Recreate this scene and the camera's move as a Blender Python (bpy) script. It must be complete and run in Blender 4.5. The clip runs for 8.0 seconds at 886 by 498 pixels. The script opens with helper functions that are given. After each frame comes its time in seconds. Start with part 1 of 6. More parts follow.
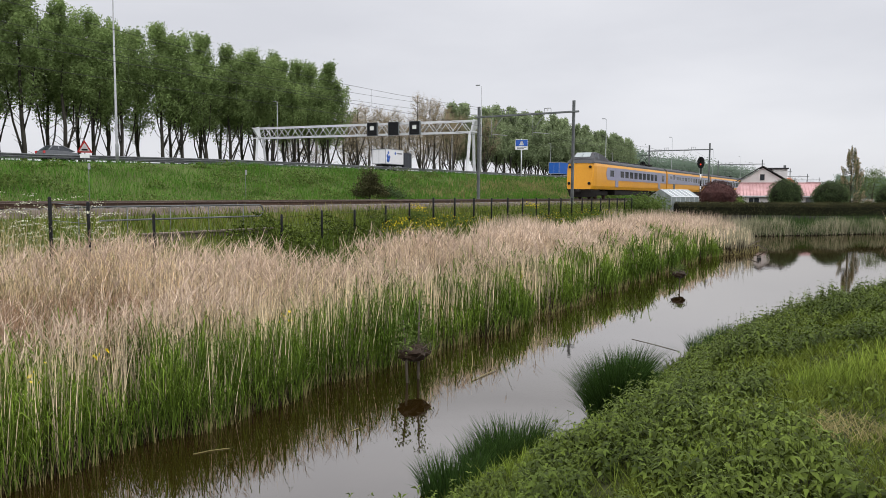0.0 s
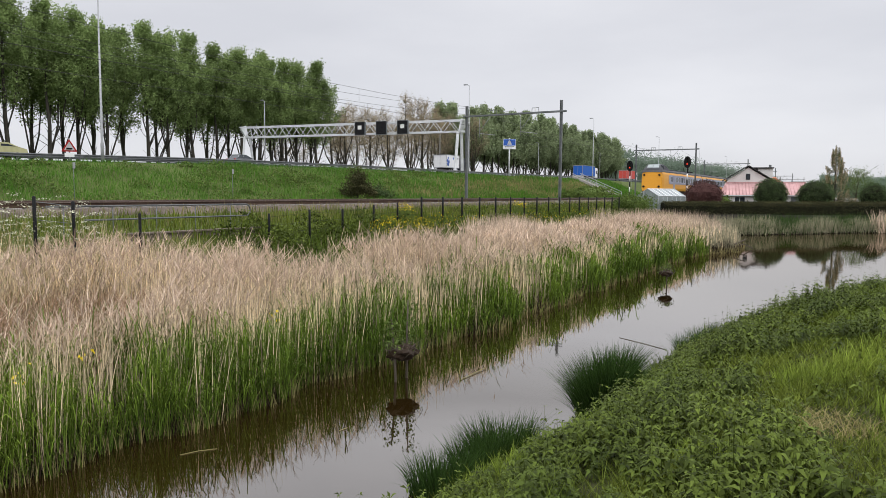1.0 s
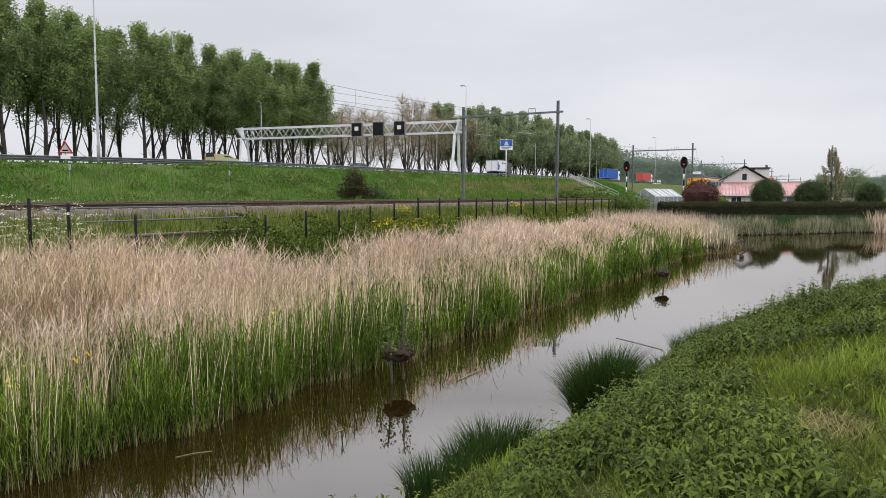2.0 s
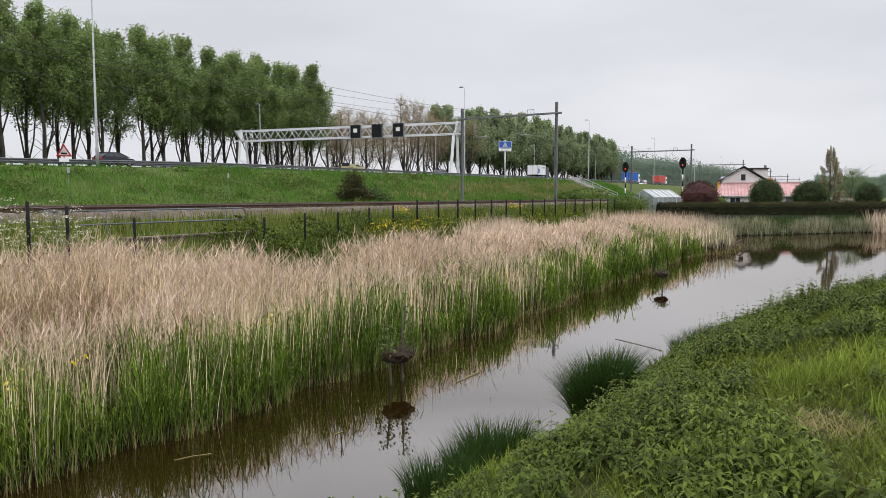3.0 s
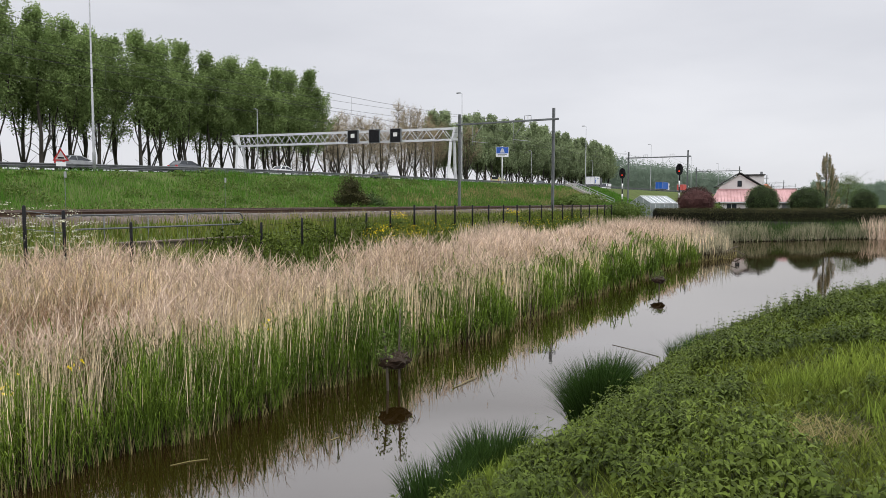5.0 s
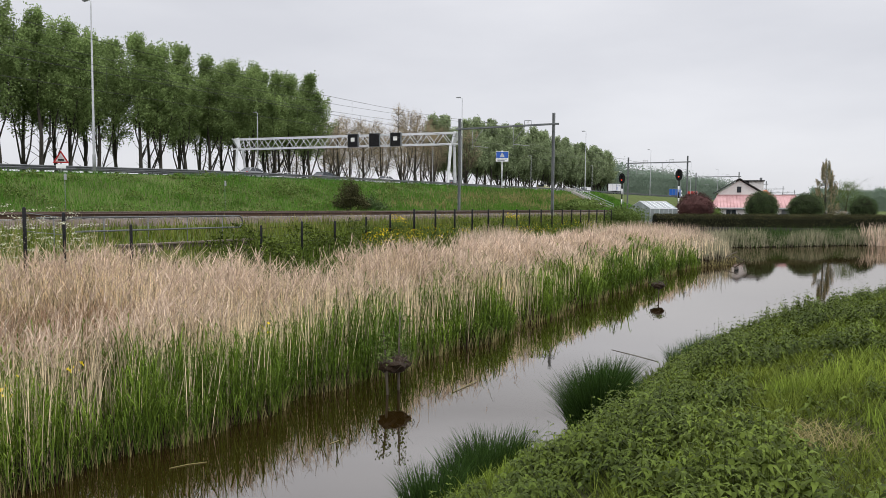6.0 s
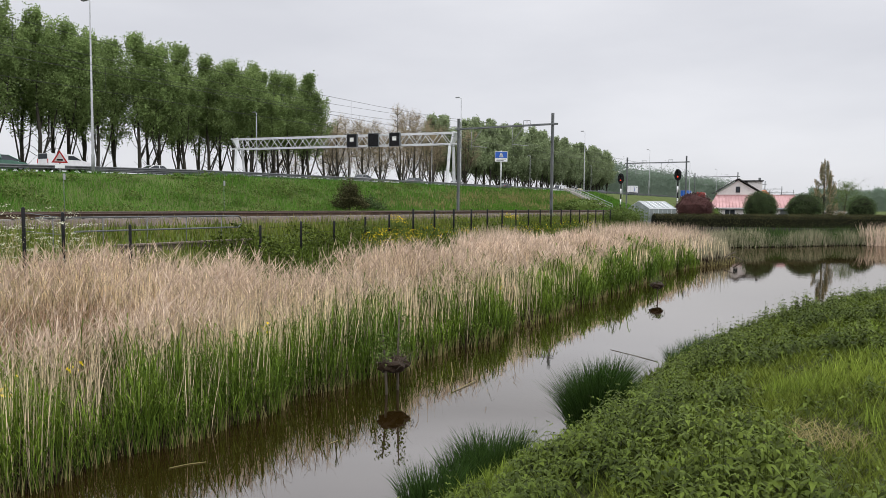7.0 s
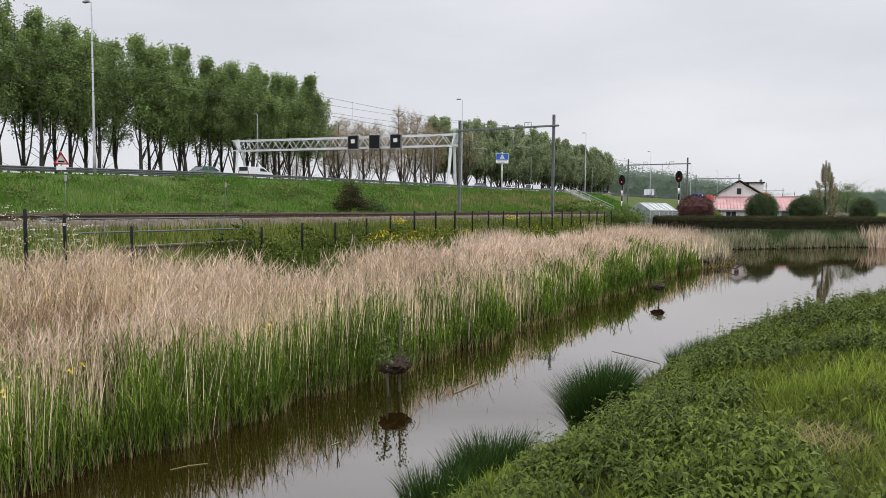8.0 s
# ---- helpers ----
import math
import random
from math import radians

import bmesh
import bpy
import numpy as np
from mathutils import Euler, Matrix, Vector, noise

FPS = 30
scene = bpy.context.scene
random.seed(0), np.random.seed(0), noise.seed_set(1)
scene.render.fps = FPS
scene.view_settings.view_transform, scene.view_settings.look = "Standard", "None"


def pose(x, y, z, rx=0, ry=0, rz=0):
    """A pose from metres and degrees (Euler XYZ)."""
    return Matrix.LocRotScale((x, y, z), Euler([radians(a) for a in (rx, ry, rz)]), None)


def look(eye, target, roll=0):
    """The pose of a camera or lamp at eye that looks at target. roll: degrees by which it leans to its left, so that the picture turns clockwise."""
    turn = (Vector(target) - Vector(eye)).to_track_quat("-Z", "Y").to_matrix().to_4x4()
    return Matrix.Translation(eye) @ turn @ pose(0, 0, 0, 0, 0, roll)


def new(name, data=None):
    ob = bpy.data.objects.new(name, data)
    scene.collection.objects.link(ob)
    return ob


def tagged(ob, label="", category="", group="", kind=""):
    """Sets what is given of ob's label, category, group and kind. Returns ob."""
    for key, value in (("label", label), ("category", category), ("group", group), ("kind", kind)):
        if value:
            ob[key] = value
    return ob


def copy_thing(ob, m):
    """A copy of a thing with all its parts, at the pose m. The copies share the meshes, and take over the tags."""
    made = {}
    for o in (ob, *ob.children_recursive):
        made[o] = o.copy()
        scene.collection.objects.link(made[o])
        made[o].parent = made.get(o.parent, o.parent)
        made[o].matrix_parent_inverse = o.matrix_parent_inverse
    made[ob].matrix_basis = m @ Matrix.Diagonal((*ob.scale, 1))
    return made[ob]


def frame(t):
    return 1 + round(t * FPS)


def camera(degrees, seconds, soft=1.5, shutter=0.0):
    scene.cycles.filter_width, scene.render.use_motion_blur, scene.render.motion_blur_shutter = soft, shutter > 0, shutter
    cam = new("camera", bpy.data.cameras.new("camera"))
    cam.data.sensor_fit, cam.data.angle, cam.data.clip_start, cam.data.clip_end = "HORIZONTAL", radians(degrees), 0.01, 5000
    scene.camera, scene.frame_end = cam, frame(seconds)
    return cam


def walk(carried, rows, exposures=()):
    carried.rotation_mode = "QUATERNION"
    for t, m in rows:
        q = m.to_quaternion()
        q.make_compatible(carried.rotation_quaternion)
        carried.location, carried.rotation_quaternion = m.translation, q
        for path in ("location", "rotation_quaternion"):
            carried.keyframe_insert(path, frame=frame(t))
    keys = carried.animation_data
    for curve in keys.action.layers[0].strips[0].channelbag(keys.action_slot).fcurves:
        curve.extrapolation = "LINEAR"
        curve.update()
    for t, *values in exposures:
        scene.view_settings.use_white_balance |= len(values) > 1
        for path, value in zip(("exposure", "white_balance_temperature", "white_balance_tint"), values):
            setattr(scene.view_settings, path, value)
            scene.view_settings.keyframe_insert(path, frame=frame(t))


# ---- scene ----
# World: x runs along the railway away from the viewer, y across it, z up; the ditch water lies at z = 0.
cam = camera(64.2, 8.0, soft=0.6)
walk(cam, [
    (0, pose(-0.023, 0.019, 2.953, 85.562, -0.366, -58.264)),
    (0.5, pose(-0.031, 0.025, 2.954, 85.497, -0.349, -58.889)),
    (1, pose(-0.024, 0.022, 2.951, 85.517, -0.362, -59.233)),
    (1.5, pose(-0.010, 0.015, 2.949, 85.560, -0.303, -59.392)),
    (3, pose(0.004, 0.002, 2.949, 85.720, 0.006, -59.534)),
    (3.5, pose(0.001, -0.005, 2.949, 85.824, 0.068, -59.597)),
    (4, pose(-0.001, -0.001, 2.945, 85.966, 0.034, -59.578)),
    (4.5, pose(0.000, 0.000, 2.950, 85.996, 0.000, -59.700)),
    (6, pose(-0.015, 0.015, 2.946, 86.503, -0.463, -59.808)),
    (6.5, pose(-0.008, 0.013, 2.946, 86.505, -0.448, -59.836)),
    (7, pose(-0.025, 0.012, 2.948, 86.501, -0.476, -59.888)),
    (7.5, pose(-0.025, 0.018, 2.948, 86.522, -0.422, -59.870)),
    (8, pose(-0.026, 0.023, 2.943, 86.639, -0.484, -59.809)),
])

# ---- overcast sky and a weak, wide sun ----
SUN_ELEVATION, SUN_AZIMUTH = radians(48), radians(250)


def make_world():
    world = bpy.data.worlds.new("overcast_sky")
    scene.world = world
    world.use_nodes = True
    nt = world.node_tree
    nt.nodes.clear()
    out = nt.nodes.new("ShaderNodeOutputWorld")
    bg = nt.nodes.new("ShaderNodeBackground")
    sky = nt.nodes.new("ShaderNodeTexSky")
    sky.sky_type = "NISHITA"
    sky.sun_disc = False
    sky.sun_elevation, sky.sun_rotation = SUN_ELEVATION, SUN_AZIMUTH
    dim = nt.nodes.new("ShaderNodeVectorMath")
    dim.operation = "SCALE"
    dim.inputs["Scale"].default_value = 0.1
    nt.links.new(sky.outputs[0], dim.inputs[0])
    coord = nt.nodes.new("ShaderNodeTexCoord")
    mapping = nt.nodes.new("ShaderNodeMapping")
    mapping.inputs["Scale"].default_value = (1.0, 1.0, 3.5)
    nt.links.new(coord.outputs["Generated"], mapping.inputs[0])
    clouds = nt.nodes.new("ShaderNodeTexNoise")
    clouds.inputs["Scale"].default_value = 2.2
    clouds.inputs["Detail"].default_value = 5
    nt.links.new(mapping.outputs[0], clouds.inputs[0])
    ramp = nt.nodes.new("ShaderNodeValToRGB")
    ramp.color_ramp.elements[0].position, ramp.color_ramp.elements[0].color = 0.3, (0.69, 0.698, 0.748, 1)
    ramp.color_ramp.elements[1].position, ramp.color_ramp.elements[1].color = 0.7, (0.832, 0.836, 0.878, 1)
    nt.links.new(clouds.outputs[0], ramp.inputs[0])
    mix = nt.nodes.new("ShaderNodeMix")
    mix.data_type = "RGBA"
    mix.inputs[0].default_value = 0.94
    nt.links.new(dim.outputs[0], mix.inputs[6])
    nt.links.new(ramp.outputs[0], mix.inputs[7])
    # an overcast sky grows brighter from the horizon to the zenith
    split = nt.nodes.new("ShaderNodeSeparateXYZ")
    nt.links.new(coord.outputs["Generated"], split.inputs[0])
    rise = nt.nodes.new("ShaderNodeValToRGB")
    for place, level in ((0.282, 0.255), (0.335, 0.45), (0.42, 0.55), (1.0, 0.70)):
        e = rise.color_ramp.elements.new(place)
        e.color = (level, level, level, 1)
    rise.color_ramp.elements[0].color = (0.25, 0.25, 0.25, 1)
    rise.color_ramp.elements.remove(rise.color_ramp.elements[-1])
    lift = nt.nodes.new("ShaderNodeMath")
    lift.operation = "MULTIPLY"
    lift.inputs[1].default_value = 4.0
    nt.links.new(split.outputs[2], rise.inputs[0])
    nt.links.new(rise.outputs[0], lift.inputs[0])
    nt.links.new(mix.outputs[2], bg.inputs[0])
    nt.links.new(lift.outputs[0], bg.inputs[1])
    nt.links.new(bg.outputs[0], out.inputs[0])


make_world()
sun_data = bpy.data.lights.new("sun", "SUN")
sun_data.energy, sun_data.angle, sun_data.color = 0.4, radians(30), (1.0, 0.97, 0.92)
sun = new("sun", sun_data)
sun.matrix_world = look((0, 0, 80), (30, 45, 0))


# ---- materials ----
def material(name, color, color2=None, rough=0.8, metal=0.0, scale=3.0, fine=40.0, bump=0.0, island=0.0, ior=1.45, coords="Object", stretch=(1, 1, 1), random_ob=0.0, translucent=0.0, spec=0.5):
    """A base colour that varies at two scales, with optional relief and variation by piece."""
    m = bpy.data.materials.new(name)
    m.use_nodes = True
    nt = m.node_tree
    b = nt.nodes["Principled BSDF"]
    b.inputs["Roughness"].default_value, b.inputs["Metallic"].default_value, b.inputs["IOR"].default_value = rough, metal, ior
    b.inputs["Specular IOR Level"].default_value = spec if rough < 0.5 else spec * 0.16
    color2 = color2 or tuple(c * 0.7 for c in color)
    coord = nt.nodes.new("ShaderNodeTexCoord")
    mp = nt.nodes.new("ShaderNodeMapping")
    mp.inputs["Scale"].default_value = stretch
    nt.links.new(coord.outputs[coords], mp.inputs[0])
    n1, n2 = nt.nodes.new("ShaderNodeTexNoise"), nt.nodes.new("ShaderNodeTexNoise")
    n1.inputs["Scale"].default_value, n1.inputs["Detail"].default_value = scale, 4
    n2.inputs["Scale"].default_value, n2.inputs["Detail"].default_value = fine, 3
    nt.links.new(mp.outputs[0], n1.inputs[0])
    nt.links.new(mp.outputs[0], n2.inputs[0])
    add = nt.nodes.new("ShaderNodeMath")
    add.operation = "MULTIPLY_ADD"
    add.inputs[1].default_value = 0.45
    nt.links.new(n2.outputs[0], add.inputs[0])
    nt.links.new(n1.outputs[0], add.inputs[2])
    ramp = nt.nodes.new("ShaderNodeValToRGB")
    ramp.color_ramp.elements[0].position, ramp.color_ramp.elements[0].color = 0.52, (*color2, 1)
    ramp.color_ramp.elements[1].position, ramp.color_ramp.elements[1].color = 0.92, (*color, 1)
    nt.links.new(add.outputs[0], ramp.inputs[0])
    last = ramp.outputs[0]
    for amount, node, socket in ((island, "ShaderNodeNewGeometry", "Random Per Island"), (random_ob, "ShaderNodeObjectInfo", "Random")):
        if amount:
            g = nt.nodes.new(node)
            rng = nt.nodes.new("ShaderNodeMapRange")
            rng.inputs[3].default_value, rng.inputs[4].default_value = 1 - amount, 1 + amount
            nt.links.new(g.outputs[socket], rng.inputs[0])
            sc = nt.nodes.new("ShaderNodeVectorMath")
            sc.operation = "SCALE"
            nt.links.new(last, sc.inputs[0])
            nt.links.new(rng.outputs[0], sc.inputs["Scale"])
            last = sc.outputs[0]
    nt.links.new(last, b.inputs["Base Color"])
    if bump:
        bp = nt.nodes.new("ShaderNodeBump")
        bp.inputs["Strength"].default_value = bump
        bp.inputs["Distance"].default_value = 0.02
        nt.links.new(add.outputs[0], bp.inputs["Height"])
        nt.links.new(bp.outputs[0], b.inputs["Normal"])
    if translucent:
        tr = nt.nodes.new("ShaderNodeBsdfTranslucent")
        nt.links.new(last, tr.inputs[0])
        mx = nt.nodes.new("ShaderNodeMixShader")
        mx.inputs[0].default_value = translucent
        nt.links.new(b.outputs[0], mx.inputs[1])
        nt.links.new(tr.outputs[0], mx.inputs[2])
        nt.links.new(mx.outputs[0], nt.nodes["Material Output"].inputs[0])
    return m


def glow(name, color, strength):
    m = bpy.data.materials.new(name)
    m.use_nodes = True
    b = m.node_tree.nodes["Principled BSDF"]
    b.inputs["Base Color"].default_value = (*color, 1)
    b.inputs["Emission Color"].default_value = (*color, 1)
    b.inputs["Emission Strength"].default_value = strength
    return m


def water_material():
    """Murky brown body under a still, mirroring surface."""
    m = bpy.data.materials.new("murky_water")
    m.use_nodes = True
    nt = m.node_tree
    nt.nodes.remove(nt.nodes["Principled BSDF"])
    coord = nt.nodes.new("ShaderNodeTexCoord")
    bumps = []
    for scale, strength in ((1.6, 0.05), (14.0, 0.012)):
        n = nt.nodes.new("ShaderNodeTexNoise")
        n.inputs["Scale"].default_value, n.inputs["Detail"].default_value = scale, 3
        nt.links.new(coord.outputs["Object"], n.inputs[0])
        bp = nt.nodes.new("ShaderNodeBump")
        bp.inputs["Strength"].default_value, bp.inputs["Distance"].default_value = strength, 0.02
        nt.links.new(n.outputs[0], bp.inputs["Height"])
        if bumps:
            nt.links.new(bumps[-1].outputs[0], bp.inputs["Normal"])
        bumps.append(bp)
    body = nt.nodes.new("ShaderNodeBsdfDiffuse")
    body.inputs[0].default_value = (0.012, 0.007, 0.0015, 1)
    gloss = nt.nodes.new("ShaderNodeBsdfGlossy")
    gloss.inputs["Color"].default_value = (0.97, 0.94, 0.91, 1)
    gloss.inputs["Roughness"].default_value = 0.01
    nt.links.new(bumps[-1].outputs[0], gloss.inputs["Normal"])
    fresnel = nt.nodes.new("ShaderNodeFresnel")
    fresnel.inputs["IOR"].default_value = 1.36
    nt.links.new(bumps[-1].outputs[0], fresnel.inputs["Normal"])
    gain = nt.nodes.new("ShaderNodeMath")
    gain.operation, gain.use_clamp = "MULTIPLY", True
    gain.inputs[1].default_value = 1.95
    nt.links.new(fresnel.outputs[0], gain.inputs[0])
    cap = nt.nodes.new("ShaderNodeMath")
    cap.operation = "MINIMUM"
    cap.inputs[1].default_value = 0.62
    nt.links.new(gain.outputs[0], cap.inputs[0])
    mix = nt.nodes.new("ShaderNodeMixShader")
    nt.links.new(cap.outputs[0], mix.inputs[0])
    nt.links.new(body.outputs[0], mix.inputs[1])
    nt.links.new(gloss.outputs[0], mix.inputs[2])
    nt.links.new(mix.outputs[0], nt.nodes["Material Output"].inputs[0])
    return m


M = dict(
    ground=material("grassy_soil", (0.075, 0.101, 0.026), (0.053, 0.064, 0.019), 0.95, scale=0.35, fine=6, bump=0.6),
    bank_soil=material("mossy_bank_soil", (0.045, 0.052, 0.018), (0.022, 0.020, 0.010), 0.95, scale=1.2, fine=14, bump=0.6),
    water=water_material(),
    brown_reed=material("weathered_brown_reed", (0.33, 0.215, 0.135), (0.20, 0.125, 0.075), 0.8, scale=0.4, fine=3, island=0.5, translucent=0.1),
    bent_reed=material("bleached_bent_reed", (0.80, 0.67, 0.53), (0.62, 0.48, 0.36), 0.75, scale=0.35, fine=3, island=0.45, translucent=0.12),
    reed_leaf=material("fresh_reed_leaf", (0.128, 0.185, 0.024), (0.056, 0.096, 0.012), 0.55, scale=0.4, fine=3, island=0.55, translucent=0.25),
    far_reed=material("greyish_reed", (0.30, 0.275, 0.18), (0.19, 0.185, 0.115), 0.8, scale=0.3, fine=2, island=0.5, translucent=0.15),
    guard=material("weathered_guard_rail", (0.15, 0.155, 0.155), (0.09, 0.095, 0.095), 0.6, metal=0.2, scale=1.5, fine=14),
    # marsh soil, taken near black to include the shade between the stems
    shaded_soil=material("shade_darkened_marsh_soil", (0.012, 0.010, 0.006), (0.006, 0.005, 0.003), 0.95, scale=1.2, fine=12, bump=0.6),
    pale_reed=material("dry_reed", (0.68, 0.555, 0.36), (0.49, 0.385, 0.26), 0.7, scale=0.22, fine=2, island=0.75, translucent=0.1),
    plume=material("reed_plume", (0.58, 0.455, 0.35), (0.42, 0.315, 0.23), 0.9, scale=0.3, fine=3, island=0.4, translucent=0.15),
    green_reed=material("green_reed", (0.108, 0.160, 0.022), (0.048, 0.082, 0.012), 0.6, scale=0.5, fine=3, island=0.65, translucent=0.12),
    tuft=material("long_bright_grass", (0.20, 0.26, 0.040), (0.13, 0.185, 0.028), 0.5, scale=0.4, fine=4, island=0.4, translucent=0.25),
    grass=material("meadow_grass", (0.138, 0.170, 0.026), (0.062, 0.086, 0.013), 0.5, scale=0.4, fine=4, island=0.55, translucent=0.2),
    dike_grass=material("dike_grass", (0.086, 0.191, 0.023), (0.053, 0.126, 0.015), 0.65, scale=0.22, fine=2, island=0.4, translucent=0.25),
    dry_grass=material("dry_grass", (0.272, 0.232, 0.104), (0.176, 0.160, 0.064), 0.8, scale=0.3, fine=2, island=0.3, translucent=0.25),
    nettle=material("nettle_leaf", (0.084, 0.112, 0.018), (0.032, 0.047, 0.008), 0.6, scale=1.0, fine=8, island=0.6, translucent=0.12),
    sedge=material("sedge_blade", (0.040, 0.075, 0.016), (0.028, 0.056, 0.012), 0.6, scale=1.0, fine=8, island=0.4, translucent=0.2),
    poplar_leaf=material("poplar_leaf", (0.235, 0.310, 0.112), (0.145, 0.205, 0.068), 0.6, scale=0.25, fine=2, island=0.35, random_ob=0.12, translucent=0.45),
    bare_leaf=material("budding_leaf", (0.37, 0.30, 0.19), (0.27, 0.22, 0.14), 0.7, scale=0.3, fine=2, island=0.35, random_ob=0.2, translucent=0.3),
    # the distant woods' haze is painted in: a pale, greyed leaf green
    hazed_leaf=material("haze_tinted_leaf", (0.20, 0.255, 0.19), (0.16, 0.21, 0.155), 0.8, scale=0.05, fine=0.4, island=0.08, translucent=0.5),
    bark=material("bark", (0.075, 0.068, 0.055), (0.04, 0.036, 0.03), 0.95, scale=2, fine=14, bump=0.6, stretch=(1, 1, 0.2)),
    ballast=material("ballast", (0.145, 0.115, 0.095), (0.065, 0.052, 0.043), 0.95, scale=1.2, fine=18, bump=0.8),
    rail_steel=material("rusty_rail", (0.085, 0.055, 0.04), (0.05, 0.033, 0.025), 0.6, metal=0.3, scale=1, fine=20),
    rail_head=material("dull_rail_head", (0.16, 0.13, 0.11), (0.09, 0.07, 0.06), 0.55, metal=0.4, scale=1, fine=20),
    sleeper=material("concrete_sleeper", (0.34, 0.32, 0.29), (0.2, 0.18, 0.16), 0.9, scale=3, fine=25),
    galv=material("galvanised_steel", (0.357, 0.365, 0.365), (0.255, 0.264, 0.264), 0.5, metal=0.3, scale=2, fine=20),
    white_steel=material("pale_grey_painted_steel", (0.683, 0.693, 0.693), (0.517, 0.528, 0.528), 0.5, scale=1, fine=12),
    dark_steel=material("grey_mast_steel", (0.178, 0.187, 0.187), (0.111, 0.119, 0.119), 0.55, metal=0.2, scale=1, fine=14),
    black=material("black_paint", (0.02, 0.02, 0.021), (0.012, 0.012, 0.012), 0.5, scale=4, fine=30),
    wire=material("copper_wire", (0.06, 0.06, 0.055), (0.04, 0.04, 0.04), 0.6, metal=0.2),
    asphalt=material("asphalt", (0.075, 0.075, 0.078), (0.05, 0.05, 0.052), 0.9, scale=0.5, fine=20, bump=0.3),
    concrete=material("concrete", (0.384, 0.368, 0.336), (0.264, 0.248, 0.224), 0.9, scale=0.8, fine=12, bump=0.3),
    white_wall=material("white_plaster", (0.660, 0.633, 0.607), (0.553, 0.518, 0.491), 0.85, scale=0.7, fine=10, bump=0.1),
    pink_roof=material("faded_pink_tiles", (0.510, 0.322, 0.311), (0.388, 0.227, 0.219), 0.85, scale=0.8, fine=9, island=0.12, random_ob=0.1),
    dark_trim=material("dark_trim", (0.05, 0.045, 0.045), (0.03, 0.028, 0.028), 0.6),
    orange_roof=material("orange_tiles", (0.42, 0.17, 0.10), (0.3, 0.11, 0.07), 0.85, scale=1, fine=9),
    hedge=material("clipped_hedge", (0.070, 0.067, 0.028), (0.042, 0.042, 0.018), 0.8, scale=0.6, fine=6, island=0.45),
    # near-black stand-in for the shade deep between hedge and evergreen leaves
    shade_core=material("shade_core", (0.016, 0.018, 0.009), (0.010, 0.010, 0.006), 0.95, scale=1, fine=8),
    bush=material("evergreen_leaf", (0.074, 0.112, 0.039), (0.047, 0.074, 0.027), 0.7, scale=0.8, fine=6, island=0.4),
    red_bush=material("copper_leaf", (0.085, 0.039, 0.035), (0.050, 0.026, 0.023), 0.7, scale=0.8, fine=6, island=0.4),
    glass=material("window_glass", (0.03, 0.035, 0.04), (0.02, 0.025, 0.03), 0.12, spec=0.3),
    yellow=material("railway_yellow", (0.680, 0.306, 0.013), (0.595, 0.255, 0.010), 0.4, scale=0.4, fine=6),
    train_blue=material("train_grey_blue", (0.25, 0.25, 0.335), (0.20, 0.20, 0.275), 0.35, scale=0.4, fine=6),
    train_roof=material("train_roof_grey", (0.088, 0.088, 0.091), (0.055, 0.055, 0.058), 0.7, scale=0.6, fine=8),
    train_under=material("underframe_black", (0.03, 0.028, 0.026), (0.018, 0.016, 0.015), 0.8, scale=2, fine=14),
    sign_blue=material("sign_blue", (0.02, 0.10, 0.42), (0.018, 0.085, 0.36), 0.4),
    sign_white=material("sign_white", (0.78, 0.78, 0.78), (0.68, 0.68, 0.68), 0.4),
    sign_red=material("sign_red", (0.5, 0.03, 0.03), (0.4, 0.025, 0.025), 0.4),
    flower=material("yellow_flower", (0.75, 0.58, 0.02), (0.6, 0.45, 0.015), 0.6, island=0.2),
    white_flower=material("white_flower", (0.50, 0.50, 0.38), (0.38, 0.385, 0.26), 0.7, island=0.2),
    twig_leaf=material("coppery_young_leaf", (0.36, 0.29, 0.17), (0.22, 0.18, 0.10), 0.7, scale=0.8, fine=6, island=0.4),
    willow=material("willow_leaf", (0.115, 0.156, 0.038), (0.076, 0.115, 0.027), 0.65, scale=0.8, fine=6, island=0.4, translucent=0.25),
    wood=material("grey_wood", (0.120, 0.102, 0.078), (0.072, 0.060, 0.048), 0.9, scale=2, fine=20, stretch=(0.600, 0.600, 0.120)),
    car_grey=material("grey_car_paint", (0.20, 0.21, 0.22), (0.17, 0.18, 0.19), 0.25, metal=0.5),
    car_dark=material("dark_car_paint", (0.045, 0.05, 0.06), (0.04, 0.04, 0.05), 0.25, metal=0.4),
    car_white=material("white_vehicle_paint", (0.76, 0.76, 0.75), (0.68, 0.68, 0.67), 0.35),
    car_orange=material("yellow_vehicle_paint", (0.446, 0.432, 0.225), (0.374, 0.356, 0.180), 0.35),
    car_green=material("green_car_paint", (0.10, 0.20, 0.15), (0.08, 0.16, 0.12), 0.3, metal=0.3),
    truck_blue=material("blue_tarpaulin", (0.03, 0.12, 0.42), (0.025, 0.10, 0.35), 0.5),
    truck_red=material("red_container", (0.55, 0.09, 0.07), (0.45, 0.07, 0.055), 0.5),
    lamp_glass=material("headlight_glass", (0.7, 0.7, 0.68), (0.6, 0.6, 0.58), 0.2),
    green_glass=material("greenhouse_glass", (0.216, 0.240, 0.234), (0.156, 0.180, 0.174), 0.12, scale=0.6, fine=5, random_ob=0.25),
    # aerial haze over the far poplar row is mixed into this paler leaf colour
    hazed_poplar=material("haze_tinted_poplar_leaf", (0.29, 0.345, 0.185), (0.20, 0.25, 0.13), 0.7, scale=0.25, fine=2, island=0.3, random_ob=0.12, translucent=0.45),
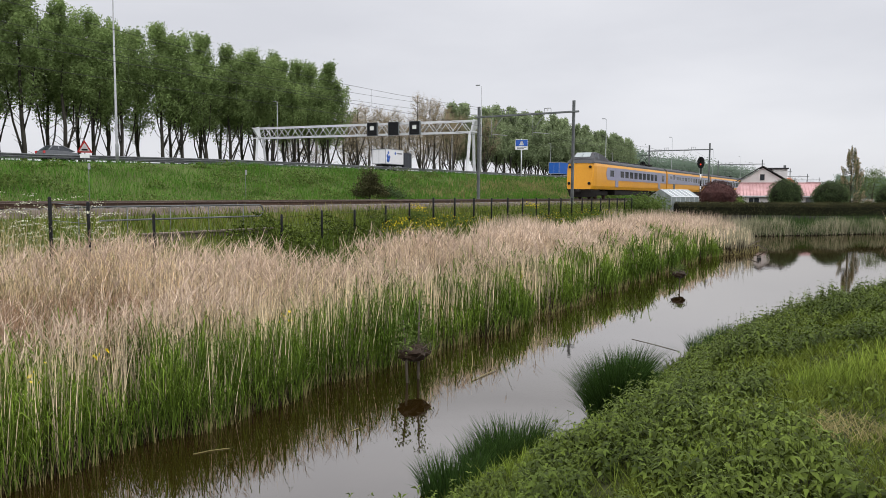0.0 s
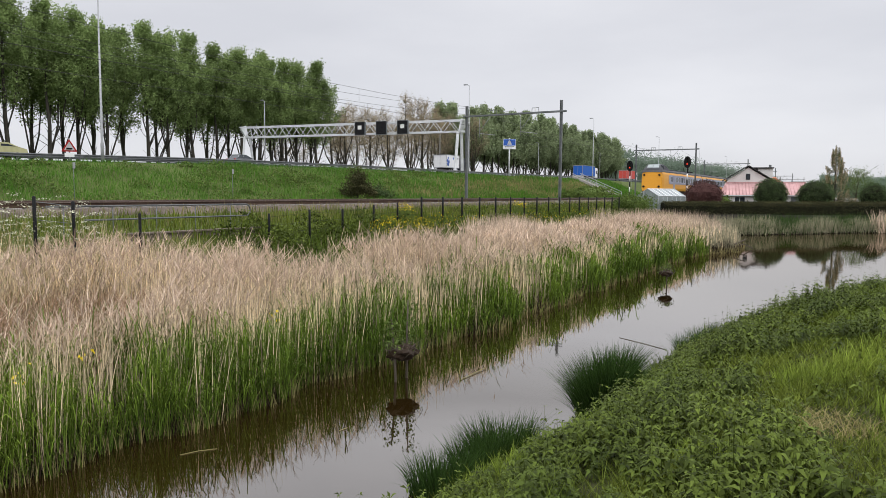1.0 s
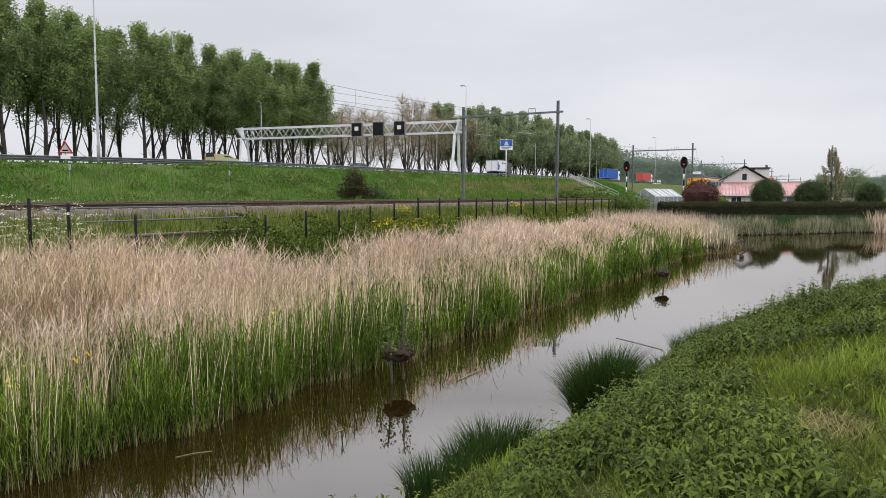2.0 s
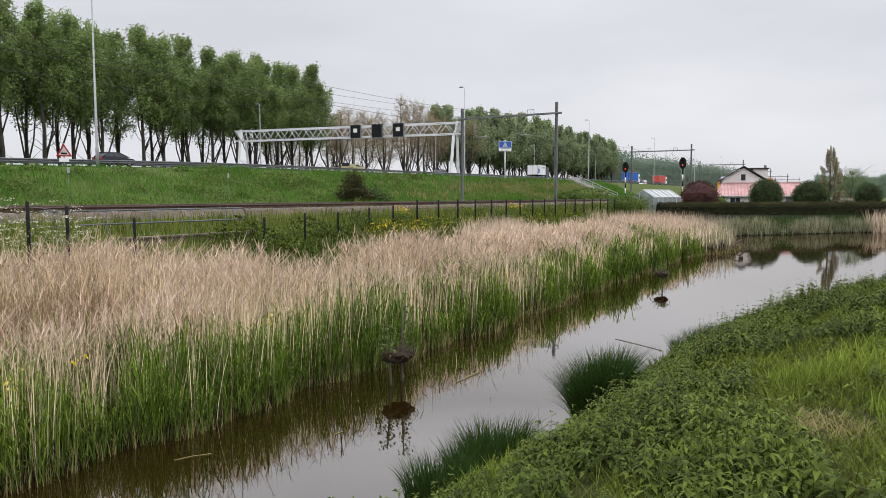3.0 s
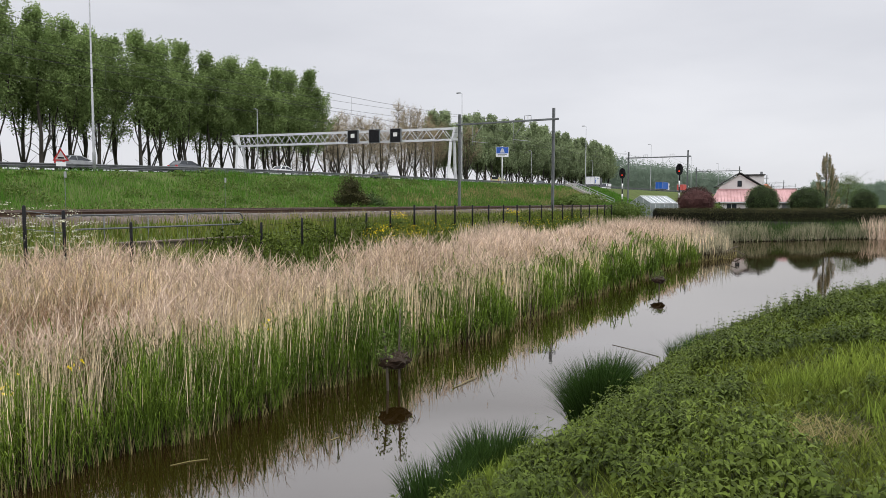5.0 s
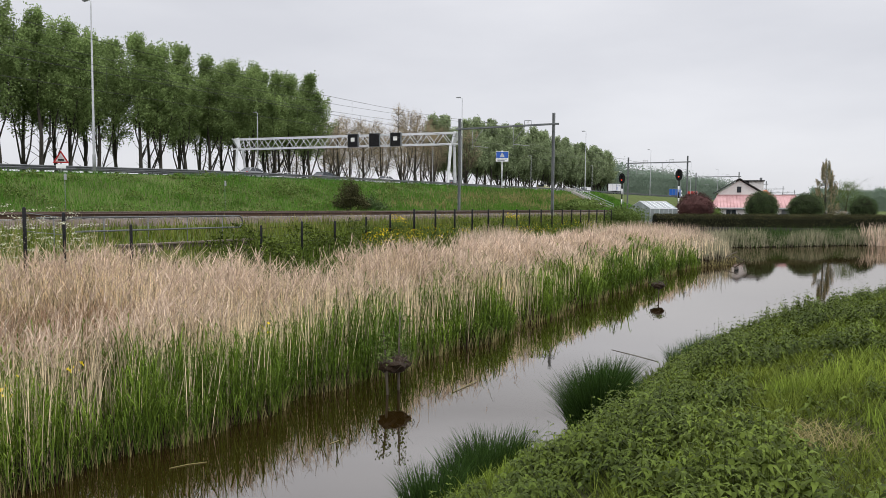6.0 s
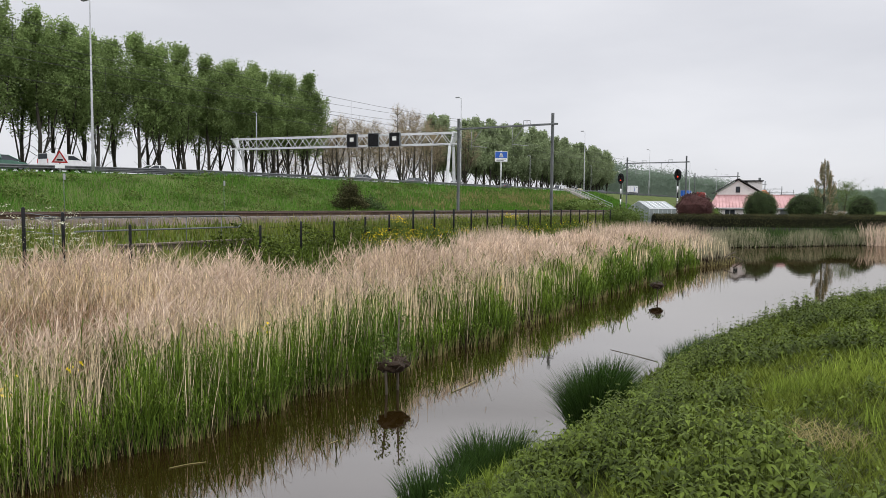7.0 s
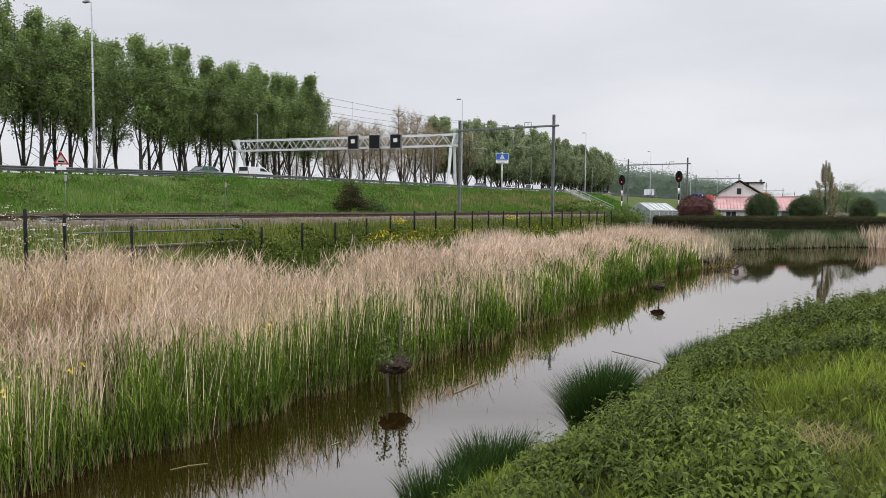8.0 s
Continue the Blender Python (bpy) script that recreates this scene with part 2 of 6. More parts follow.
    brown_concrete=material("stained_concrete", (0.17, 0.14, 0.115), (0.10, 0.08, 0.065), 0.9, scale=0.8, fine=12, bump=0.3),
    mud=material("wet_mud", (0.034, 0.022, 0.014), (0.020, 0.013, 0.008), 0.6, scale=1, fine=10, bump=0.6),
    tyre=material("tyre_rubber", (0.02, 0.02, 0.02), (0.015, 0.015, 0.015), 0.8),
    lamp_white=glow("signal_white", (0.5, 0.5, 0.47), 0.3),
    lamp_red=glow("signal_red", (1.0, 0.06, 0.03), 1.2),
)


# ---- builders ----
def part(name, bm, mat, parent=None, label="", smooth=False):
    """Links a bmesh as one mesh object, under a thing or a part if one is given."""
    me = bpy.data.meshes.new(name)
    if smooth:
        for f in bm.faces:
            f.smooth = True
    bm.to_mesh(me)
    bm.free()
    me.materials.append(mat)
    ob = new(name, me)
    ob.parent = parent
    return tagged(ob, label)


def empty(name, m, label, category, group=""):
    ob = new(name)
    ob.empty_display_size = 0.2
    ob.matrix_world = m
    return tagged(ob, label, category, group)


def strips(name, points, mat, label="", kind="", category="", parent=None, smooth=False):
    """One mesh out of many ribbons: points is (count, rows, 2, 3)."""
    n, rows = points.shape[:2]
    me = bpy.data.meshes.new(name)
    me.vertices.add(n * rows * 2)
    me.vertices.foreach_set("co", points.astype(np.float32).ravel())
    base = (np.arange(n) * rows * 2)[:, None, None]
    k = (np.arange(rows - 1) * 2)[None, :, None]
    quads = (base + k + np.array([0, 1, 3, 2])[None, None, :]).reshape(-1, 4)
    me.loops.add(quads.size)
    me.loops.foreach_set("vertex_index", quads.ravel().astype(np.int32))
    me.polygons.add(len(quads))
    me.polygons.foreach_set("loop_start", (np.arange(len(quads)) * 4).astype(np.int32))
    if smooth:
        me.polygons.foreach_set("use_smooth", np.ones(len(quads), bool))
    me.update(calc_edges=True)
    me.materials.append(mat)
    ob = new(name, me)
    ob.parent = parent
    return tagged(ob, label, category, "", kind)


def blades(rng, xyz, height, width, lean, bend=0.3, rows=3, wind=(0, 0)):
    """Ribbons for grass and reed: a root each, with height, width and lean of its own."""
    n = len(xyz)
    a = rng.uniform(0, 2 * np.pi, n)
    face = np.stack([np.cos(a), np.sin(a), np.zeros(n)], 1)
    b = rng.uniform(0, 2 * np.pi, n)
    tilt = np.stack([np.cos(b) * lean + wind[0], np.sin(b) * lean + wind[1], np.zeros(n)], 1)
    out = np.zeros((n, rows, 2, 3))
    for r in range(rows):
        s = r / (rows - 1)
        mid = xyz + np.array([0, 0, 1.0]) * (height * s * (1 - 0.25 * bend * s))[:, None] + tilt * (height * (s * (1 - bend) + bend * s * s))[:, None]
        w = width * (1 - 0.85 * s ** 1.5) * 0.5
        out[:, r, 0], out[:, r, 1] = mid - face * w[:, None], mid + face * w[:, None]
    return out


def leaves(rng, centres, size, flat=0.0):
    """Small leaf quads (kite shaped) at the given centres, turned at random."""
    n = len(centres)
    u = rng.normal(size=(n, 3))
    u[:, 2] *= 1 - flat
    u /= np.linalg.norm(u, axis=1)[:, None] + 1e-9
    v = rng.normal(size=(n, 3))
    v[:, 2] *= 1 - flat
    v -= u * (u * v).sum(1)[:, None]
    v /= np.linalg.norm(v, axis=1)[:, None] + 1e-9
    s = (size * rng.uniform(0.6, 1.3, n))[:, None]
    out = np.zeros((n, 2, 2, 3))
    out[:, 0, 0], out[:, 0, 1] = centres - u * s, centres - v * s * 0.6
    out[:, 1, 0], out[:, 1, 1] = centres + v * s * 0.6, centres + u * s
    return out


def box(bm, x0, x1, y0, y1, z0, z1, bevel=0.0):
    vs = [bm.verts.new(c) for c in ((x0, y0, z0), (x1, y0, z0), (x1, y1, z0), (x0, y1, z0), (x0, y0, z1), (x1, y0, z1), (x1, y1, z1), (x0, y1, z1))]
    fs = [bm.faces.new([vs[i] for i in q]) for q in ((3, 2, 1, 0), (4, 5, 6, 7), (0, 1, 5, 4), (1, 2, 6, 5), (2, 3, 7, 6), (3, 0, 4, 7))]
    if bevel:
        bmesh.ops.bevel(bm, geom=list({e for f in fs for e in f.edges}), offset=bevel, segments=2, affect="EDGES")
    return bm


def tube(bm, points, radii, sides=8, cap=True):
    """A swept round bar through points, with a radius at each."""
    pts = [Vector(p) for p in points]
    if isinstance(radii, (int, float)):
        radii = [radii] * len(pts)
    rings = []
    for i, (p, r) in enumerate(zip(pts, radii)):
        d = (pts[min(i + 1, len(pts) - 1)] - pts[max(i - 1, 0)]).normalized()
        side = d.cross(Vector((0, 0, 1)) if abs(d.z) < 0.95 else Vector((1, 0, 0))).normalized()
        up = side.cross(d)
        rings.append([bm.verts.new(p + side * math.cos(2 * math.pi * k / sides) * r + up * math.sin(2 * math.pi * k / sides) * r) for k in range(sides)])
    for a, b in zip(rings, rings[1:]):
        for k in range(sides):
            bm.faces.new((a[k], a[(k + 1) % sides], b[(k + 1) % sides], b[k]))
    if cap:
        bm.faces.new(rings[0][::-1])
        bm.faces.new(rings[-1])
    return bm


def bar(name, points, radii, mat, parent=None, label="", sides=8):
    return part(name, tube(bmesh.new(), points, radii, sides), mat, parent, label, smooth=True)


def block(name, x0, x1, y0, y1, z0, z1, mat, parent=None, label="", bevel=0.0):
    return part(name, box(bmesh.new(), x0, x1, y0, y1, z0, z1, bevel), mat, parent, label)


def prism(name, outline, x0, x1, mat, parent=None, label=""):
    """A closed outline in y and z, pushed along x."""
    bm = bmesh.new()
    a = [bm.verts.new((x0, y, z)) for y, z in outline]
    b = [bm.verts.new((x1, y, z)) for y, z in outline]
    n = len(outline)
    for i in range(n):
        bm.faces.new((a[i], a[(i + 1) % n], b[(i + 1) % n], b[i]))
    bm.faces.new(a[::-1])
    bm.faces.new(b)
    bmesh.ops.recalc_face_normals(bm, faces=bm.faces)
    return part(name, bm, mat, parent, label)


# ---- the lie of the land ----
def crest(x):
    """Height of the motorway on its dike."""
    return np.interp(x, (-80, 27, 47, 64, 109, 136, 230, 600), (4.3, 5.1, 5.55, 5.7, 5.92, 6.15, 6.3, 6.4))


def camber(y):
    """Rise of the banked road surface across its width."""
    return float(np.interp(y, (51.2, 71, 91), (0.02, 0.62, 0.5)))


def left_edge(x):
    return np.interp(x, (-20, 3, 8, 14.0, 20, 28, 34, 36.5, 38.5, 41, 45, 49, 53, 56), (7.2, 7.2, 7.15, 6.95, 7.1, 7.05, 7.2, 6.9, 5.9, 5.7, 6.3, 7.2, 7.9, 8.3)) + 0.12 * np.sin(x * 1.7) + 0.08 * np.sin(x * 4.1)


def far_edge(y):
    return np.interp(y, (-60, -15, -2, 0.5, 4.2, 8.1, 12), (88, 76, 67.5, 66, 60.5, 56, 55))


def near_edge(x):
    return np.interp(x, (-20, 2, 5, 8, 14, 18, 22, 30, 60, 90), (4.0, 3.8, 3.5, 3.2, 2.8, 1.5, -0.4, -4.5, -30, -60)) + 0.08 * np.sin(x * 2.3)


def land(x, y):
    x, y = np.asarray(x, float), np.asarray(y, float)
    d = y - left_edge(x)
    low = np.interp(d, (-0.5, 0, 0.3, 3, 8), (-0.7, -0.05, 0.1, 0.2, 0.45))
    c = crest(x)
    top = np.interp(y, (15.2, 17, 18.5, 21.2, 22.2, 31.2, 33, 37), (0.55, 0.95, 1.45, 1.95, 2.2, 2.2, 1.9, 2.1))
    dike = np.interp(y, (37, 41, 49.3, 50.4, 92, 97), (0, 0.22, 0.97, 1, 1, 0.9)) * (c - 0.06 - 2.1)
    back = np.interp(y, (97, 112, 130, 400), (0, -1.5, -4.6, -5))
    a = np.where(y > 15.2, top + dike + np.where(y > 97, back, 0), low)
    f = x - far_edge(y)
    b = np.interp(f, (-0.5, 0, 0.5, 7, 12, 30), (-0.7, -0.05, 0.2, 0.5, 1.1, 1.4))
    e = near_edge(x) - y
    g = np.interp(e, (-0.5, 0, 0.5, 1.8, 3.0, 6), (-0.7, -0.05, 0.3, 0.95, 1.25, 1.35))
    z = np.maximum(np.maximum(a, b), g)
    return z + 0.03 * np.sin(x * 0.9 + y * 1.3) * (z > 0.1) * (y < 20)


def axis(spans):
    out = []
    for a, b, step in spans:
        out += list(np.arange(a, b, step))
    return np.array(out + [spans[-1][1]])


def make_ground():
    gx = axis([(-3000, -400, 400), (-400, -60, 40), (-60, -12, 4), (-12, 30, 0.3), (30, 95, 0.7), (95, 340, 6), (340, 900, 70), (900, 4000, 500)])
    gy = axis([(-3000, -400, 400), (-400, -70, 40), (-70, -12, 4), (-12, -4, 0.6), (-4, 24, 0.25), (24, 54, 0.8), (54, 134, 4), (134, 450, 40), (450, 4000, 500)])
    X, Y = np.meshgrid(gx, gy, indexing="ij")
    Z = land(X, Y)
    nx, ny = len(gx), len(gy)
    me = bpy.data.meshes.new("ground")
    me.vertices.add(nx * ny)
    me.vertices.foreach_set("co", np.stack([X, Y, Z], -1).astype(np.float32).ravel())
    i, j = np.meshgrid(np.arange(nx - 1), np.arange(ny - 1), indexing="ij")
    q = np.stack([i * ny + j, (i + 1) * ny + j, (i + 1) * ny + j + 1, i * ny + j + 1], -1).reshape(-1, 4)
    me.loops.add(q.size)
    me.loops.foreach_set("vertex_index", q.ravel().astype(np.int32))
    me.polygons.add(len(q))
    me.polygons.foreach_set("loop_start", (np.arange(len(q)) * 4).astype(np.int32))
    me.polygons.foreach_set("use_smooth", np.ones(len(q), bool))
    me.update(calc_edges=True)
    me.materials.append(M["ground"])
    me.materials.append(M["shaded_soil"])
    cx, cy = X[:-1, :-1].ravel(), Y[:-1, :-1].ravel()
    me.materials.append(M["bank_soil"])
    wavy = 3.0 * np.sin(cx * 0.21) + 2.0 * np.sin(cx * 0.53 + cy * 0.3)
    bank = (cy < near_edge(cx) - 0.4) & (cy > -26 + wavy) & (cx > -24 + wavy) & (cx < 44 + wavy)
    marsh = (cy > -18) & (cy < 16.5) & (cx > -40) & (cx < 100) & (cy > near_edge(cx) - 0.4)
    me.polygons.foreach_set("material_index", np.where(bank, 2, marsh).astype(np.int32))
    tagged(new("ground", me), "grassy soil of banks, verge and motorway dike", "ground", kind="structure")
    bm = bmesh.new()
    bmesh.ops.create_grid(bm, x_segments=1, y_segments=1, size=1)
    bmesh.ops.scale(bm, vec=(75, 60, 1), verts=bm.verts)
    bmesh.ops.translate(bm, vec=(35, -40, 0), verts=bm.verts)
    tagged(part("water", bm, M["water"]), "still brown ditch water mirroring the grey sky", "water", kind="structure")


make_ground()


# ---- railway ----
RAIL_Z = 2.57
TRACKS = (24.45, 28.45)


def make_railway():
    outline = [(21.6, 2.02), (22.6, 2.36), (30.6, 2.36), (31.4, 2.1), (31.4, 1.8), (21.6, 1.7)]
    tagged(prism("ballast_bed", outline, -60, 420, M["ballast"]), "grey-brown crushed stone ballast under two tracks", "track bed", kind="structure")
    for y in TRACKS:
        for side in (-0.75, 0.75):
            c = y + side
            foot = [(c - 0.07, RAIL_Z - 0.17), (c + 0.07, RAIL_Z - 0.17), (c + 0.07, RAIL_Z - 0.14), (c + 0.012, RAIL_Z - 0.12), (c + 0.012, RAIL_Z - 0.05), (c + 0.036, RAIL_Z - 0.035),
                    (c + 0.036, RAIL_Z - 0.008), (c - 0.036, RAIL_Z - 0.008), (c - 0.036, RAIL_Z - 0.035), (c - 0.012, RAIL_Z - 0.05), (c - 0.012, RAIL_Z - 0.12), (c - 0.07, RAIL_Z - 0.14)]
            rail = tagged(prism("rail", foot, -60, 420, M["rail_steel"]), "rusty brown steel rail with a worn head", "rail", "rails", "structure")
            prism("rail_head", [(c - 0.034, RAIL_Z - 0.008), (c + 0.034, RAIL_Z - 0.008), (c + 0.03, RAIL_Z), (c - 0.03, RAIL_Z)], -60, 420, M["rail_head"], rail)
    bm = bmesh.new()
    for y in TRACKS:
        for i in range(420):
            x = -20 + i * 0.6
            box(bm, x - 0.12, x + 0.12, y - 1.3, y + 1.3, 2.3, RAIL_Z - 0.172)
    tagged(part("sleepers", bm, M["sleeper"]), "weathered concrete sleepers bedded in the ballast", "sleepers", kind="stuff")


make_railway()


def make_portal(x, near_y=22.1, far_y=31.1, lamp=False):
    """A catenary portal across both tracks: two masts, a beam, hangers, drop arms and insulators."""
    thing = empty("catenary_portal", pose(x, 0, 2.1), "grey steel catenary portal spanning both railway tracks", "catenary portal", "catenary portals")
    top = 2.95 + 7.0 - 2.1
    for y in (near_y, far_y):
        bm = bmesh.new()
        h = top + 0.85
        box(bm, -0.10, 0.10, y - 0.10, y - 0.08, -0.6, h)
        box(bm, -0.10, 0.10, y + 0.08, y + 0.10, -0.6, h)
        box(bm, -0.012, 0.012, y - 0.08, y + 0.08, -0.6, h)
        part("mast", bm, M["dark_steel"], thing)
        block("mast_foot", -0.3, 0.3, y - 0.3, y + 0.3, -0.7, 0.25, M["concrete"], thing, "concrete mast footing", bevel=0.03)
    bm = bmesh.new()
    box(bm, -0.11, 0.11, near_y - 0.45, far_y + 0.35, top - 0.15, top, 0.02)
    part("beam", bm, M["dark_steel"], thing)
    for y in TRACKS:
        bm = bmesh.new()
        tube(bm, [(0, y - 0.32, top), (0, y - 0.3, top + 0.34), (0, y + 0.3, top + 0.34), (0, y + 0.32, top)], 0.03, 6)
        part("insulator_bracket", bm, M["dark_steel"], thing)
        bm = bmesh.new()
        tube(bm, [(0, y, top + 0.34), (0, y, top + 0.30), (0, y, top + 0.29), (0, y, top + 0.12)], [0.03, 0.03, 0.07, 0.07], 8)
        part("insulator", bm, M["sign_white"], thing, "pale ceramic insulator")
        bar("drop_post", [(0, y + 1.35, top - 0.1), (0, y + 1.35, 5.4 + RAIL_Z - 2.1)], 0.022, M["galv"], thing)
        bar("stay", [(0, y + 0.2, top - 0.1), (0, y + 1.35, 5.9 + RAIL_Z - 2.1)], 0.025, M["galv"], thing)
        bar("registration_arm", [(0, y + 1.35, 5.75 + RAIL_Z - 2.1), (0, y - 0.2, 5.55 + RAIL_Z - 2.1)], 0.025, M["galv"], thing)
    return thing


PORTALS = [-54.8 + 55.1 * i for i in range(9)]
for px in PORTALS:
    make_portal(px + 0.9)


def make_wires():
    for y in TRACKS:
        for name, hi, sag, r in (("contact_wire", 5.25 + RAIL_Z, 0.02, 0.010), ("messenger_wire", 7.25 + RAIL_Z, 1.1, 0.009)):
            bm = bmesh.new()
            pts = []
            for a, b in zip(PORTALS, PORTALS[1:]):
                for k in range(10):
                    s = k / 10
                    pts.append((a + 0.9 + (b - a) * s, y + (0.2 if name == "contact_wire" else 0) * math.sin(a), hi - sag * 4 * s * (1 - s)))
            tube(bm, pts, r, 5)
            tagged(part(name, bm, M["wire"]), "thin dark overhead wire strung between portals", "overhead wire", "overhead wires")
        bm = bmesh.new()
        for a, b in zip(PORTALS, PORTALS[1:]):
            for k in range(1, 9):
                s = k / 9
                x = a + 0.9 + (b - a) * s
                tube(bm, [(x, y, 5.25 + RAIL_Z), (x, y, 7.25 + RAIL_Z - 4.4 * s * (1 - s))], 0.006, 4)
        tagged(part("dropper_wires", bm, M["wire"]), "thin dropper wires holding the contact wire", "dropper wires", kind="stuff")
    for y, z in ((31.4, 10.6),):
        pts = []
        for a, b in zip(PORTALS, PORTALS[1:]):
            for k in range(10):
                s = k / 10
                pts.append((a + 0.9 + (b - a) * s, y, z - 3.2 * s * (1 - s)))
        tagged(part("feeder_wire", tube(bmesh.new(), pts, 0.01, 5), M["wire"]), "thin dark feeder wire on mast tops", "overhead wire", "overhead wires")


make_wires()


# ---- motorway ----
def make_road():
    xs = np.array([-120, -60, 0, 27, 47, 64, 85, 109, 136, 180, 230, 300, 420, 700, 1500])
    bm = bmesh.new()
    rows = [[bm.verts.new((x, y, crest(x) + dz)) for y, dz in ((51.2, -0.4), (51.2, 0.02), (71, 0.62), (91, 0.5), (91, -0.4))] for x in xs]
    for a, b in zip(rows, rows[1:]):
        for k in range(4):
            bm.faces.new((a[k], b[k], b[k + 1], a[k + 1]))
    bmesh.ops.recalc_face_normals(bm, faces=bm.faces)
    tagged(part("road", bm, M["asphalt"]), "grey asphalt motorway on top of the dike", "road", kind="structure")
    for y in (52.0, 70.0, 72.0, 90.0):
        thing = empty("guard_rail", pose(0, y, camber(y) - 0.08), "galvanised steel guard rail beside the motorway", "guard rail", "guard rails")
        prof = [(-0.0, 0.30), (0.05, 0.34), (0.05, 0.39), (0.0, 0.43), (0.0, 0.46), (0.05, 0.50), (0.05, 0.55), (0.0, 0.59)]
        bm = bmesh.new()
        xs2 = np.arange(-60, 420, 8.0)
        rings = [[bm.verts.new((x, -dy, crest(x) + dz)) for dy, dz in prof] for x in xs2]
        for a, b in zip(rings, rings[1:]):
            for k in range(len(prof) - 1):
                bm.faces.new((a[k], b[k], b[k + 1], a[k + 1]))
        part("rail_band", bm, M["guard"], thing)
        post = bmesh.new()
        box(post, -0.05, 0.05, 0.01, 0.10, -0.3, 0.57)
        me = None
        for x in np.arange(-40, 250, 4.0):
            if me is None:
                ob = part("post", post, M["guard"], thing)
                me = ob.data
            else:
                ob = new("post", me)
                ob.parent = thing
            ob.location = (x, 0, crest(x))


make_road()


def make_gantry():
    """A lattice portal over the motorway with three signal boards."""
    a, b = Vector((92.6, 52.6, 0)), Vector((86.5, 89.8, 0))
    span = (b - a).length
    turn = math.degrees(math.atan2(b.y - a.y, b.x - a.x))
    z0 = float(crest(92))
    thing = empty("signal_gantry", pose(a.x, a.y, z0, 0, 0, turn), "pale grey lattice gantry over the motorway with lane signals", "signal gantry")
    lo, hi, w = 6.35, 8.0, 0.75
    for y in (-w, w):
        for z in (lo, hi):
            block("chord", -1.3, span + 1.3, y - 0.09, y + 0.09, z - 0.09, z + 0.09, M["white_steel"], thing)
    n = 14
    for y in (-w, w):
        for i in range(n):
            x0, x1 = span * i / n, span * (i + 1) / n
            pts = [(x0, y, lo), ((x0 + x1) / 2, y, hi)], [((x0 + x1) / 2, y, hi), (x1, y, lo)]
            for q in pts:
                bar("lattice_bar", q, 0.05, M["white_steel"], thing, sides=6)
    for i in range(n + 1):
        x = span * i / n
        bar("cross_bar", [(x, -w, hi), (x, w, hi)], 0.04, M["white_steel"], thing, sides=6)
        bar("cross_bar", [(x, -w, lo), (x, w, lo)], 0.04, M["white_steel"], thing, sides=6)
    for x, s in ((0, -1), (span, 1)):
        for y in (-1, 1):
            bm = bmesh.new()
            tube(bm, [(x + s * 0.1, y * 1.75, -0.6), (x + s * 0.25, y * 0.75, lo)], [0.24, 0.24], 4)
            part("leg", bm, M["white_steel"], thing)
        bm = bmesh.new()
        tube(bm, [(x + s * 0.25, 0, lo), (x + s * 1.1, 0, hi)], [0.3, 0.75], 4)
        part("leg_head", bm, M["white_steel"], thing)
    for d, lit in ((8.6, True), (12.2, False), (15.9, True)):
        h = 0.98
        board = block("lane_signal", d - 0.85, d + 0.85, 0.9, 1.2, 7.15 - h, 7.15 + h, M["black"], thing, "black square lane signal board", bevel=0.04)
        bm = bmesh.new()
        for e in ((d - 0.9, d - 0.85), (d + 0.85, d + 0.9)):
            box(bm, *e, 0.86, 1.24, 7.15 - h - 0.05, 7.15 + h + 0.05)
        for e in ((7.15 - h - 0.05, 7.15 - h), (7.15 + h, 7.15 + h + 0.05)):
            box(bm, d - 0.85, d + 0.85, 0.86, 1.24, *e)
        part("rim", bm, M["dark_steel"], board)
        if lit:
            block("lit_sign", d - 0.3, d + 0.35, 1.205, 1.22, 7.0, 7.6, M["lamp_white"], board, "white lit lane sign")
    return thing


make_gantry()


# ---- trees ----
def make_tree(name, rng, height, bole, width, count, leaf, leaf_mat, label, forks=9, trunk_r=0.3, fill=1.0, lean=0.4, leaders=0, spires=0):
    """A tapered trunk with limbs that rise into a crown of leaf clumps."""
    thing = empty(name, Matrix(), label, "tree")
    bm = bmesh.new()
    top = Vector((rng.normal() * lean, rng.normal() * lean, height * 0.93))
    trunk = [Vector((0, 0, -1.0))] + [top * s + Vector((rng.normal() * 0.12, rng.normal() * 0.12, 0)) for s in (0.02, 0.15, 0.3, 0.5, 0.7, 0.88, 1.0)]
    tube(bm, trunk, [trunk_r * k for k in (1.3, 1.1, 0.9, 0.8, 0.6, 0.4, 0.2, 0.06)], 7)
    tips = []
    for i in range(forks):
        s = bole / height + (0.9 - bole / height) * (i / forks) ** 1.1
        base = top * s
        az = i * 2.4 + rng.uniform(-0.5, 0.5)
        reach = width * (0.55 + 0.45 * rng.random()) * math.sin(math.pi * min(1, 0.3 + 0.75 * (s - bole / height) / (1 - bole / height))) + 0.4
        rise = height * rng.uniform(0.1, 0.24)
        mid = base + Vector((math.cos(az) * reach * 0.5, math.sin(az) * reach * 0.5, rise * 0.4))
        end = base + Vector((math.cos(az) * reach, math.sin(az) * reach, rise))
        if end.z > height:
            end.z = height
        r = trunk_r * 0.42 * (1.1 - s)
        tube(bm, [base, mid, end], [r, r * 0.7, 0.02], 5)
        for j in range(4):
            c = mid.lerp(end, 0.15 + 0.28 * j)
            e = c + Vector((rng.normal() * 0.3, rng.normal() * 0.3, rng.uniform(0.1, 0.6))) * width
            tube(bm, [c, e], [r * 0.4, 0.012], 4, cap=False)
            tips.append(e)
        tips += [mid.lerp(end, 0.6), end]
    for i in range(leaders):
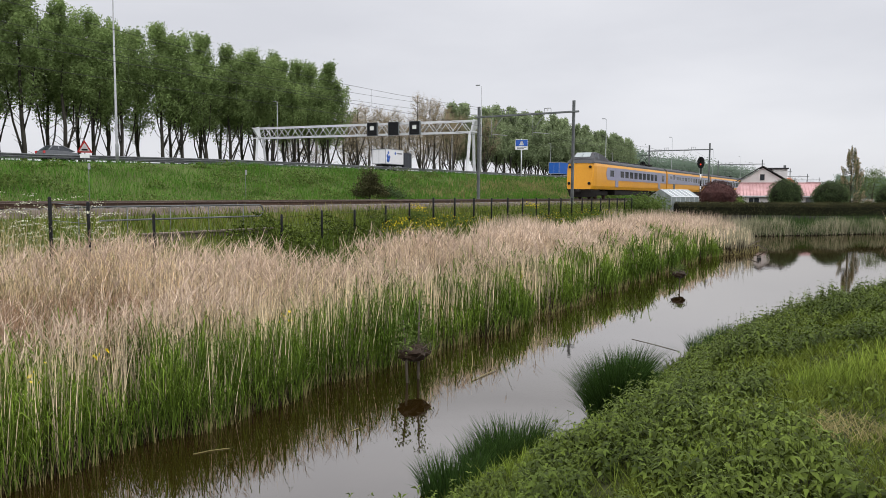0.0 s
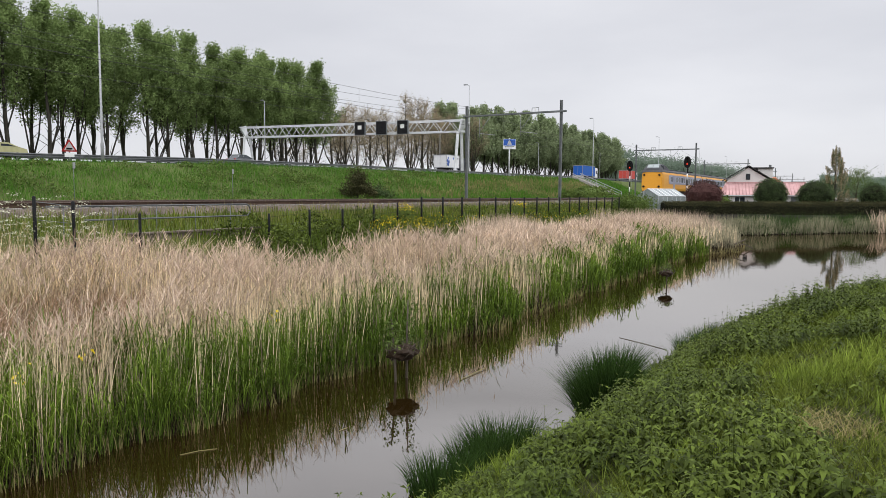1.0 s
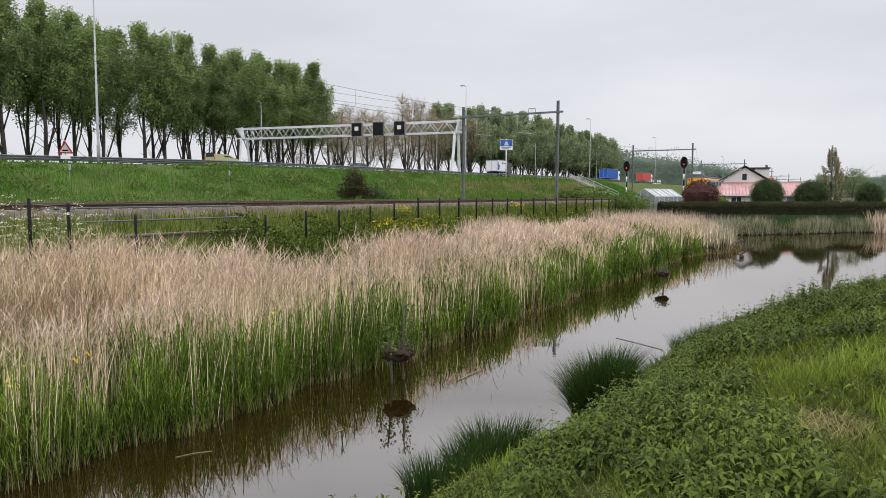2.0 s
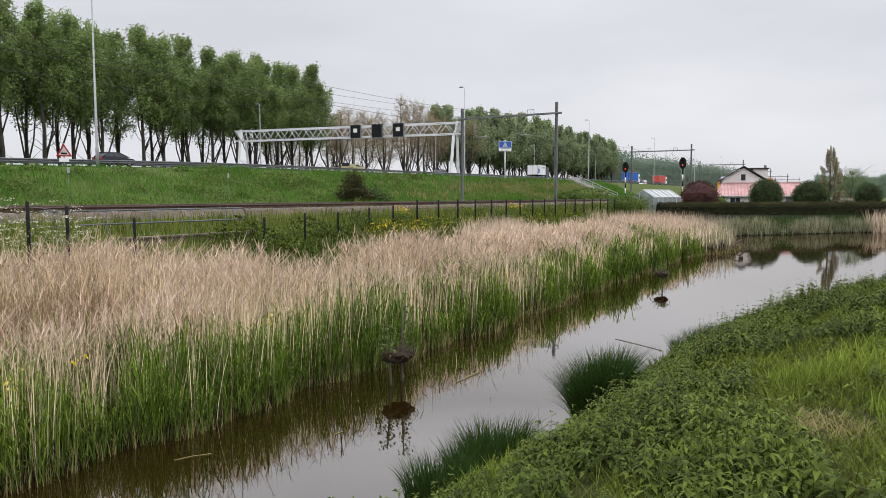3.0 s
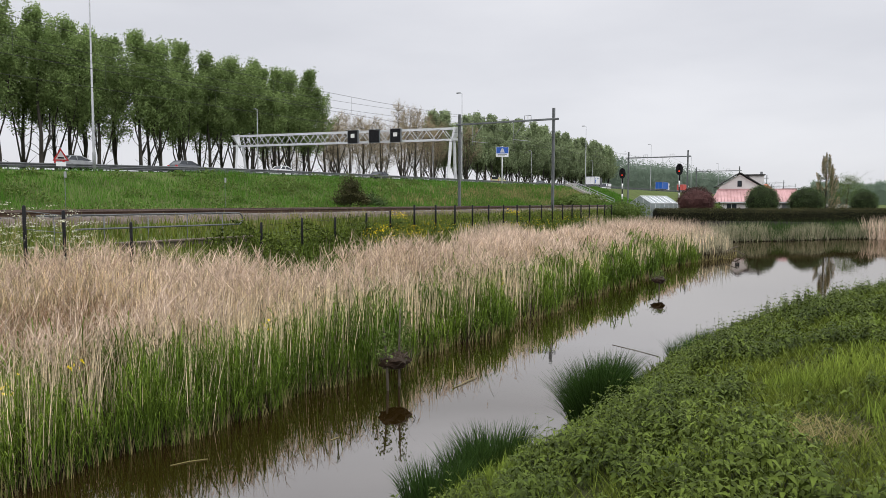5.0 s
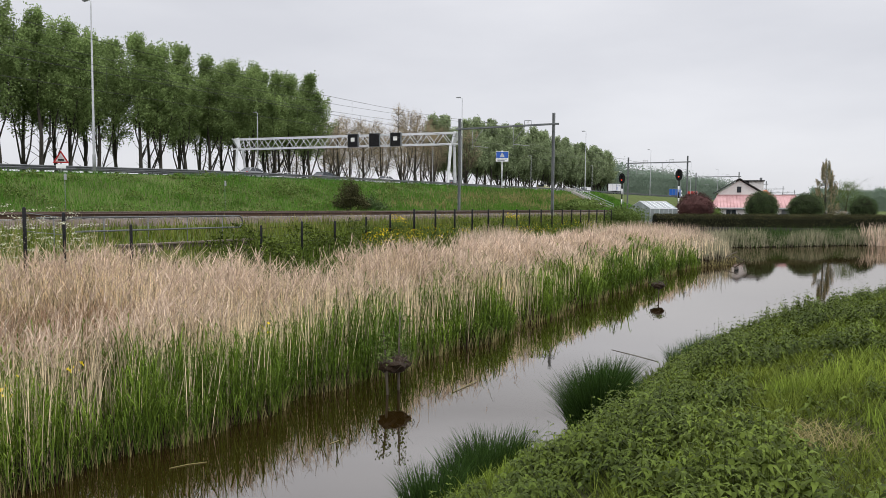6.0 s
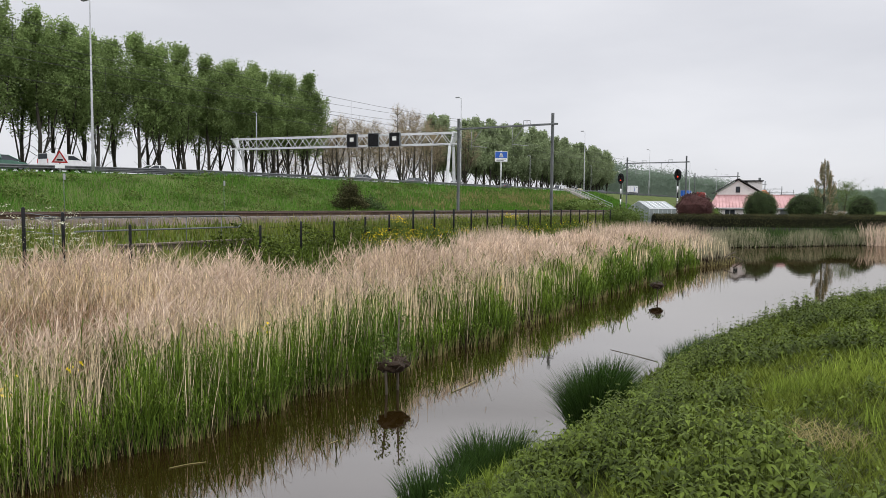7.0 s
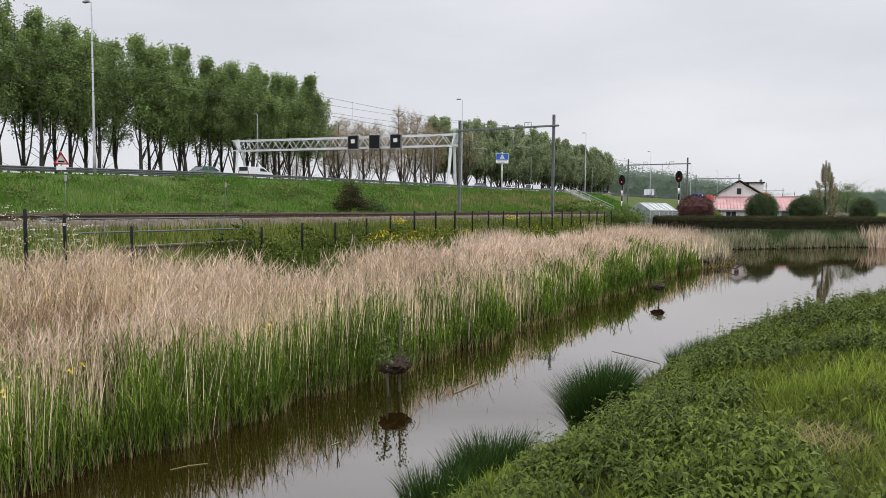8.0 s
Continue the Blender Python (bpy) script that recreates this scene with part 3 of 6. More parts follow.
        az = rng.uniform(0, 6.28)
        s = rng.uniform(0.13, 0.34)
        reach = width * rng.uniform(0.4, 0.95)
        base = top * s
        rise = height * rng.uniform(0.45, 0.62)
        e1 = base + Vector((math.cos(az) * reach * 0.6, math.sin(az) * reach * 0.6, rise * 0.35))
        e2 = base + Vector((math.cos(az) * reach, math.sin(az) * reach, rise))
        tube(bm, [base, e1, e2], [trunk_r * 0.42, trunk_r * 0.26, 0.03], 6)
        tips += [e2, e1.lerp(e2, 0.6), e1.lerp(e2, 0.8)]
    for i in range(spires):
        az, reach = rng.uniform(0, 6.28), width * rng.uniform(0.2, 0.8)
        z = height * rng.uniform(0.82, 1.0)
        for k in range(4):
            tips.append(Vector((math.cos(az) * reach + top.x, math.sin(az) * reach + top.y, z - k * 0.05 * height)))
    part("trunk", bm, M["bark"], thing, "dark furrowed trunk with rising limbs", smooth=True)
    # clump centres: limb tips and the crown's body
    cl = [np.array(t) for t in tips]
    extra = int(len(cl) * 1.6 * fill)
    for _ in range(extra):
        s = rng.random() ** 0.85
        z = bole + (height - bole) * s
        rad = width * min(1.0, 0.55 + 1.6 * s, 2.1 * (1.04 - s)) * math.sqrt(rng.random())
        a = rng.uniform(0, 2 * np.pi)
        cl.append(np.array((math.cos(a) * rad + top.x * s, math.sin(a) * rad + top.y * s, z)))
    cl = np.array(cl)
    pick = rng.integers(0, len(cl), count)
    spread = np.where(rng.random(count) < 0.75, 0.55, 1.0)
    pos = cl[pick] + rng.normal(size=(count, 3)) * spread[:, None] * np.array((0.8, 0.8, 0.85)) * 0.29 * width
    pos[:, 2] = np.minimum(pos[:, 2], height + rng.normal(size=count) * 0.5)
    crown = strips("crown", leaves(rng, pos, np.full(count, leaf)), leaf_mat, parent=thing)
    tagged(crown, "loose leafy crown")
    return thing


def make_poplar(rng, height, bole, width, count, leaf, leaf_mat, label, name="poplar", leaders=(2, 5), spread=1.0):
    """A poplar: a trunk that forks low into steep leaders, each clothed in upright leafy sprays."""
    thing = empty(name, Matrix(), label, "tree")
    bm = bmesh.new()
    limbs = []
    lean = Vector((rng.normal() * 0.5, rng.normal() * 0.5, 0))
    axis_line = [Vector((0, 0, -1.0))] + [Vector((rng.normal() * 0.15, rng.normal() * 0.15, height * s)) + lean * s for s in (0.02, 0.15, 0.3, 0.5, 0.7, 0.86, 0.97)]
    tube(bm, axis_line, [0.42, 0.36, 0.29, 0.25, 0.18, 0.12, 0.07, 0.02], 7)
    limbs.append((axis_line[4:], 1.0))
    for i in range(int(rng.integers(*leaders))):
        az, s = rng.uniform(0, 6.28), rng.uniform(0.10, 0.30)
        reach = width * rng.uniform(0.4, 0.85)
        base = Vector((lean.x * s, lean.y * s, height * s))
        tip = Vector((math.cos(az) * reach, math.sin(az) * reach, height * rng.uniform(0.7, 0.96)))
        out = Vector((math.cos(az), math.sin(az), 0)) * reach
        a = base + out * 0.45 + Vector((rng.normal() * 0.2, rng.normal() * 0.2, (tip.z - base.z) * 0.24))
        b = base + out * 0.85 + Vector((rng.normal() * 0.3, rng.normal() * 0.3, (tip.z - base.z) * 0.6))
        r = rng.uniform(0.11, 0.18)
        tube(bm, [base, a, b, tip], [r, r * 0.8, r * 0.5, 0.02], 6)
        limbs.append(([a, b, tip], 0.8))
    for i in range(7):
        # bare lower twigs that droop out of the bole
        az, z = rng.uniform(0, 6.28), rng.uniform(0.12, 0.36) * height
        out = Vector((math.cos(az), math.sin(az), 0)) * rng.uniform(1.2, 2.8)
        tube(bm, [(0, 0, z), tuple(out * 0.5 + Vector((0, 0, z + 0.9))), tuple(out + Vector((0, 0, z + rng.uniform(0.8, 2.6))))], [0.05, 0.035, 0.012], 4, cap=False)
    # sprays: side branches off the limbs, rising steeply
    sprays = []
    for line, share in limbs:
        for i in range(int(52 * share)):
            u = rng.random() * (len(line) - 1)
            k = int(u)
            p = line[k].lerp(line[k + 1], u - k)
            if p.z < bole + rng.uniform(0, 3.0) * (rng.random() < 0.6):
                continue
            s = (p.z - bole) / (height - bole)
            az = rng.uniform(0, 6.28)
            reach = width * 0.66 * min(1.0, 0.6 + 1.6 * s, 1.6 * (1.1 - s)) * rng.uniform(0.45, 1.1) + 0.3
            end = p + Vector((math.cos(az) * reach, math.sin(az) * reach, rng.uniform(0.5, 2.2)))
            end.z = min(end.z, height + rng.normal() * 0.3)
            if i % 2 == 0:
                tube(bm, [p, end], [0.045, 0.01], 4, cap=False)
            sprays.append((p, end))
    part("trunk", bm, M["bark"], thing, "dark furrowed trunk forking into steep limbs", smooth=True)
    a = np.array([tuple(p) for p, _ in sprays])
    b = np.array([tuple(e) for _, e in sprays])
    weight = np.clip(0.22 + 1.6 * (a[:, 2] - bole) / (height - bole), 0.15, 1.0)
    pick = rng.choice(len(a), count, p=weight / weight.sum())
    u = rng.random(count) ** 0.7
    pos = a[pick] + (b - a)[pick] * u[:, None] + rng.normal(size=(count, 3)) * (0.22 + 0.58 * u * (1.15 - u))[:, None] * spread * np.array((1.0, 1.0, 1.25))
    # small upright tufts over the top
    m = count // 9
    top = rng.integers(0, len(b), m)
    tuft = b[top] + np.stack([rng.normal(size=m) * 0.14, rng.normal(size=m) * 0.14, rng.random(m) * 1.1], 1)
    pos = np.concatenate([pos, tuft])
    crown = strips("crown", leaves(rng, pos, np.full(len(pos), leaf)), leaf_mat, parent=thing)
    tagged(crown, "loose leafy crown with fine upright sprays")
    return thing


def place_trees():
    rng = np.random.default_rng(4)
    kinds = [make_poplar(rng, 24.6 + rng.normal() * 0.7, 7.8, 4.5, 18500, 0.165, M["poplar_leaf"], "tall green poplar in a row behind the motorway") for _ in range(6)]
    dense = [make_poplar(rng, 23.0 + rng.normal() * 0.8, 4.6, 5.6, 13500, 0.25, M["hazed_poplar"], "tall green poplar in a dense row by the motorway") for _ in range(4)]
    spots = []
    for row_y, x0, x1, step in ((100, 16, 120, 5.2), (107, 14, 122, 5.6), (100, 186, 326, 5.4), (108, 180, 330, 6.5)):
        x = x0
        while x < x1:
            spots.append((x + rng.normal() * 0.5, row_y + rng.normal() * 0.6))
            x += step
    used = {0: 0, 1: 0}
    for x, y in spots:
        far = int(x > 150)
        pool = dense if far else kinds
        i = used[far]
        used[far] += 1
        ob = pool[i] if i < len(pool) else copy_thing(pool[i % len(pool)], Matrix())
        ob["group"] = "poplars along the motorway"
        ob.matrix_basis = pose(x, y, land(x, y) - 0.1, 0, 0, rng.uniform(0, 360))
        s = rng.uniform(0.95, 1.05)
        tall = float(np.interp(x, (20, 50, 85, 120, 180, 250, 330), (1.06, 1.03, 0.97, 0.95, 1.02, 1.02, 0.94)))
        ob.scale = (s, s, s * tall)
    thin = [make_poplar(rng, 19 + rng.normal(), 6.0, 5.0, 13000, 0.075, M["bare_leaf"], "half-bare tree with sparse brownish spring buds", "budding_tree", (5, 8), 0.55) for _ in range(3)]
    i = 0
    for y0, x0, x1, step in ((102, 124, 188, 7.5), (114, 120, 190, 8.5)):
        x = x0
        while x < x1:
            yy = y0 + rng.normal() * 1.5
            ob = thin[i] if i < 3 else copy_thing(thin[i % 3], Matrix())
            ob["group"] = "half-bare trees behind the motorway"
            ob.matrix_basis = pose(x, yy, land(x, yy) - 0.1, 0, 0, rng.uniform(0, 360))
            s = rng.uniform(0.85, 1.1)
            ob.scale = (s, s, s * (1.1 if x > 150 else 0.95))
            i += 1
            x += step + rng.normal() * 0.8


place_trees()


def far_woods(name, x0, y0, x1, y1, h0, h1, rng, count, size, label):
    """A distant wood: a bank of many leaf clumps with an uneven top."""
    s = rng.random(count)
    depth = rng.normal(size=count) * 7
    d = np.array((x1 - x0, y1 - y0)) / math.hypot(x1 - x0, y1 - y0)
    topline = (h0 + (h1 - h0) * s) * (0.92 + 0.05 * np.sin(s * 17) + 0.04 * np.sin(s * 47 + 1) + 0.03 * np.sin(s * 110))
    z = topline * np.where(rng.random(count) < 0.5, rng.random(count) * 0.9, 0.93 + 0.045 * rng.normal(size=count))
    pos = np.stack([x0 + (x1 - x0) * s - d[1] * depth, y0 + (y1 - y0) * s + d[0] * depth, z], 1)
    strips(name, leaves(rng, pos, np.full(count, size)), M["hazed_leaf"], label, "stuff", "wood")
    bm = bmesh.new()
    rows = []
    for i in range(81):
        u = i / 80
        h = (h0 + (h1 - h0) * u) * (0.86 + 0.05 * math.sin(u * 17) + 0.04 * math.sin(u * 47 + 1) + 0.03 * math.sin(u * 110))
        c = Vector((x0 + (x1 - x0) * u, y0 + (y1 - y0) * u, 0))
        n = Vector((-d[1], d[0], 0)) * 4
        rows.append([bm.verts.new(c + n * k + Vector((0, 0, z))) for k, z in ((-1.4, -1), (-1.2, h * 0.7), (0, h), (1.2, h * 0.7), (1.4, -1))])
    for p, q in zip(rows, rows[1:]):
        for k in range(4):
            bm.faces.new((p[k], q[k], q[k + 1], p[k + 1]))
    tagged(part("wood_interior", bm, M["hazed_leaf"]), "dense interior of a distant green wood", "wood", kind="stuff")


rng = np.random.default_rng(11)
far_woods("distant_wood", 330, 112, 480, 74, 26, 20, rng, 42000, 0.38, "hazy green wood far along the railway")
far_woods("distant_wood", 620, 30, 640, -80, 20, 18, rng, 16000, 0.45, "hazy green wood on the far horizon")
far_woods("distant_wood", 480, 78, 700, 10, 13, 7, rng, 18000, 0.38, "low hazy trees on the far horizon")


# ---- reed beds and grasses ----
def reed_points(rng, n, x0, x1, d0, d1, bias=1.0):
    x = x0 + (x1 - x0) * rng.random(n) ** bias
    d = d0 + (d1 - d0) * rng.random(n)
    y = left_edge(x) + d
    return np.stack([x, y, land(x, y)], 1), d


def patch(p, scale, seed):
    return np.array([noise.noise((a * scale + seed, b * scale, seed)) for a, b in p[:, :2]])


def shoot_leaves(rng, root, height, width, count):
    """Long arching leaves that leave a reed shoot at several heights."""
    n = len(root) * count
    base, hh, ww = np.repeat(root, count, 0), np.repeat(height, count), np.repeat(width, count)
    at = np.tile((np.arange(count) + 0.6) / count, len(root)) * rng.uniform(0.8, 1.0, n)
    az = rng.uniform(0, 2 * np.pi, n)
    out = np.stack([np.cos(az), np.sin(az), np.zeros(n)], 1)
    side = np.stack([-np.sin(az), np.cos(az), rng.normal(size=n) * 0.5], 1)
    length = hh * rng.uniform(0.3, 0.55, n)
    steep = rng.uniform(1.0, 2.0, n)
    rows = np.zeros((n, 4, 2, 3))
    for r, (reach, rise, w) in enumerate(((0, 0, 0.5), (0.3, 0.42, 1.0), (0.65, 0.6, 0.75), (1.0, 0.5, 0.05))):
        mid = base + out * (length * reach * 0.5)[:, None]
        mid[:, 2] += hh * at * 0.8 + length * rise * steep
        rows[:, r, 0], rows[:, r, 1] = mid - side * (ww * w * 0.5)[:, None], mid + side * (ww * w * 0.5)[:, None]
    return rows


def bed_depth(x):
    """How far the dry reed bed reaches back from the water."""
    return np.interp(x, (-3, 8.5, 10.3, 11.8, 13.3, 15, 18, 22, 30, 42, 56), (8.4, 7.8, 6.0, 3.7, 4.7, 3.9, 4.4, 5.0, 5.7, 7.0, 8.0))


def make_reeds():
    rng = np.random.default_rng(21)
    brown_x, brown_y = 5.9, 11.0
    # pale dry stalks: deep bed near the viewer, narrower beyond, deep again at the point
    p, d = reed_points(rng, 92000, -3, 56, 0.05, 8.4, 1.5)
    k = patch(p, 0.30, 3.0)
    k2 = patch(p, 1.1, 9.0)
    deep = bed_depth(p[:, 0]) + 0.9 * k
    old = np.hypot((p[:, 0] - brown_x) / 3.4, (p[:, 1] - brown_y) / 2.2)
    keep = (d < deep) & (rng.random(len(p)) < np.clip(0.6 + 1.4 * k + 1.6 * k2, 0.05, 1) * np.clip(0.72 + 0.16 * d, 0.72, 1) * np.clip(1.7 * old - 0.75, 0.10, 1) * np.interp(p[:, 0], (34, 39, 50), (1, 0.2, 0.12)))
    p, d, k, k2, deep, old = p[keep], d[keep], k[keep], k2[keep], deep[keep], old[keep]
    h = np.clip(1.40 + 0.45 * k + 0.28 * k2 + rng.normal(size=len(p)) * 0.17, 0.5, 2.0) * np.clip(0.74 + 0.26 * d / 2.5, 0.7, 1)
    h *= np.interp(p[:, 0], (3, 9, 15, 24, 42, 56), (1.08, 1.12, 1.06, 1.0, 1.0, 0.62)) * np.clip(0.45 + 0.5 * old, 0.65, 1.0) * np.clip(1.06 - 0.03 * d, 0.84, 1.02) * np.clip(0.7 + 0.5 * (deep - d), 0.7, 1)
    dist = np.hypot(p[:, 0], p[:, 1])
    h *= 1 - 0.24 * np.exp(-((p[:, 0] - 4.2) / 3.0) ** 2 - ((d - 2.4) / 1.5) ** 2)
    w = np.clip(0.0011 * dist, 0.0105, 0.032) * rng.uniform(0.55, 1.4, len(p))
    lean = rng.uniform(0.01, 0.08, len(p)) + 0.85 * (rng.random(len(p)) < 0.24) * rng.random(len(p)) * np.clip(d / 2.5, 0.15, 1) + np.clip(d / 6, 0, 1) * rng.uniform(0, 0.22, len(p)) + 0.15 * np.clip(-k, 0, 1)
    rib = blades(rng, p, h, w, lean, 0.45, 4, (0.02, 0.0))
    strips("dry_reeds", rib, M["pale_reed"], "dense bed of pale dry reed stalks on the ditch bank", "stuff", "reeds")
    # thin plumes and broken leaves at the tops of the taller stalks
    pick = (rng.random(len(p)) < 0.6) & (d > 0.9)
    tip = rib[pick, -1].mean(1)
    n = len(tip)
    pl = blades(rng, np.repeat(tip, 3, 0) - np.array((0, 0, 0.2)) * rng.random((3 * n, 1)), rng.uniform(0.12, 0.34, 3 * n), np.repeat(w[pick] * 1.1, 3), rng.uniform(0.1, 0.95, 3 * n), 0.7, 2, (0.12, -0.03))
    strips("reed_plumes", pl, M["plume"], "soft faded reed plumes above the stalks", "stuff", "reeds")
    # bleached stalks that lean and arch across the bed
    q, dq = reed_points(rng, 26000, -3, 46, 1.4, 8.2, 1.5)
    kq = patch(q, 0.55, 41.0)
    keep = (dq < bed_depth(q[:, 0])) & (rng.random(len(q)) < np.clip(0.45 + 1.4 * kq, 0.05, 1))
    q, dq = q[keep], dq[keep]
    wq = np.clip(0.00105 * np.hypot(q[:, 0], q[:, 1]), 0.010, 0.028)
    strips("bent_reeds", blades(rng, q, rng.uniform(0.9, 1.5, len(q)) * np.clip(1.05 - 0.05 * dq, 0.7, 1), wq, rng.uniform(0.25, 0.85, len(q)), 0.8, 6, (0.12, -0.1)), M["bent_reed"], "bleached reed stalks leaning across the bed", "stuff", "reeds")
    # an old brown tangle with dark gaps
    n = 8000
    a, rr = rng.uniform(0, 6.28, n), np.sqrt(rng.random(n))
    x, y = brown_x + np.cos(a) * rr * 3.3, brown_y + np.sin(a) * rr * 2.2
    q = np.stack([x, y, land(x, y)], 1)
    strips("brown_reeds", blades(rng, q, rng.uniform(0.6, 1.3, n), rng.uniform(0.009, 0.016, n), rng.uniform(0.05, 0.8, n), 0.75, 5, (0.1, 0.0)), M["brown_reed"], "tangle of old brown reed in the pale bed", "stuff", "reeds")
    # fresh green shoots, tall along the water and lower inside, with arching leaves on the nearer ones
    p, d = reed_points(rng, 46000, -3, 37, -0.12, 2.6, 1.3)
    kk, kf = patch(p, 0.5, 30.0), patch(p, 1.7, 33.0)
    keep = rng.random(len(p)) < np.clip(0.85 + 1.1 * kf + 0.6 * kk - 0.16 * d, 0.08, 1)
    p, d, kk, kf = p[keep], d[keep], kk[keep], kf[keep]
    h = np.clip(0.74 + 0.13 * d + 0.42 * kk + 0.22 * kf + rng.normal(size=len(p)) * 0.14, 0.22, 1.45) * np.interp(p[:, 0], (4, 12, 20, 30, 36), (0.86, 0.84, 0.88, 0.96, 1.02))
    dist = np.hypot(p[:, 0], p[:, 1])
    w = np.clip(0.0012 * dist, 0.011, 0.036) * rng.uniform(0.6, 1.3, len(p))
    strips("green_reeds", blades(rng, p, h, w, rng.uniform(0.03, 0.26, len(p)), 0.6, 4), M["green_reed"], "fresh green reed shoots along the water", "stuff", "reeds")
    near = (p[:, 0] < 40) & (d < 2.0) & (rng.random(len(p)) < np.interp(p[:, 0], (4, 20, 40), (0.6, 0.42, 0.3)))
    strips("reed_leaves", shoot_leaves(rng, p[near], h[near] * 1.05, np.clip(0.0013 * dist[near], 0.011, 0.036), 3), M["reed_leaf"], "arching fresh leaves on the green reed shoots", "stuff", "reeds")
    p, d = reed_points(rng, 20000, -3, 50, 2.0, 8.4, 1.2)
    keep = rng.random(len(p)) < np.clip(0.5 + 1.6 * patch(p, 0.6, 71.0), 0.05, 1)
    p = p[keep]
    h = np.clip(0.8 + rng.normal(size=len(p)) * 0.22, 0.3, 1.3)
    dist = np.hypot(p[:, 0], p[:, 1])
    strips("green_reeds", blades(rng, p, h, np.clip(0.0013 * dist, 0.011, 0.04), rng.uniform(0.04, 0.25, len(p)), 0.5, 3), M["green_reed"], "green shoots between the dry reed stalks", "stuff", "reeds")
    # weeds and tall grass that take over behind the dry bed
    x = rng.uniform(10.5, 60, 16000)
    y = left_edge(x) + bed_depth(x) + rng.uniform(-0.4, 6.0, len(x))
    ok = y < 18.6
    x, y = x[ok], y[ok]
    p = np.stack([x, y, land(x, y)], 1)
    tall = np.clip(0.6 + 0.7 * patch(p, 0.5, 55.0), 0.25, 1.1)
    strips("marsh_grass", blades(rng, p, tall * rng.uniform(0.5, 1.0, len(p)), np.clip(0.0014 * np.hypot(x, y), 0.02, 0.05), rng.uniform(0.1, 0.5, len(p)), 0.6, 4), M["green_reed"], "lush green marsh grass behind the dry reeds", "stuff", "grass")
    pick = rng.random(len(p)) < 0.5
    c = np.repeat(p[pick], 5, 0)
    c[:, 2] += np.repeat(tall[pick], 5) * rng.random(len(c)) * 0.8
    strips("marsh_weeds", leaves(rng, c + rng.normal(size=c.shape) * np.array((0.12, 0.12, 0.03)), np.clip(0.0014 * np.hypot(c[:, 0], c[:, 1]), 0.025, 0.055)), M["nettle"], "dark leafy weeds behind the dry reeds", "stuff", "weeds")
    # loose stalks among the weeds, and taller brown clumps
    q = [(rng.uniform(19, 60, 3200), rng.uniform(12.3, 16.4, 3200), 0.6, 1.1)]
    for cx, cy, r, n in ((27.3, 13.6, 1.5, 700), (30.5, 14.2, 1.3, 500), (47, 12.5, 3.5, 900), (53, 12.0, 3.0, 900)):
        a, rr = rng.uniform(0, 6.28, n), r * np.sqrt(rng.random(n))
        q.append((cx + np.cos(a) * rr, cy + np.sin(a) * rr, 1.3, 1.95))
    for x, y, h0, h1 in q:
        p = np.stack([x, y, land(x, y)], 1)
        strips("dry_reeds", blades(rng, p, rng.uniform(h0, h1, len(p)), np.full(len(p), 0.024), rng.uniform(0.03, 0.25, len(p)), 0.5, 4), M["plume"] if h1 > 1.6 else M["pale_reed"], "loose brownish reed stalks among green weeds", "stuff", "reeds")
    # tall seeding grass and reed between the bed and the fence
    n = 4200
    x, y = rng.uniform(4.5, 16, n), rng.uniform(12.8, 17.2, n)
    p = np.stack([x, y, land(x, y)], 1)
    up = np.clip(1.05 + 0.7 * patch(p, 0.6, 81.0), 0.5, 1.6) * np.interp(x, (5, 9, 12, 16), (1.5, 1.4, 0.9, 0.5))
    strips("tall_grass", blades(rng, p, up * rng.uniform(0.6, 1.1, n), np.full(n, 0.015), rng.uniform(0.05, 0.4, n), 0.6, 4), M["dry_grass"], "tall yellowish grass beside the fence", "stuff", "grass")
    pick = rng.random(n) < 0.4
    strips("dry_reeds", blades(rng, p[pick], up[pick] * rng.uniform(0.8, 1.2, pick.sum()), np.full(pick.sum(), 0.014), rng.uniform(0.03, 0.3, pick.sum()), 0.5, 4), M["pale_reed"], "loose pale reed stalks beside the fence", "stuff", "reeds")
    # brown stubble at the waterline; the first layer is darkened to imitate shade there
    p, d = reed_points(rng, 12000, -3, 45, -0.10, 0.9, 1.4)
    p[:, 2] = np.maximum(p[:, 2], -0.05)
    strips("dead_reed_base", blades(rng, p, rng.uniform(0.12, 0.5, len(p)), np.clip(0.0016 * np.hypot(p[:, 0], p[:, 1]), 0.012, 0.04), rng.uniform(0.02, 0.3, len(p)), 0.4, 2), M["mud"], "reed bases at the waterline, coloured dark for the shade there", "stuff", "reeds")
    p, d = reed_points(rng, 5000, -3, 45, -0.16, 0.25, 1.4)
    p[:, 2] = np.maximum(p[:, 2], -0.05)
    strips("reed_stubble", blades(rng, p, rng.uniform(0.12, 0.42, len(p)), np.clip(0.0012 * np.hypot(p[:, 0], p[:, 1]), 0.01, 0.03), rng.uniform(0.02, 0.35, len(p)), 0.4, 3), M["dry_grass"], "brown dead stubble at the waterline", "stuff", "reeds")
    # far bank: short mixed growth, with tall clumps
    n = 15000
    y = rng.uniform(-14, 10, n)
    x = far_edge(y) + 0.05 + 3.4 * rng.random(n)
    p = np.stack([x, y, land(x, y)], 1)
    tall = np.clip(1.05 + 0.8 * patch(p, 0.5, 12.0), 0.5, 1.5)
    strips("dry_reeds", blades(rng, p, tall * rng.uniform(0.4, 1.1, n), np.full(n, 0.026), rng.uniform(0.05, 0.35, n), 0.5, 3), M["far_reed"], "greyish reeds standing along the far bank", "stuff", "reeds")
    n = 12000
    y = rng.uniform(-14, 9, n)
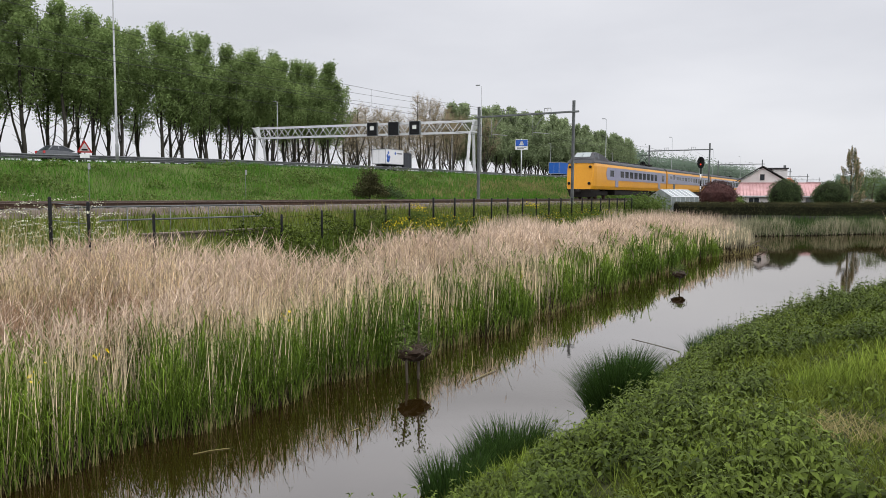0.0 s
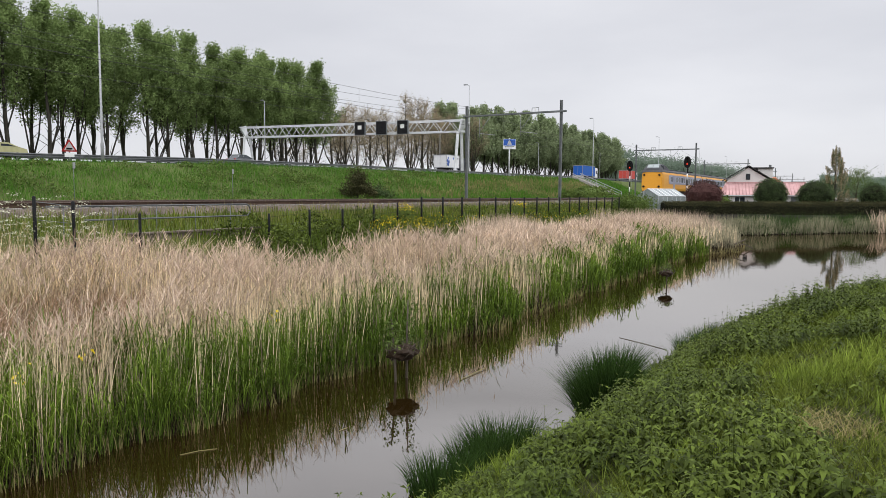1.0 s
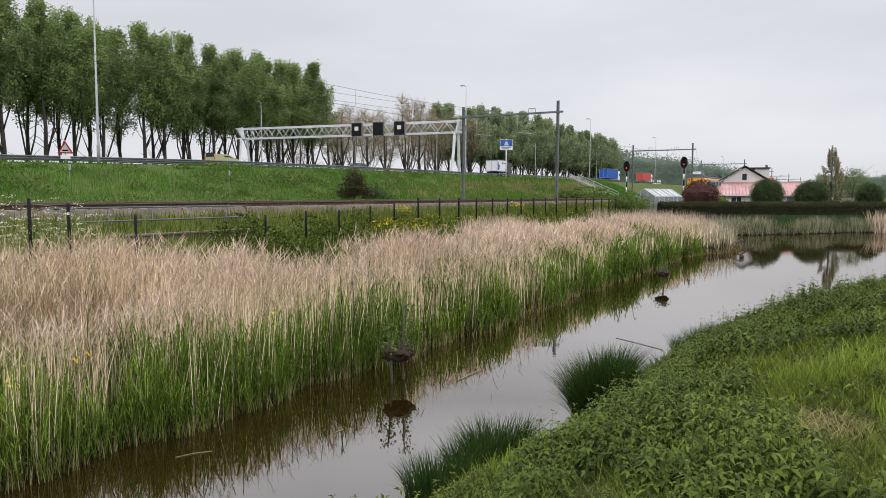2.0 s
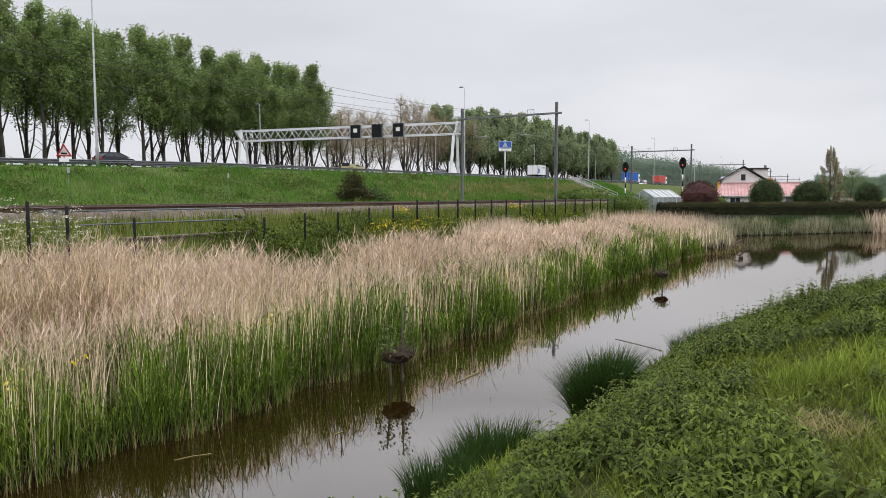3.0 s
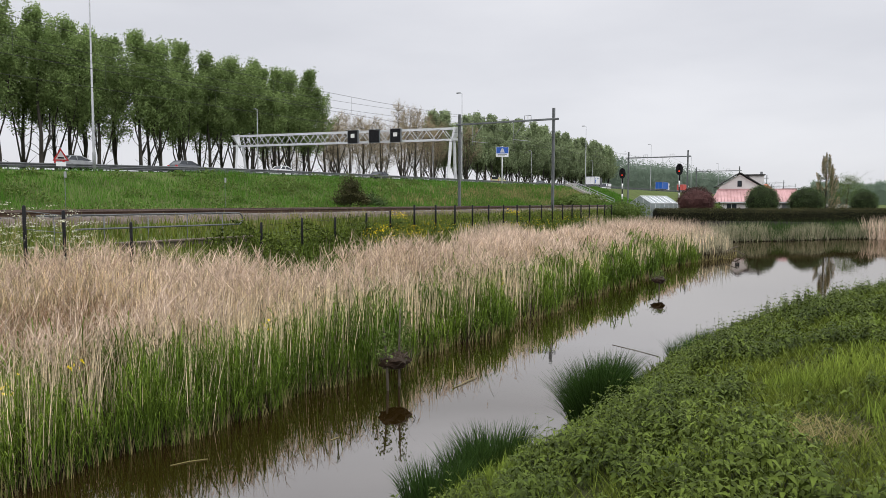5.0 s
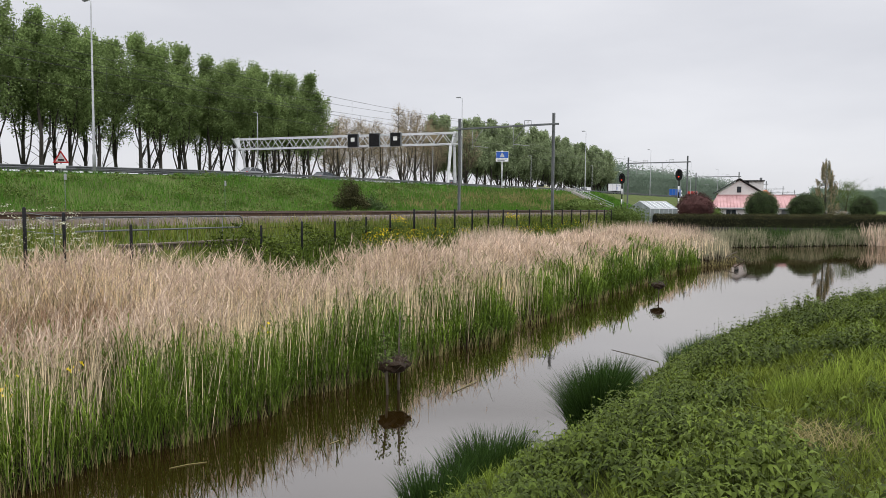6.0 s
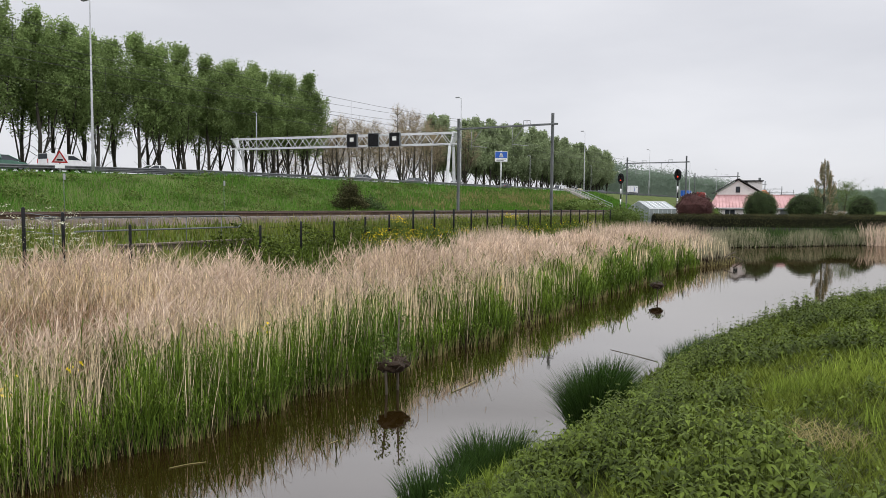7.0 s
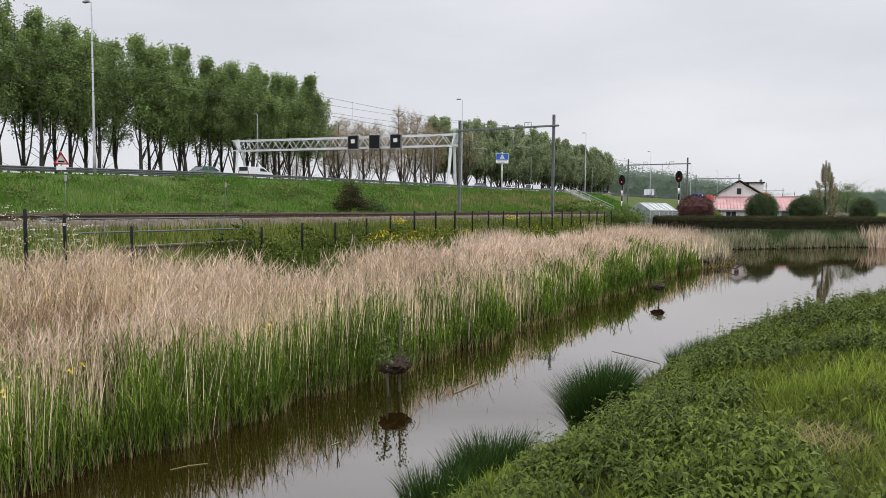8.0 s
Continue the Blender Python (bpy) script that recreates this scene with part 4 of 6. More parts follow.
    x = far_edge(y) + 0.05 + 8.5 * rng.random(n)
    p = np.stack([x, y, land(x, y)], 1)
    strips("bank_grass", blades(rng, p, rng.uniform(0.35, 1.15, n), np.full(n, 0.035), rng.uniform(0.05, 0.35, n), 0.5, 3), M["sedge"], "dull green growth along the far bank", "stuff", "grass")
    n = 1100
    a, r = rng.uniform(0, 6.28, n), np.sqrt(rng.random(n))
    x, y = 68.0 + np.cos(a) * r * 1.8, -3.0 + np.sin(a) * r * 2.4
    p = np.stack([x, y, np.maximum(land(x, y), -0.1)], 1)
    strips("dry_reeds", blades(rng, p, rng.uniform(0.7, 2.0, n), np.full(n, 0.035), rng.uniform(0.05, 0.35, n), 0.5, 4), M["plume"], "tall brownish reed clump on the far bank", "stuff", "reeds")
    n = 2200
    x = rng.uniform(38, 58, n)
    y = left_edge(x) + rng.uniform(0.0, 4.5, n)
    p = np.stack([x, y, land(x, y)], 1)
    strips("dry_reeds", blades(rng, p, rng.uniform(0.6, 1.6, n), np.full(n, 0.028), rng.uniform(0.03, 0.2, n), 0.4, 3), M["far_reed"], "thin brownish reeds at the corner of the pond", "stuff", "reeds")


make_reeds()


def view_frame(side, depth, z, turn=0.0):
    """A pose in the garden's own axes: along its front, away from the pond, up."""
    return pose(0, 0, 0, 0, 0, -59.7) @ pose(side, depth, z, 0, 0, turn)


def make_near_bank():
    rng = np.random.default_rng(31)
    n = 150000
    x = 0.2 + 32 * rng.random(n) ** 1.7
    behind = rng.random(n) < 0.1
    x = np.where(behind, rng.uniform(-5, 0.5, n), x)
    d = -0.05 + 7.8 * rng.random(n) ** 1.05
    y = near_edge(x) - d
    p = np.stack([x, y, land(x, y)], 1)
    k = patch(p, 0.9, 8.0)
    kf = patch(p, 3.1, 2.0)
    dist = np.hypot(np.hypot(x, y), 1.6)
    keep = (p[:, 2] > -0.02) & (rng.random(n) < np.clip(0.8 + 1.2 * kf, 0.15, 1))
    p, dist, k, kf = p[keep], dist[keep], k[keep], kf[keep]
    h = rng.uniform(0.04, 0.16, len(p)) * (1 + 1.3 * np.clip(k + 0.6 * kf, -0.6, 1.0))
    strips("bank_grass", blades(rng, p, h, np.clip(0.0014 * dist, 0.0045, 0.028), rng.uniform(0.2, 1.0, len(p)), 0.65, 2), M["grass"], "rough bright green grass on the near bank", "stuff", "grass")
    # the trodden, denser sward farther up the bank
    n = 85000
    x = 2.6 + 13 * rng.random(n) ** 1.25
    y = near_edge(x) - 2.1 - 5.0 * rng.random(n)
    p = np.stack([x, y, land(x, y)], 1)
    lush = patch(p, 1.4, 61.0)
    h = rng.uniform(0.03, 0.10, n) * np.clip(1 + 1.6 * lush, 0.5, 1.9)
    keep = np.hypot(x, y) > 2.0
    strips("bank_sward", blades(rng, p[keep], h[keep], np.clip(0.0016 * np.hypot(x, y), 0.006, 0.02)[keep], rng.uniform(0.2, 1.1, keep.sum()), 0.6, 2), M["grass"], "short dense green sward on the bank", "stuff", "grass")
    # small creeping weeds between the blades
    n = 70000
    x = 1.2 + 24 * rng.random(n) ** 1.5
    y = near_edge(x) - 0.1 - 6.5 * rng.random(n)
    p = np.stack([x, y, land(x, y) + rng.uniform(0.01, 0.07, n)], 1)
    keep = rng.random(n) < np.clip(0.5 + 1.5 * patch(p, 1.6, 23.0), 0.1, 1)
    p = p[keep]
    strips("ground_weeds", leaves(rng, p, np.clip(0.0025 * np.hypot(p[:, 0], p[:, 1]), 0.014, 0.034), 0.45), M["nettle"], "small creeping weeds in the bank grass", "stuff", "weeds")
    # nettles: mounds of stems with tiers of pointed leaves
    n = 12500
    x = 1.8 + 22 * rng.random(n) ** 1.35
    d = 0.55 + 4.6 * rng.random(n)
    y = near_edge(x) - d
    p = np.stack([x, y, land(x, y)], 1)
    mound = patch(p, 0.85, 15.0)
    fine = patch(p, 2.6, 4.0)
    k = mound + 0.8 * fine + 0.40 - 0.22 * np.abs(d - 1.75)
    good = (k > rng.random(n) * 0.35) & (np.hypot(x, y) > 2.6)
    for cx, cy, r in ((7.3, 0.35, 0.5), (4.9, 0.85, 0.28), (5.75, 0.1, 0.45), (7.9, -0.3, 0.6)):
        good &= np.hypot(x - cx, y - cy) > r
    p, k, mound, fine, d = p[good], k[good], mound[good], fine[good], d[good]
    h = rng.uniform(0.13, 0.30, len(p)) * np.clip(0.85 + 1.7 * mound + 1.2 * fine, 0.4, 2.2) * np.interp(d, (0.5, 1.2, 3, 5), (0.55, 1.0, 1.0, 0.7))
    spike = (rng.random(len(p)) < 0.02) & (d < 2.5)
    h = np.where(spike, h + 0.16, h)
    stems = blades(rng, p, h, np.full(len(p), 0.007), rng.uniform(0.02, 0.2, len(p)), 0.2, 3)
    strips("nettle_stems", stems, M["nettle"], "thin green nettle stems on the near bank", "stuff", "nettles")
    tiers = []
    for q, hh, rib in zip(p, h, stems):
        tip = rib[-1].mean(0)
        a0 = rng.uniform(0, 6.28)
        grow = rng.uniform(0.75, 1.3)
        for t in range(4):
            c = q + (tip - q) * (1.0 - 0.2 * t)
            size = (0.014 + 0.019 * min(1, t / 2.0)) * grow
            for j in range(4 if t else 3):
                a = a0 + t * 0.8 + j * (1.571 if t else 2.09) + rng.normal() * 0.25
                rise = -0.15 + rng.normal() * 0.25 + (0.5 if t == 0 else 0)
                ca, sa = math.cos(a), math.sin(a)
                w, l = size * 0.46, size * 2.2
                up = rng.normal() * 0.3 * w
                x1, y1, z1 = c[0] + ca * l * 0.4, c[1] + sa * l * 0.4, c[2] + rise * l * 0.4 + size * 0.3
                end = (c[0] + ca * l, c[1] + sa * l, c[2] + rise * l - size * 0.45)
                tiers.append(((c, c), ((x1 + sa * w, y1 - ca * w, z1 - up), (x1 - sa * w, y1 + ca * w, z1 + up)), (end, end)))
    strips("nettles", np.array(tiers), M["nettle"], "dense dark green nettles covering the near bank", "stuff", "nettles")
    # broad bright grass patches
    for cx, cy, r, m in ((4.9, 0.85, 0.22, 260), (7.3, 0.38, 0.32, 420), (4.0, 1.75, 0.25, 260), (7.9, -0.25, 0.5, 600), (8.8, -0.6, 0.6, 500), (13.4, -0.3, 1.3, 900), (10.8, -0.6, 0.9, 700), (6.9, 2.5, 0.6, 500), (9.2, 2.1, 0.5, 320), (5.6, 2.75, 0.4, 320), (6.4, -0.7, 0.6, 500), (3.4, -0.5, 0.4, 200)):
        a, rr = rng.uniform(0, 6.28, m), r * np.sqrt(rng.random(m))
        x, y = cx + np.cos(a) * rr, cy + np.sin(a) * rr
        p = np.stack([x, y, land(x, y)], 1)
        strips("grass_tuft", blades(rng, p, rng.uniform(0.09, 0.24, m), np.full(m, 0.010), rng.uniform(0.1, 0.6, m), 0.6, 4), M["tuft"], "tuft of long bright green grass on the bank", "stuff", "grass")
    # bare dry patch
    m = 260
    a, rr = rng.uniform(0, 6.28, m), 0.3 * np.sqrt(rng.random(m))
    x, y = 5.75 + np.cos(a) * rr, 0.12 + np.sin(a) * rr * 0.9
    p = np.stack([x, y, land(x, y) + 0.02], 1)
    strips("dead_grass", blades(rng, p, rng.uniform(0.05, 0.13, m), np.full(m, 0.009), rng.uniform(0.6, 1.6, m), 0.7, 3), M["dry_grass"], "patch of dead brown grass on the bank", "stuff", "grass")


make_near_bank()


def make_sedge(x, y, r, height, n, seed):
    rng = np.random.default_rng(seed)
    a, rr = rng.uniform(0, 6.28, n), r * np.sqrt(rng.random(n)) * 0.6
    px, py = x + np.cos(a) * rr, y + np.sin(a) * rr
    p = np.stack([px, py, np.maximum(land(px, py), 0.0) - 0.02], 1)
    rib = blades(rng, p, height * rng.uniform(0.55, 1.1, n), np.full(n, 0.010), rng.uniform(0.05, 0.3, n), 0.6, 5)
    out = np.stack([np.cos(a), np.sin(a), np.zeros(n)], 1) * (rr / r)[:, None] * height * 0.5
    for k in range(5):
        s = (k / 4) ** 1.6
        rib[:, k] += (out * s)[:, None, :]
        rib[:, k, :, 2] -= (0.18 * height * s * (rr / r))[:, None]
    strips("sedge_tuft", rib, M["sedge"], "dark green arching sedge tuft at the water edge", "stuff", "sedge")


make_sedge(8.45, 2.72, 0.50, 0.92, 2600, 1)
make_sedge(8.9, 2.75, 0.42, 0.75, 1300, 11)
make_sedge(6.75, 3.3, 0.55, 0.62, 1200, 2)
make_sedge(6.35, 3.4, 0.4, 0.55, 700, 12)
make_sedge(5.8, 3.5, 0.5, 0.5, 700, 3)
make_sedge(10.4, 2.95, 0.4, 0.42, 500, 5)
make_sedge(13.4, 2.72, 0.35, 0.52, 420, 4)
make_sedge(14.3, 2.6, 0.35, 0.5, 360, 14)


# ---- fence, culvert and verge ----
def make_fence():
    thing = empty("wire_fence", pose(0, 0, 0), "black-posted wire fence between reeds and railway", "fence")
    posts = [(8.35, 15.0, 2.85, 0.038), (9.2, 15.0, 2.74, 0.038), (11.3, 15.6, 2.42, 0.036), (17.2, 17.0, 2.26, 0.04), (19.2, 17.0, 2.36, 0.04), (22.3, 18.0, 2.32, 0.045), (24.4, 18.0, 2.46, 0.045), (26.2, 18.0, 2.54, 0.045)]
    posts += [(28.2 + 1.96 * i, 18.0, 2.79 - 0.002 * i, 0.05) for i in range(17)]
    for x, y, top, r in posts:
        bar("post", [(x, y, float(land(x, y)) - 0.3), (x, y, top - 0.03), (x, y, top)], [r, r, r * 0.5], M["black"], thing)
    for a, b in zip(posts[3:], posts[4:]):
        for k in (0.12, 0.42, 0.72, 1.0):
            bar("wire", [(a[0], a[1], a[2] - k), (b[0], b[1], b[2] - k)], 0.0045, M["black"], thing, sides=5)
    for k in (0.12, 0.5):
        bar("wire", [(posts[0][0], 15, 2.85 - k), (posts[1][0], 15, 2.74 - k)], 0.008, M["dark_steel"], thing, sides=5)


make_fence()


def make_barrier():
    """Tubular guard hoop on the culvert."""
    thing = empty("culvert_railing", pose(0, 19.0, 0), "galvanised tubular railing on a concrete culvert", "railing")
    pts = [(10.9, 0, 2.53), (18.1, 0, 2.53)] + [(18.1 + 0.2 * math.sin(a), 0, 2.33 + 0.2 * math.cos(a)) for a in np.linspace(0.3, math.pi - 0.3, 7)] + [(18.1, 0, 2.13), (12.0, 0, 2.13)]
    bar("hoop", pts, 0.026, M["guard"], thing)
    for x in (11.4, 12.9, 14.4, 15.9, 17.4):
        bar("post", [(x, 0.035, 1.4), (x, 0.035, 2.53)], 0.014, M["dark_steel"], thing)
    wall = empty("culvert_headwall", pose(0, 18.6, 0), "brownish concrete culvert headwall under the railing", "culvert")
    block("wall", 13.2, 18.4, 0, 0.3, 0.9, 1.66, M["brown_concrete"], wall, bevel=0.02)
    block("coping", 13.1, 18.5, -0.06, 0.36, 1.66, 1.72, M["brown_concrete"], wall, bevel=0.015)


make_barrier()


def scatter(rng, n, x0, x1, y0, y1):
    x, y = rng.uniform(x0, x1, n), rng.uniform(y0, y1, n)
    return np.stack([x, y, land(x, y)], 1)


def make_verge():
    rng = np.random.default_rng(51)
    p = scatter(rng, 26000, 4, 70, 15, 21.6)
    strips("verge_grass", blades(rng, p, rng.uniform(0.2, 0.6, len(p)), np.full(len(p), 0.03), rng.uniform(0.05, 0.4, len(p)), 0.5, 3), M["grass"], "tall green grass between fence and railway", "stuff", "grass")
    p = scatter(rng, 2500, 9, 70, 20, 22.4)
    strips("verge_grass", blades(rng, p, rng.uniform(0.2, 0.5, len(p)), np.full(len(p), 0.03), rng.uniform(0.05, 0.4, len(p)), 0.5, 3), M["dry_grass"], "yellowish grass at the foot of the ballast", "stuff", "grass")
    # weeds with broad leaves along the fence
    for x0, x1, y0, y1, n, hmax in ((15.5, 27, 15.4, 18.5, 6000, 0.95), (28, 62, 15.8, 17.8, 7000, 0.6), (36, 64, 18.6, 21, 3000, 0.55)):
        n *= 2
        q = scatter(rng, n, x0, x1, y0, y1)
        q[:, 2] += hmax * rng.random(n) * (0.6 + 0.4 * np.sin(q[:, 0] * 1.9))
        strips("verge_weeds", leaves(rng, q, np.full(n, 0.055)), M["nettle"], "leafy green weeds along the fence", "stuff", "weeds")
    # yellow rapeseed flowers
    spots = []
    for cx, cy, rx, ry, z0, z1, n in ((24.6, 16.6, 2.2, 0.7, 0.5, 1.0, 500), (30, 17.4, 3.5, 0.8, 0.35, 0.75, 260), (27.5, 18.4, 0.5, 0.4, 0.75, 1.1, 130), (40, 18.3, 0.6, 0.4, 0.8, 1.1, 130), (41, 17.4, 4.5, 0.9, 0.3, 0.65, 260), (50, 17.6, 4, 0.9, 0.3, 0.6, 220)):
        a, r = rng.uniform(0, 6.28, n), np.sqrt(rng.random(n))
        x, y = cx + np.cos(a) * r * rx, cy + np.sin(a) * r * ry
        spots.append(np.stack([x, y, land(x, y) + rng.uniform(z0, z1, n)], 1))
    q = np.concatenate(spots)
    strips("yellow_flowers", leaves(rng, q, np.full(len(q), 0.03)), M["flower"], "yellow rapeseed flowers along the fence", "stuff", "flowers")
    foot = q.copy()
    foot[:, 2] = land(q[:, 0], q[:, 1])
    strips("flower_stems", blades(rng, foot, q[:, 2] - foot[:, 2], np.full(len(q), 0.025), np.full(len(q), 0.02), 0.2, 3), M["willow"], "green stems of yellow flowers", "stuff", "flowers")
    # white umbels beside the fence posts
    n = 1300
    a, r = rng.uniform(0, 6.28, n), np.sqrt(rng.random(n))
    x, y = 7.9 + np.cos(a) * r * 2.3, 15.4 + np.sin(a) * r * 1.1
    c = np.repeat(np.stack([x, y, land(x, y) + rng.uniform(1.1, 2.15, n)], 1)[:210], 14, 0)
    q = c + rng.normal(size=c.shape) * np.array((0.08, 0.08, 0.012))
    strips("white_umbels", leaves(rng, q, np.full(len(q), 0.021), 0.6), M["white_flower"], "flat white cow parsley umbels beside the fence", "stuff", "flowers")
    root = c[::14].copy()
    hh = root[:, 2] - land(root[:, 0], root[:, 1])
    root[:, 2] -= hh
    strips("umbel_stems", blades(rng, root, hh, np.full(len(root), 0.014), np.full(len(root), 0.01), 0.1, 3), M["willow"], "thin green stems of cow parsley", "stuff", "flowers")
    # iris flowers between the reeds at the water
    q = np.concatenate([np.array((x, float(left_edge(x)) + 0.6, 0.95)) + rng.normal(size=(9, 3)) * 0.05 for x in (8.1, 5.0, 16.2, 4.1)])
    strips("yellow_flowers", leaves(rng, q, np.full(len(q), 0.03)), M["flower"], "yellow iris flowers between green reeds", "stuff", "flowers")
    # the dike's slope
    x = 4 + 150 * rng.random(100000) ** 1.2
    y = rng.uniform(31.5, 50.6, len(x))
    p = np.stack([x, y, land(x, y)], 1)
    k = patch(p, 0.12, 5.0)
    h = rng.uniform(0.2, 0.6, len(p)) * np.clip(1 + 1.1 * k + 0.9 * patch(p, 0.7, 2.0), 0.3, 2.2)
    h *= np.interp(y, (47, 50.2), (1, 0.55))
    strips("dike_grass", blades(rng, p, h, np.clip(0.0006 * np.hypot(x, y), 0.028, 0.09), rng.uniform(0.1, 0.45, len(p)), 0.5, 2), M["dike_grass"], "lush green grass on the motorway dike", "stuff", "grass")
    # taller leafy tussocks on the slope
    q = []
    for _ in range(170):
        cx, cy = rng.uniform(10, 120), rng.uniform(36, 49.5)
        m = 190
        r = rng.uniform(0.6, 1.6)
        o = rng.normal(size=(m, 2)) * r * np.array((0.9, 0.45))
        xx, yy = cx + o[:, 0], cy + o[:, 1]
        q.append(np.stack([xx, yy, land(xx, yy) + rng.random(m) * (0.35 + 0.35 * r) * np.exp(-((o / r) ** 2).sum(1))], 1))
    q = np.concatenate(q)
    strips("dike_weeds", leaves(rng, q, np.full(len(q), 0.09)), M["willow"], "darker leafy tussocks in the dike grass", "stuff", "weeds")
    dry = [(95, 44, 22, 3.2, 1600), (118, 45, 16, 3.0, 1600), (70, 41, 14, 3, 500), (30, 34, 22, 1.2, 700), (110, 40, 22, 2.0, 900)]
    pts = []
    for cx, cy, rx, ry, n in dry:
        pts.append(np.stack([cx + rng.normal(size=n) * rx * 0.5, cy + rng.normal(size=n) * ry * 0.5], 1))
    q = np.concatenate(pts)
    p = np.stack([q[:, 0], q[:, 1], land(q[:, 0], q[:, 1])], 1)
    strips("dry_dike_grass", blades(rng, p, rng.uniform(0.4, 0.8, len(p)), np.full(len(p), 0.08), rng.uniform(0.1, 0.4, len(p)), 0.5, 3), M["dry_grass"], "pale dry grass patches on the dike", "stuff", "grass")


make_verge()


# ---- bushes and garden trees ----
def make_bush(name, x, y, z, r, h, n, mat, label, leaf=0.1, seed=0, ragged=0.15, group=""):
    rng = np.random.default_rng(seed + 100)
    thing = empty(name, pose(x, y, z), label, "bush", group)
    bm = bmesh.new()
    bmesh.ops.create_icosphere(bm, subdivisions=3, radius=1)
    for v in bm.verts:
        k = (0.86 if ragged < 0.4 else 0.55) + 0.12 * noise.noise(v.co * 2.3 + Vector((seed, 0, 0)))
        v.co = Vector((v.co.x * r * k, v.co.y * r * k, h * 0.5 + v.co.z * h * 0.5 * k))
    # evergreens get the dark core, which paints the shade inside them
    part("inner_foliage", bm, mat if mat in (M["red_bush"], M["willow"], M["dike_grass"]) else M["shade_core"], thing)
    d = rng.normal(size=(n, 3))
    d /= np.linalg.norm(d, axis=1)[:, None]
    k = 0.92 + 0.13 * np.array([noise.noise(Vector(v) * 2.6 + Vector((seed, 3, 0))) for v in d]) + rng.normal(size=n) * ragged * 0.5
    q = d * k[:, None] * np.array((r, r, h * 0.5)) + np.array((0, 0, h * 0.5)) + rng.normal(size=(n, 3)) * 0.04
    strips("foliage", leaves(rng, q, np.full(n, leaf)), mat, parent=thing)
    bar("stem", [(0, 0, -0.4), (0, 0, h * 0.4)], [0.08, 0.05], M["bark"], thing)
    return thing


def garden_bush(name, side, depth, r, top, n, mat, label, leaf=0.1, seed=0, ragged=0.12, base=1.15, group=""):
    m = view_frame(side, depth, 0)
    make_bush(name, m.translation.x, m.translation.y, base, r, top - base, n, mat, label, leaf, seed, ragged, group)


garden_bush("copper_bush", 28.0, 78, 2.05, 4.65, 11000, M["red_bush"], "rounded copper-red leaved bush behind the hedge", 0.05, seed=1)
garden_bush("evergreen_bush", 36.2, 80, 1.85, 4.95, 11000, M["bush"], "clipped round evergreen bush before the house", 0.05, seed=2, group="round evergreens")
garden_bush("evergreen_bush", 41.2, 80, 2.0, 4.75, 11000, M["bush"], "broad rounded evergreen bush behind the hedge", 0.05, seed=3, group="round evergreens")
garden_bush("evergreen_bush", 48.9, 82, 1.55, 4.5, 8000, M["bush"], "small round evergreen bush behind the hedge", 0.05, seed=4, group="round evergreens")
garden_bush("willow_bush", 15.6, 62, 1.2, 2.95, 2600, M["willow"], "loose bright green shrub beside the greenhouse", 0.08, 5, 0.4)
garden_bush("willow_bush", 17.9, 66, 1.3, 2.9, 1400, M["willow"], "loose bright green shrub near the greenhouse", 0.08, 6, 0.4)
garden_bush("willow_bush", 31.6, 82, 0.9, 3.0, 700, M["willow"], "small yellow-green shrub beside the copper bush", 0.1, 7, 0.3)
garden_bush("willow_bush", 22.5, 112, 3.2, 4.2, 2200, M["willow"], "green shrubs along the railway", 0.2, 8, 0.3)
garden_bush("willow_bush", 17.0, 98, 1.5, 3.3, 1800, M["willow"], "green shrubs at the foot of the stairs", 0.2, 9, 0.3, base=2.0)
def make_ragged_shrub(x, y, r, h, n, mat, label, seed):
    """A shrub of rising stems that carry tufts of small leaves, widest low down."""
    rng = np.random.default_rng(seed)
    thing = empty("dark_shrub", pose(x, y, float(land(x, y))), label, "bush")
    bm = bmesh.new()
    ends = []
    for i in range(34):
        a, u = rng.uniform(0, 6.28), math.sqrt(rng.random())
        top = h * (1 - 0.75 * u ** 1.3) * rng.uniform(0.7, 1.08)
        e = Vector((math.cos(a) * r * u, math.sin(a) * r * u, top))
        tube(bm, [(0, 0, -0.2), tuple(e * 0.5 + Vector((0, 0, -0.1 * h))), tuple(e)], [0.05, 0.03, 0.008], 4, cap=False)
        ends.append(e)
    part("stems", bm, M["bark"], thing)
    e = np.array([tuple(q) for q in ends])
    pick = rng.integers(0, len(e), n)
    q = e[pick] * rng.uniform(0.35, 1.03, (n, 1)) + rng.normal(size=(n, 3)) * 0.17
    q[:, 2] = np.maximum(q[:, 2], 0.03)
    strips("foliage", leaves(rng, q, np.full(n, 0.07)), mat, parent=thing)


make_ragged_shrub(49.2, 38.0, 1.6, 3.15, 9000, M["hedge"], "dark ragged conifer shrub on the dike slope", 21)
make_ragged_shrub(51.9, 38.2, 1.9, 1.7, 5000, M["bush"], "low spreading shrub on the dike slope", 22)


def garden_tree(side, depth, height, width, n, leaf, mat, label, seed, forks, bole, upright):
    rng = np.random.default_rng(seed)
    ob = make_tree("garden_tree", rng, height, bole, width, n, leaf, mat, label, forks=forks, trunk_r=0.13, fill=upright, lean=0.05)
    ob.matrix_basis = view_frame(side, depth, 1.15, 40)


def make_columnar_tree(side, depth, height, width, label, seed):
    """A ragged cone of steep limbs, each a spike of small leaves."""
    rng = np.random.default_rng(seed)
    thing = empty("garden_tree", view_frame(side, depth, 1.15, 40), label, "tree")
    bm = bmesh.new()
    tube(bm, [(0, 0, -0.4), (0, 0, height * 0.5), (0.05, 0, height * 0.97)], [0.14, 0.09, 0.015], 6)
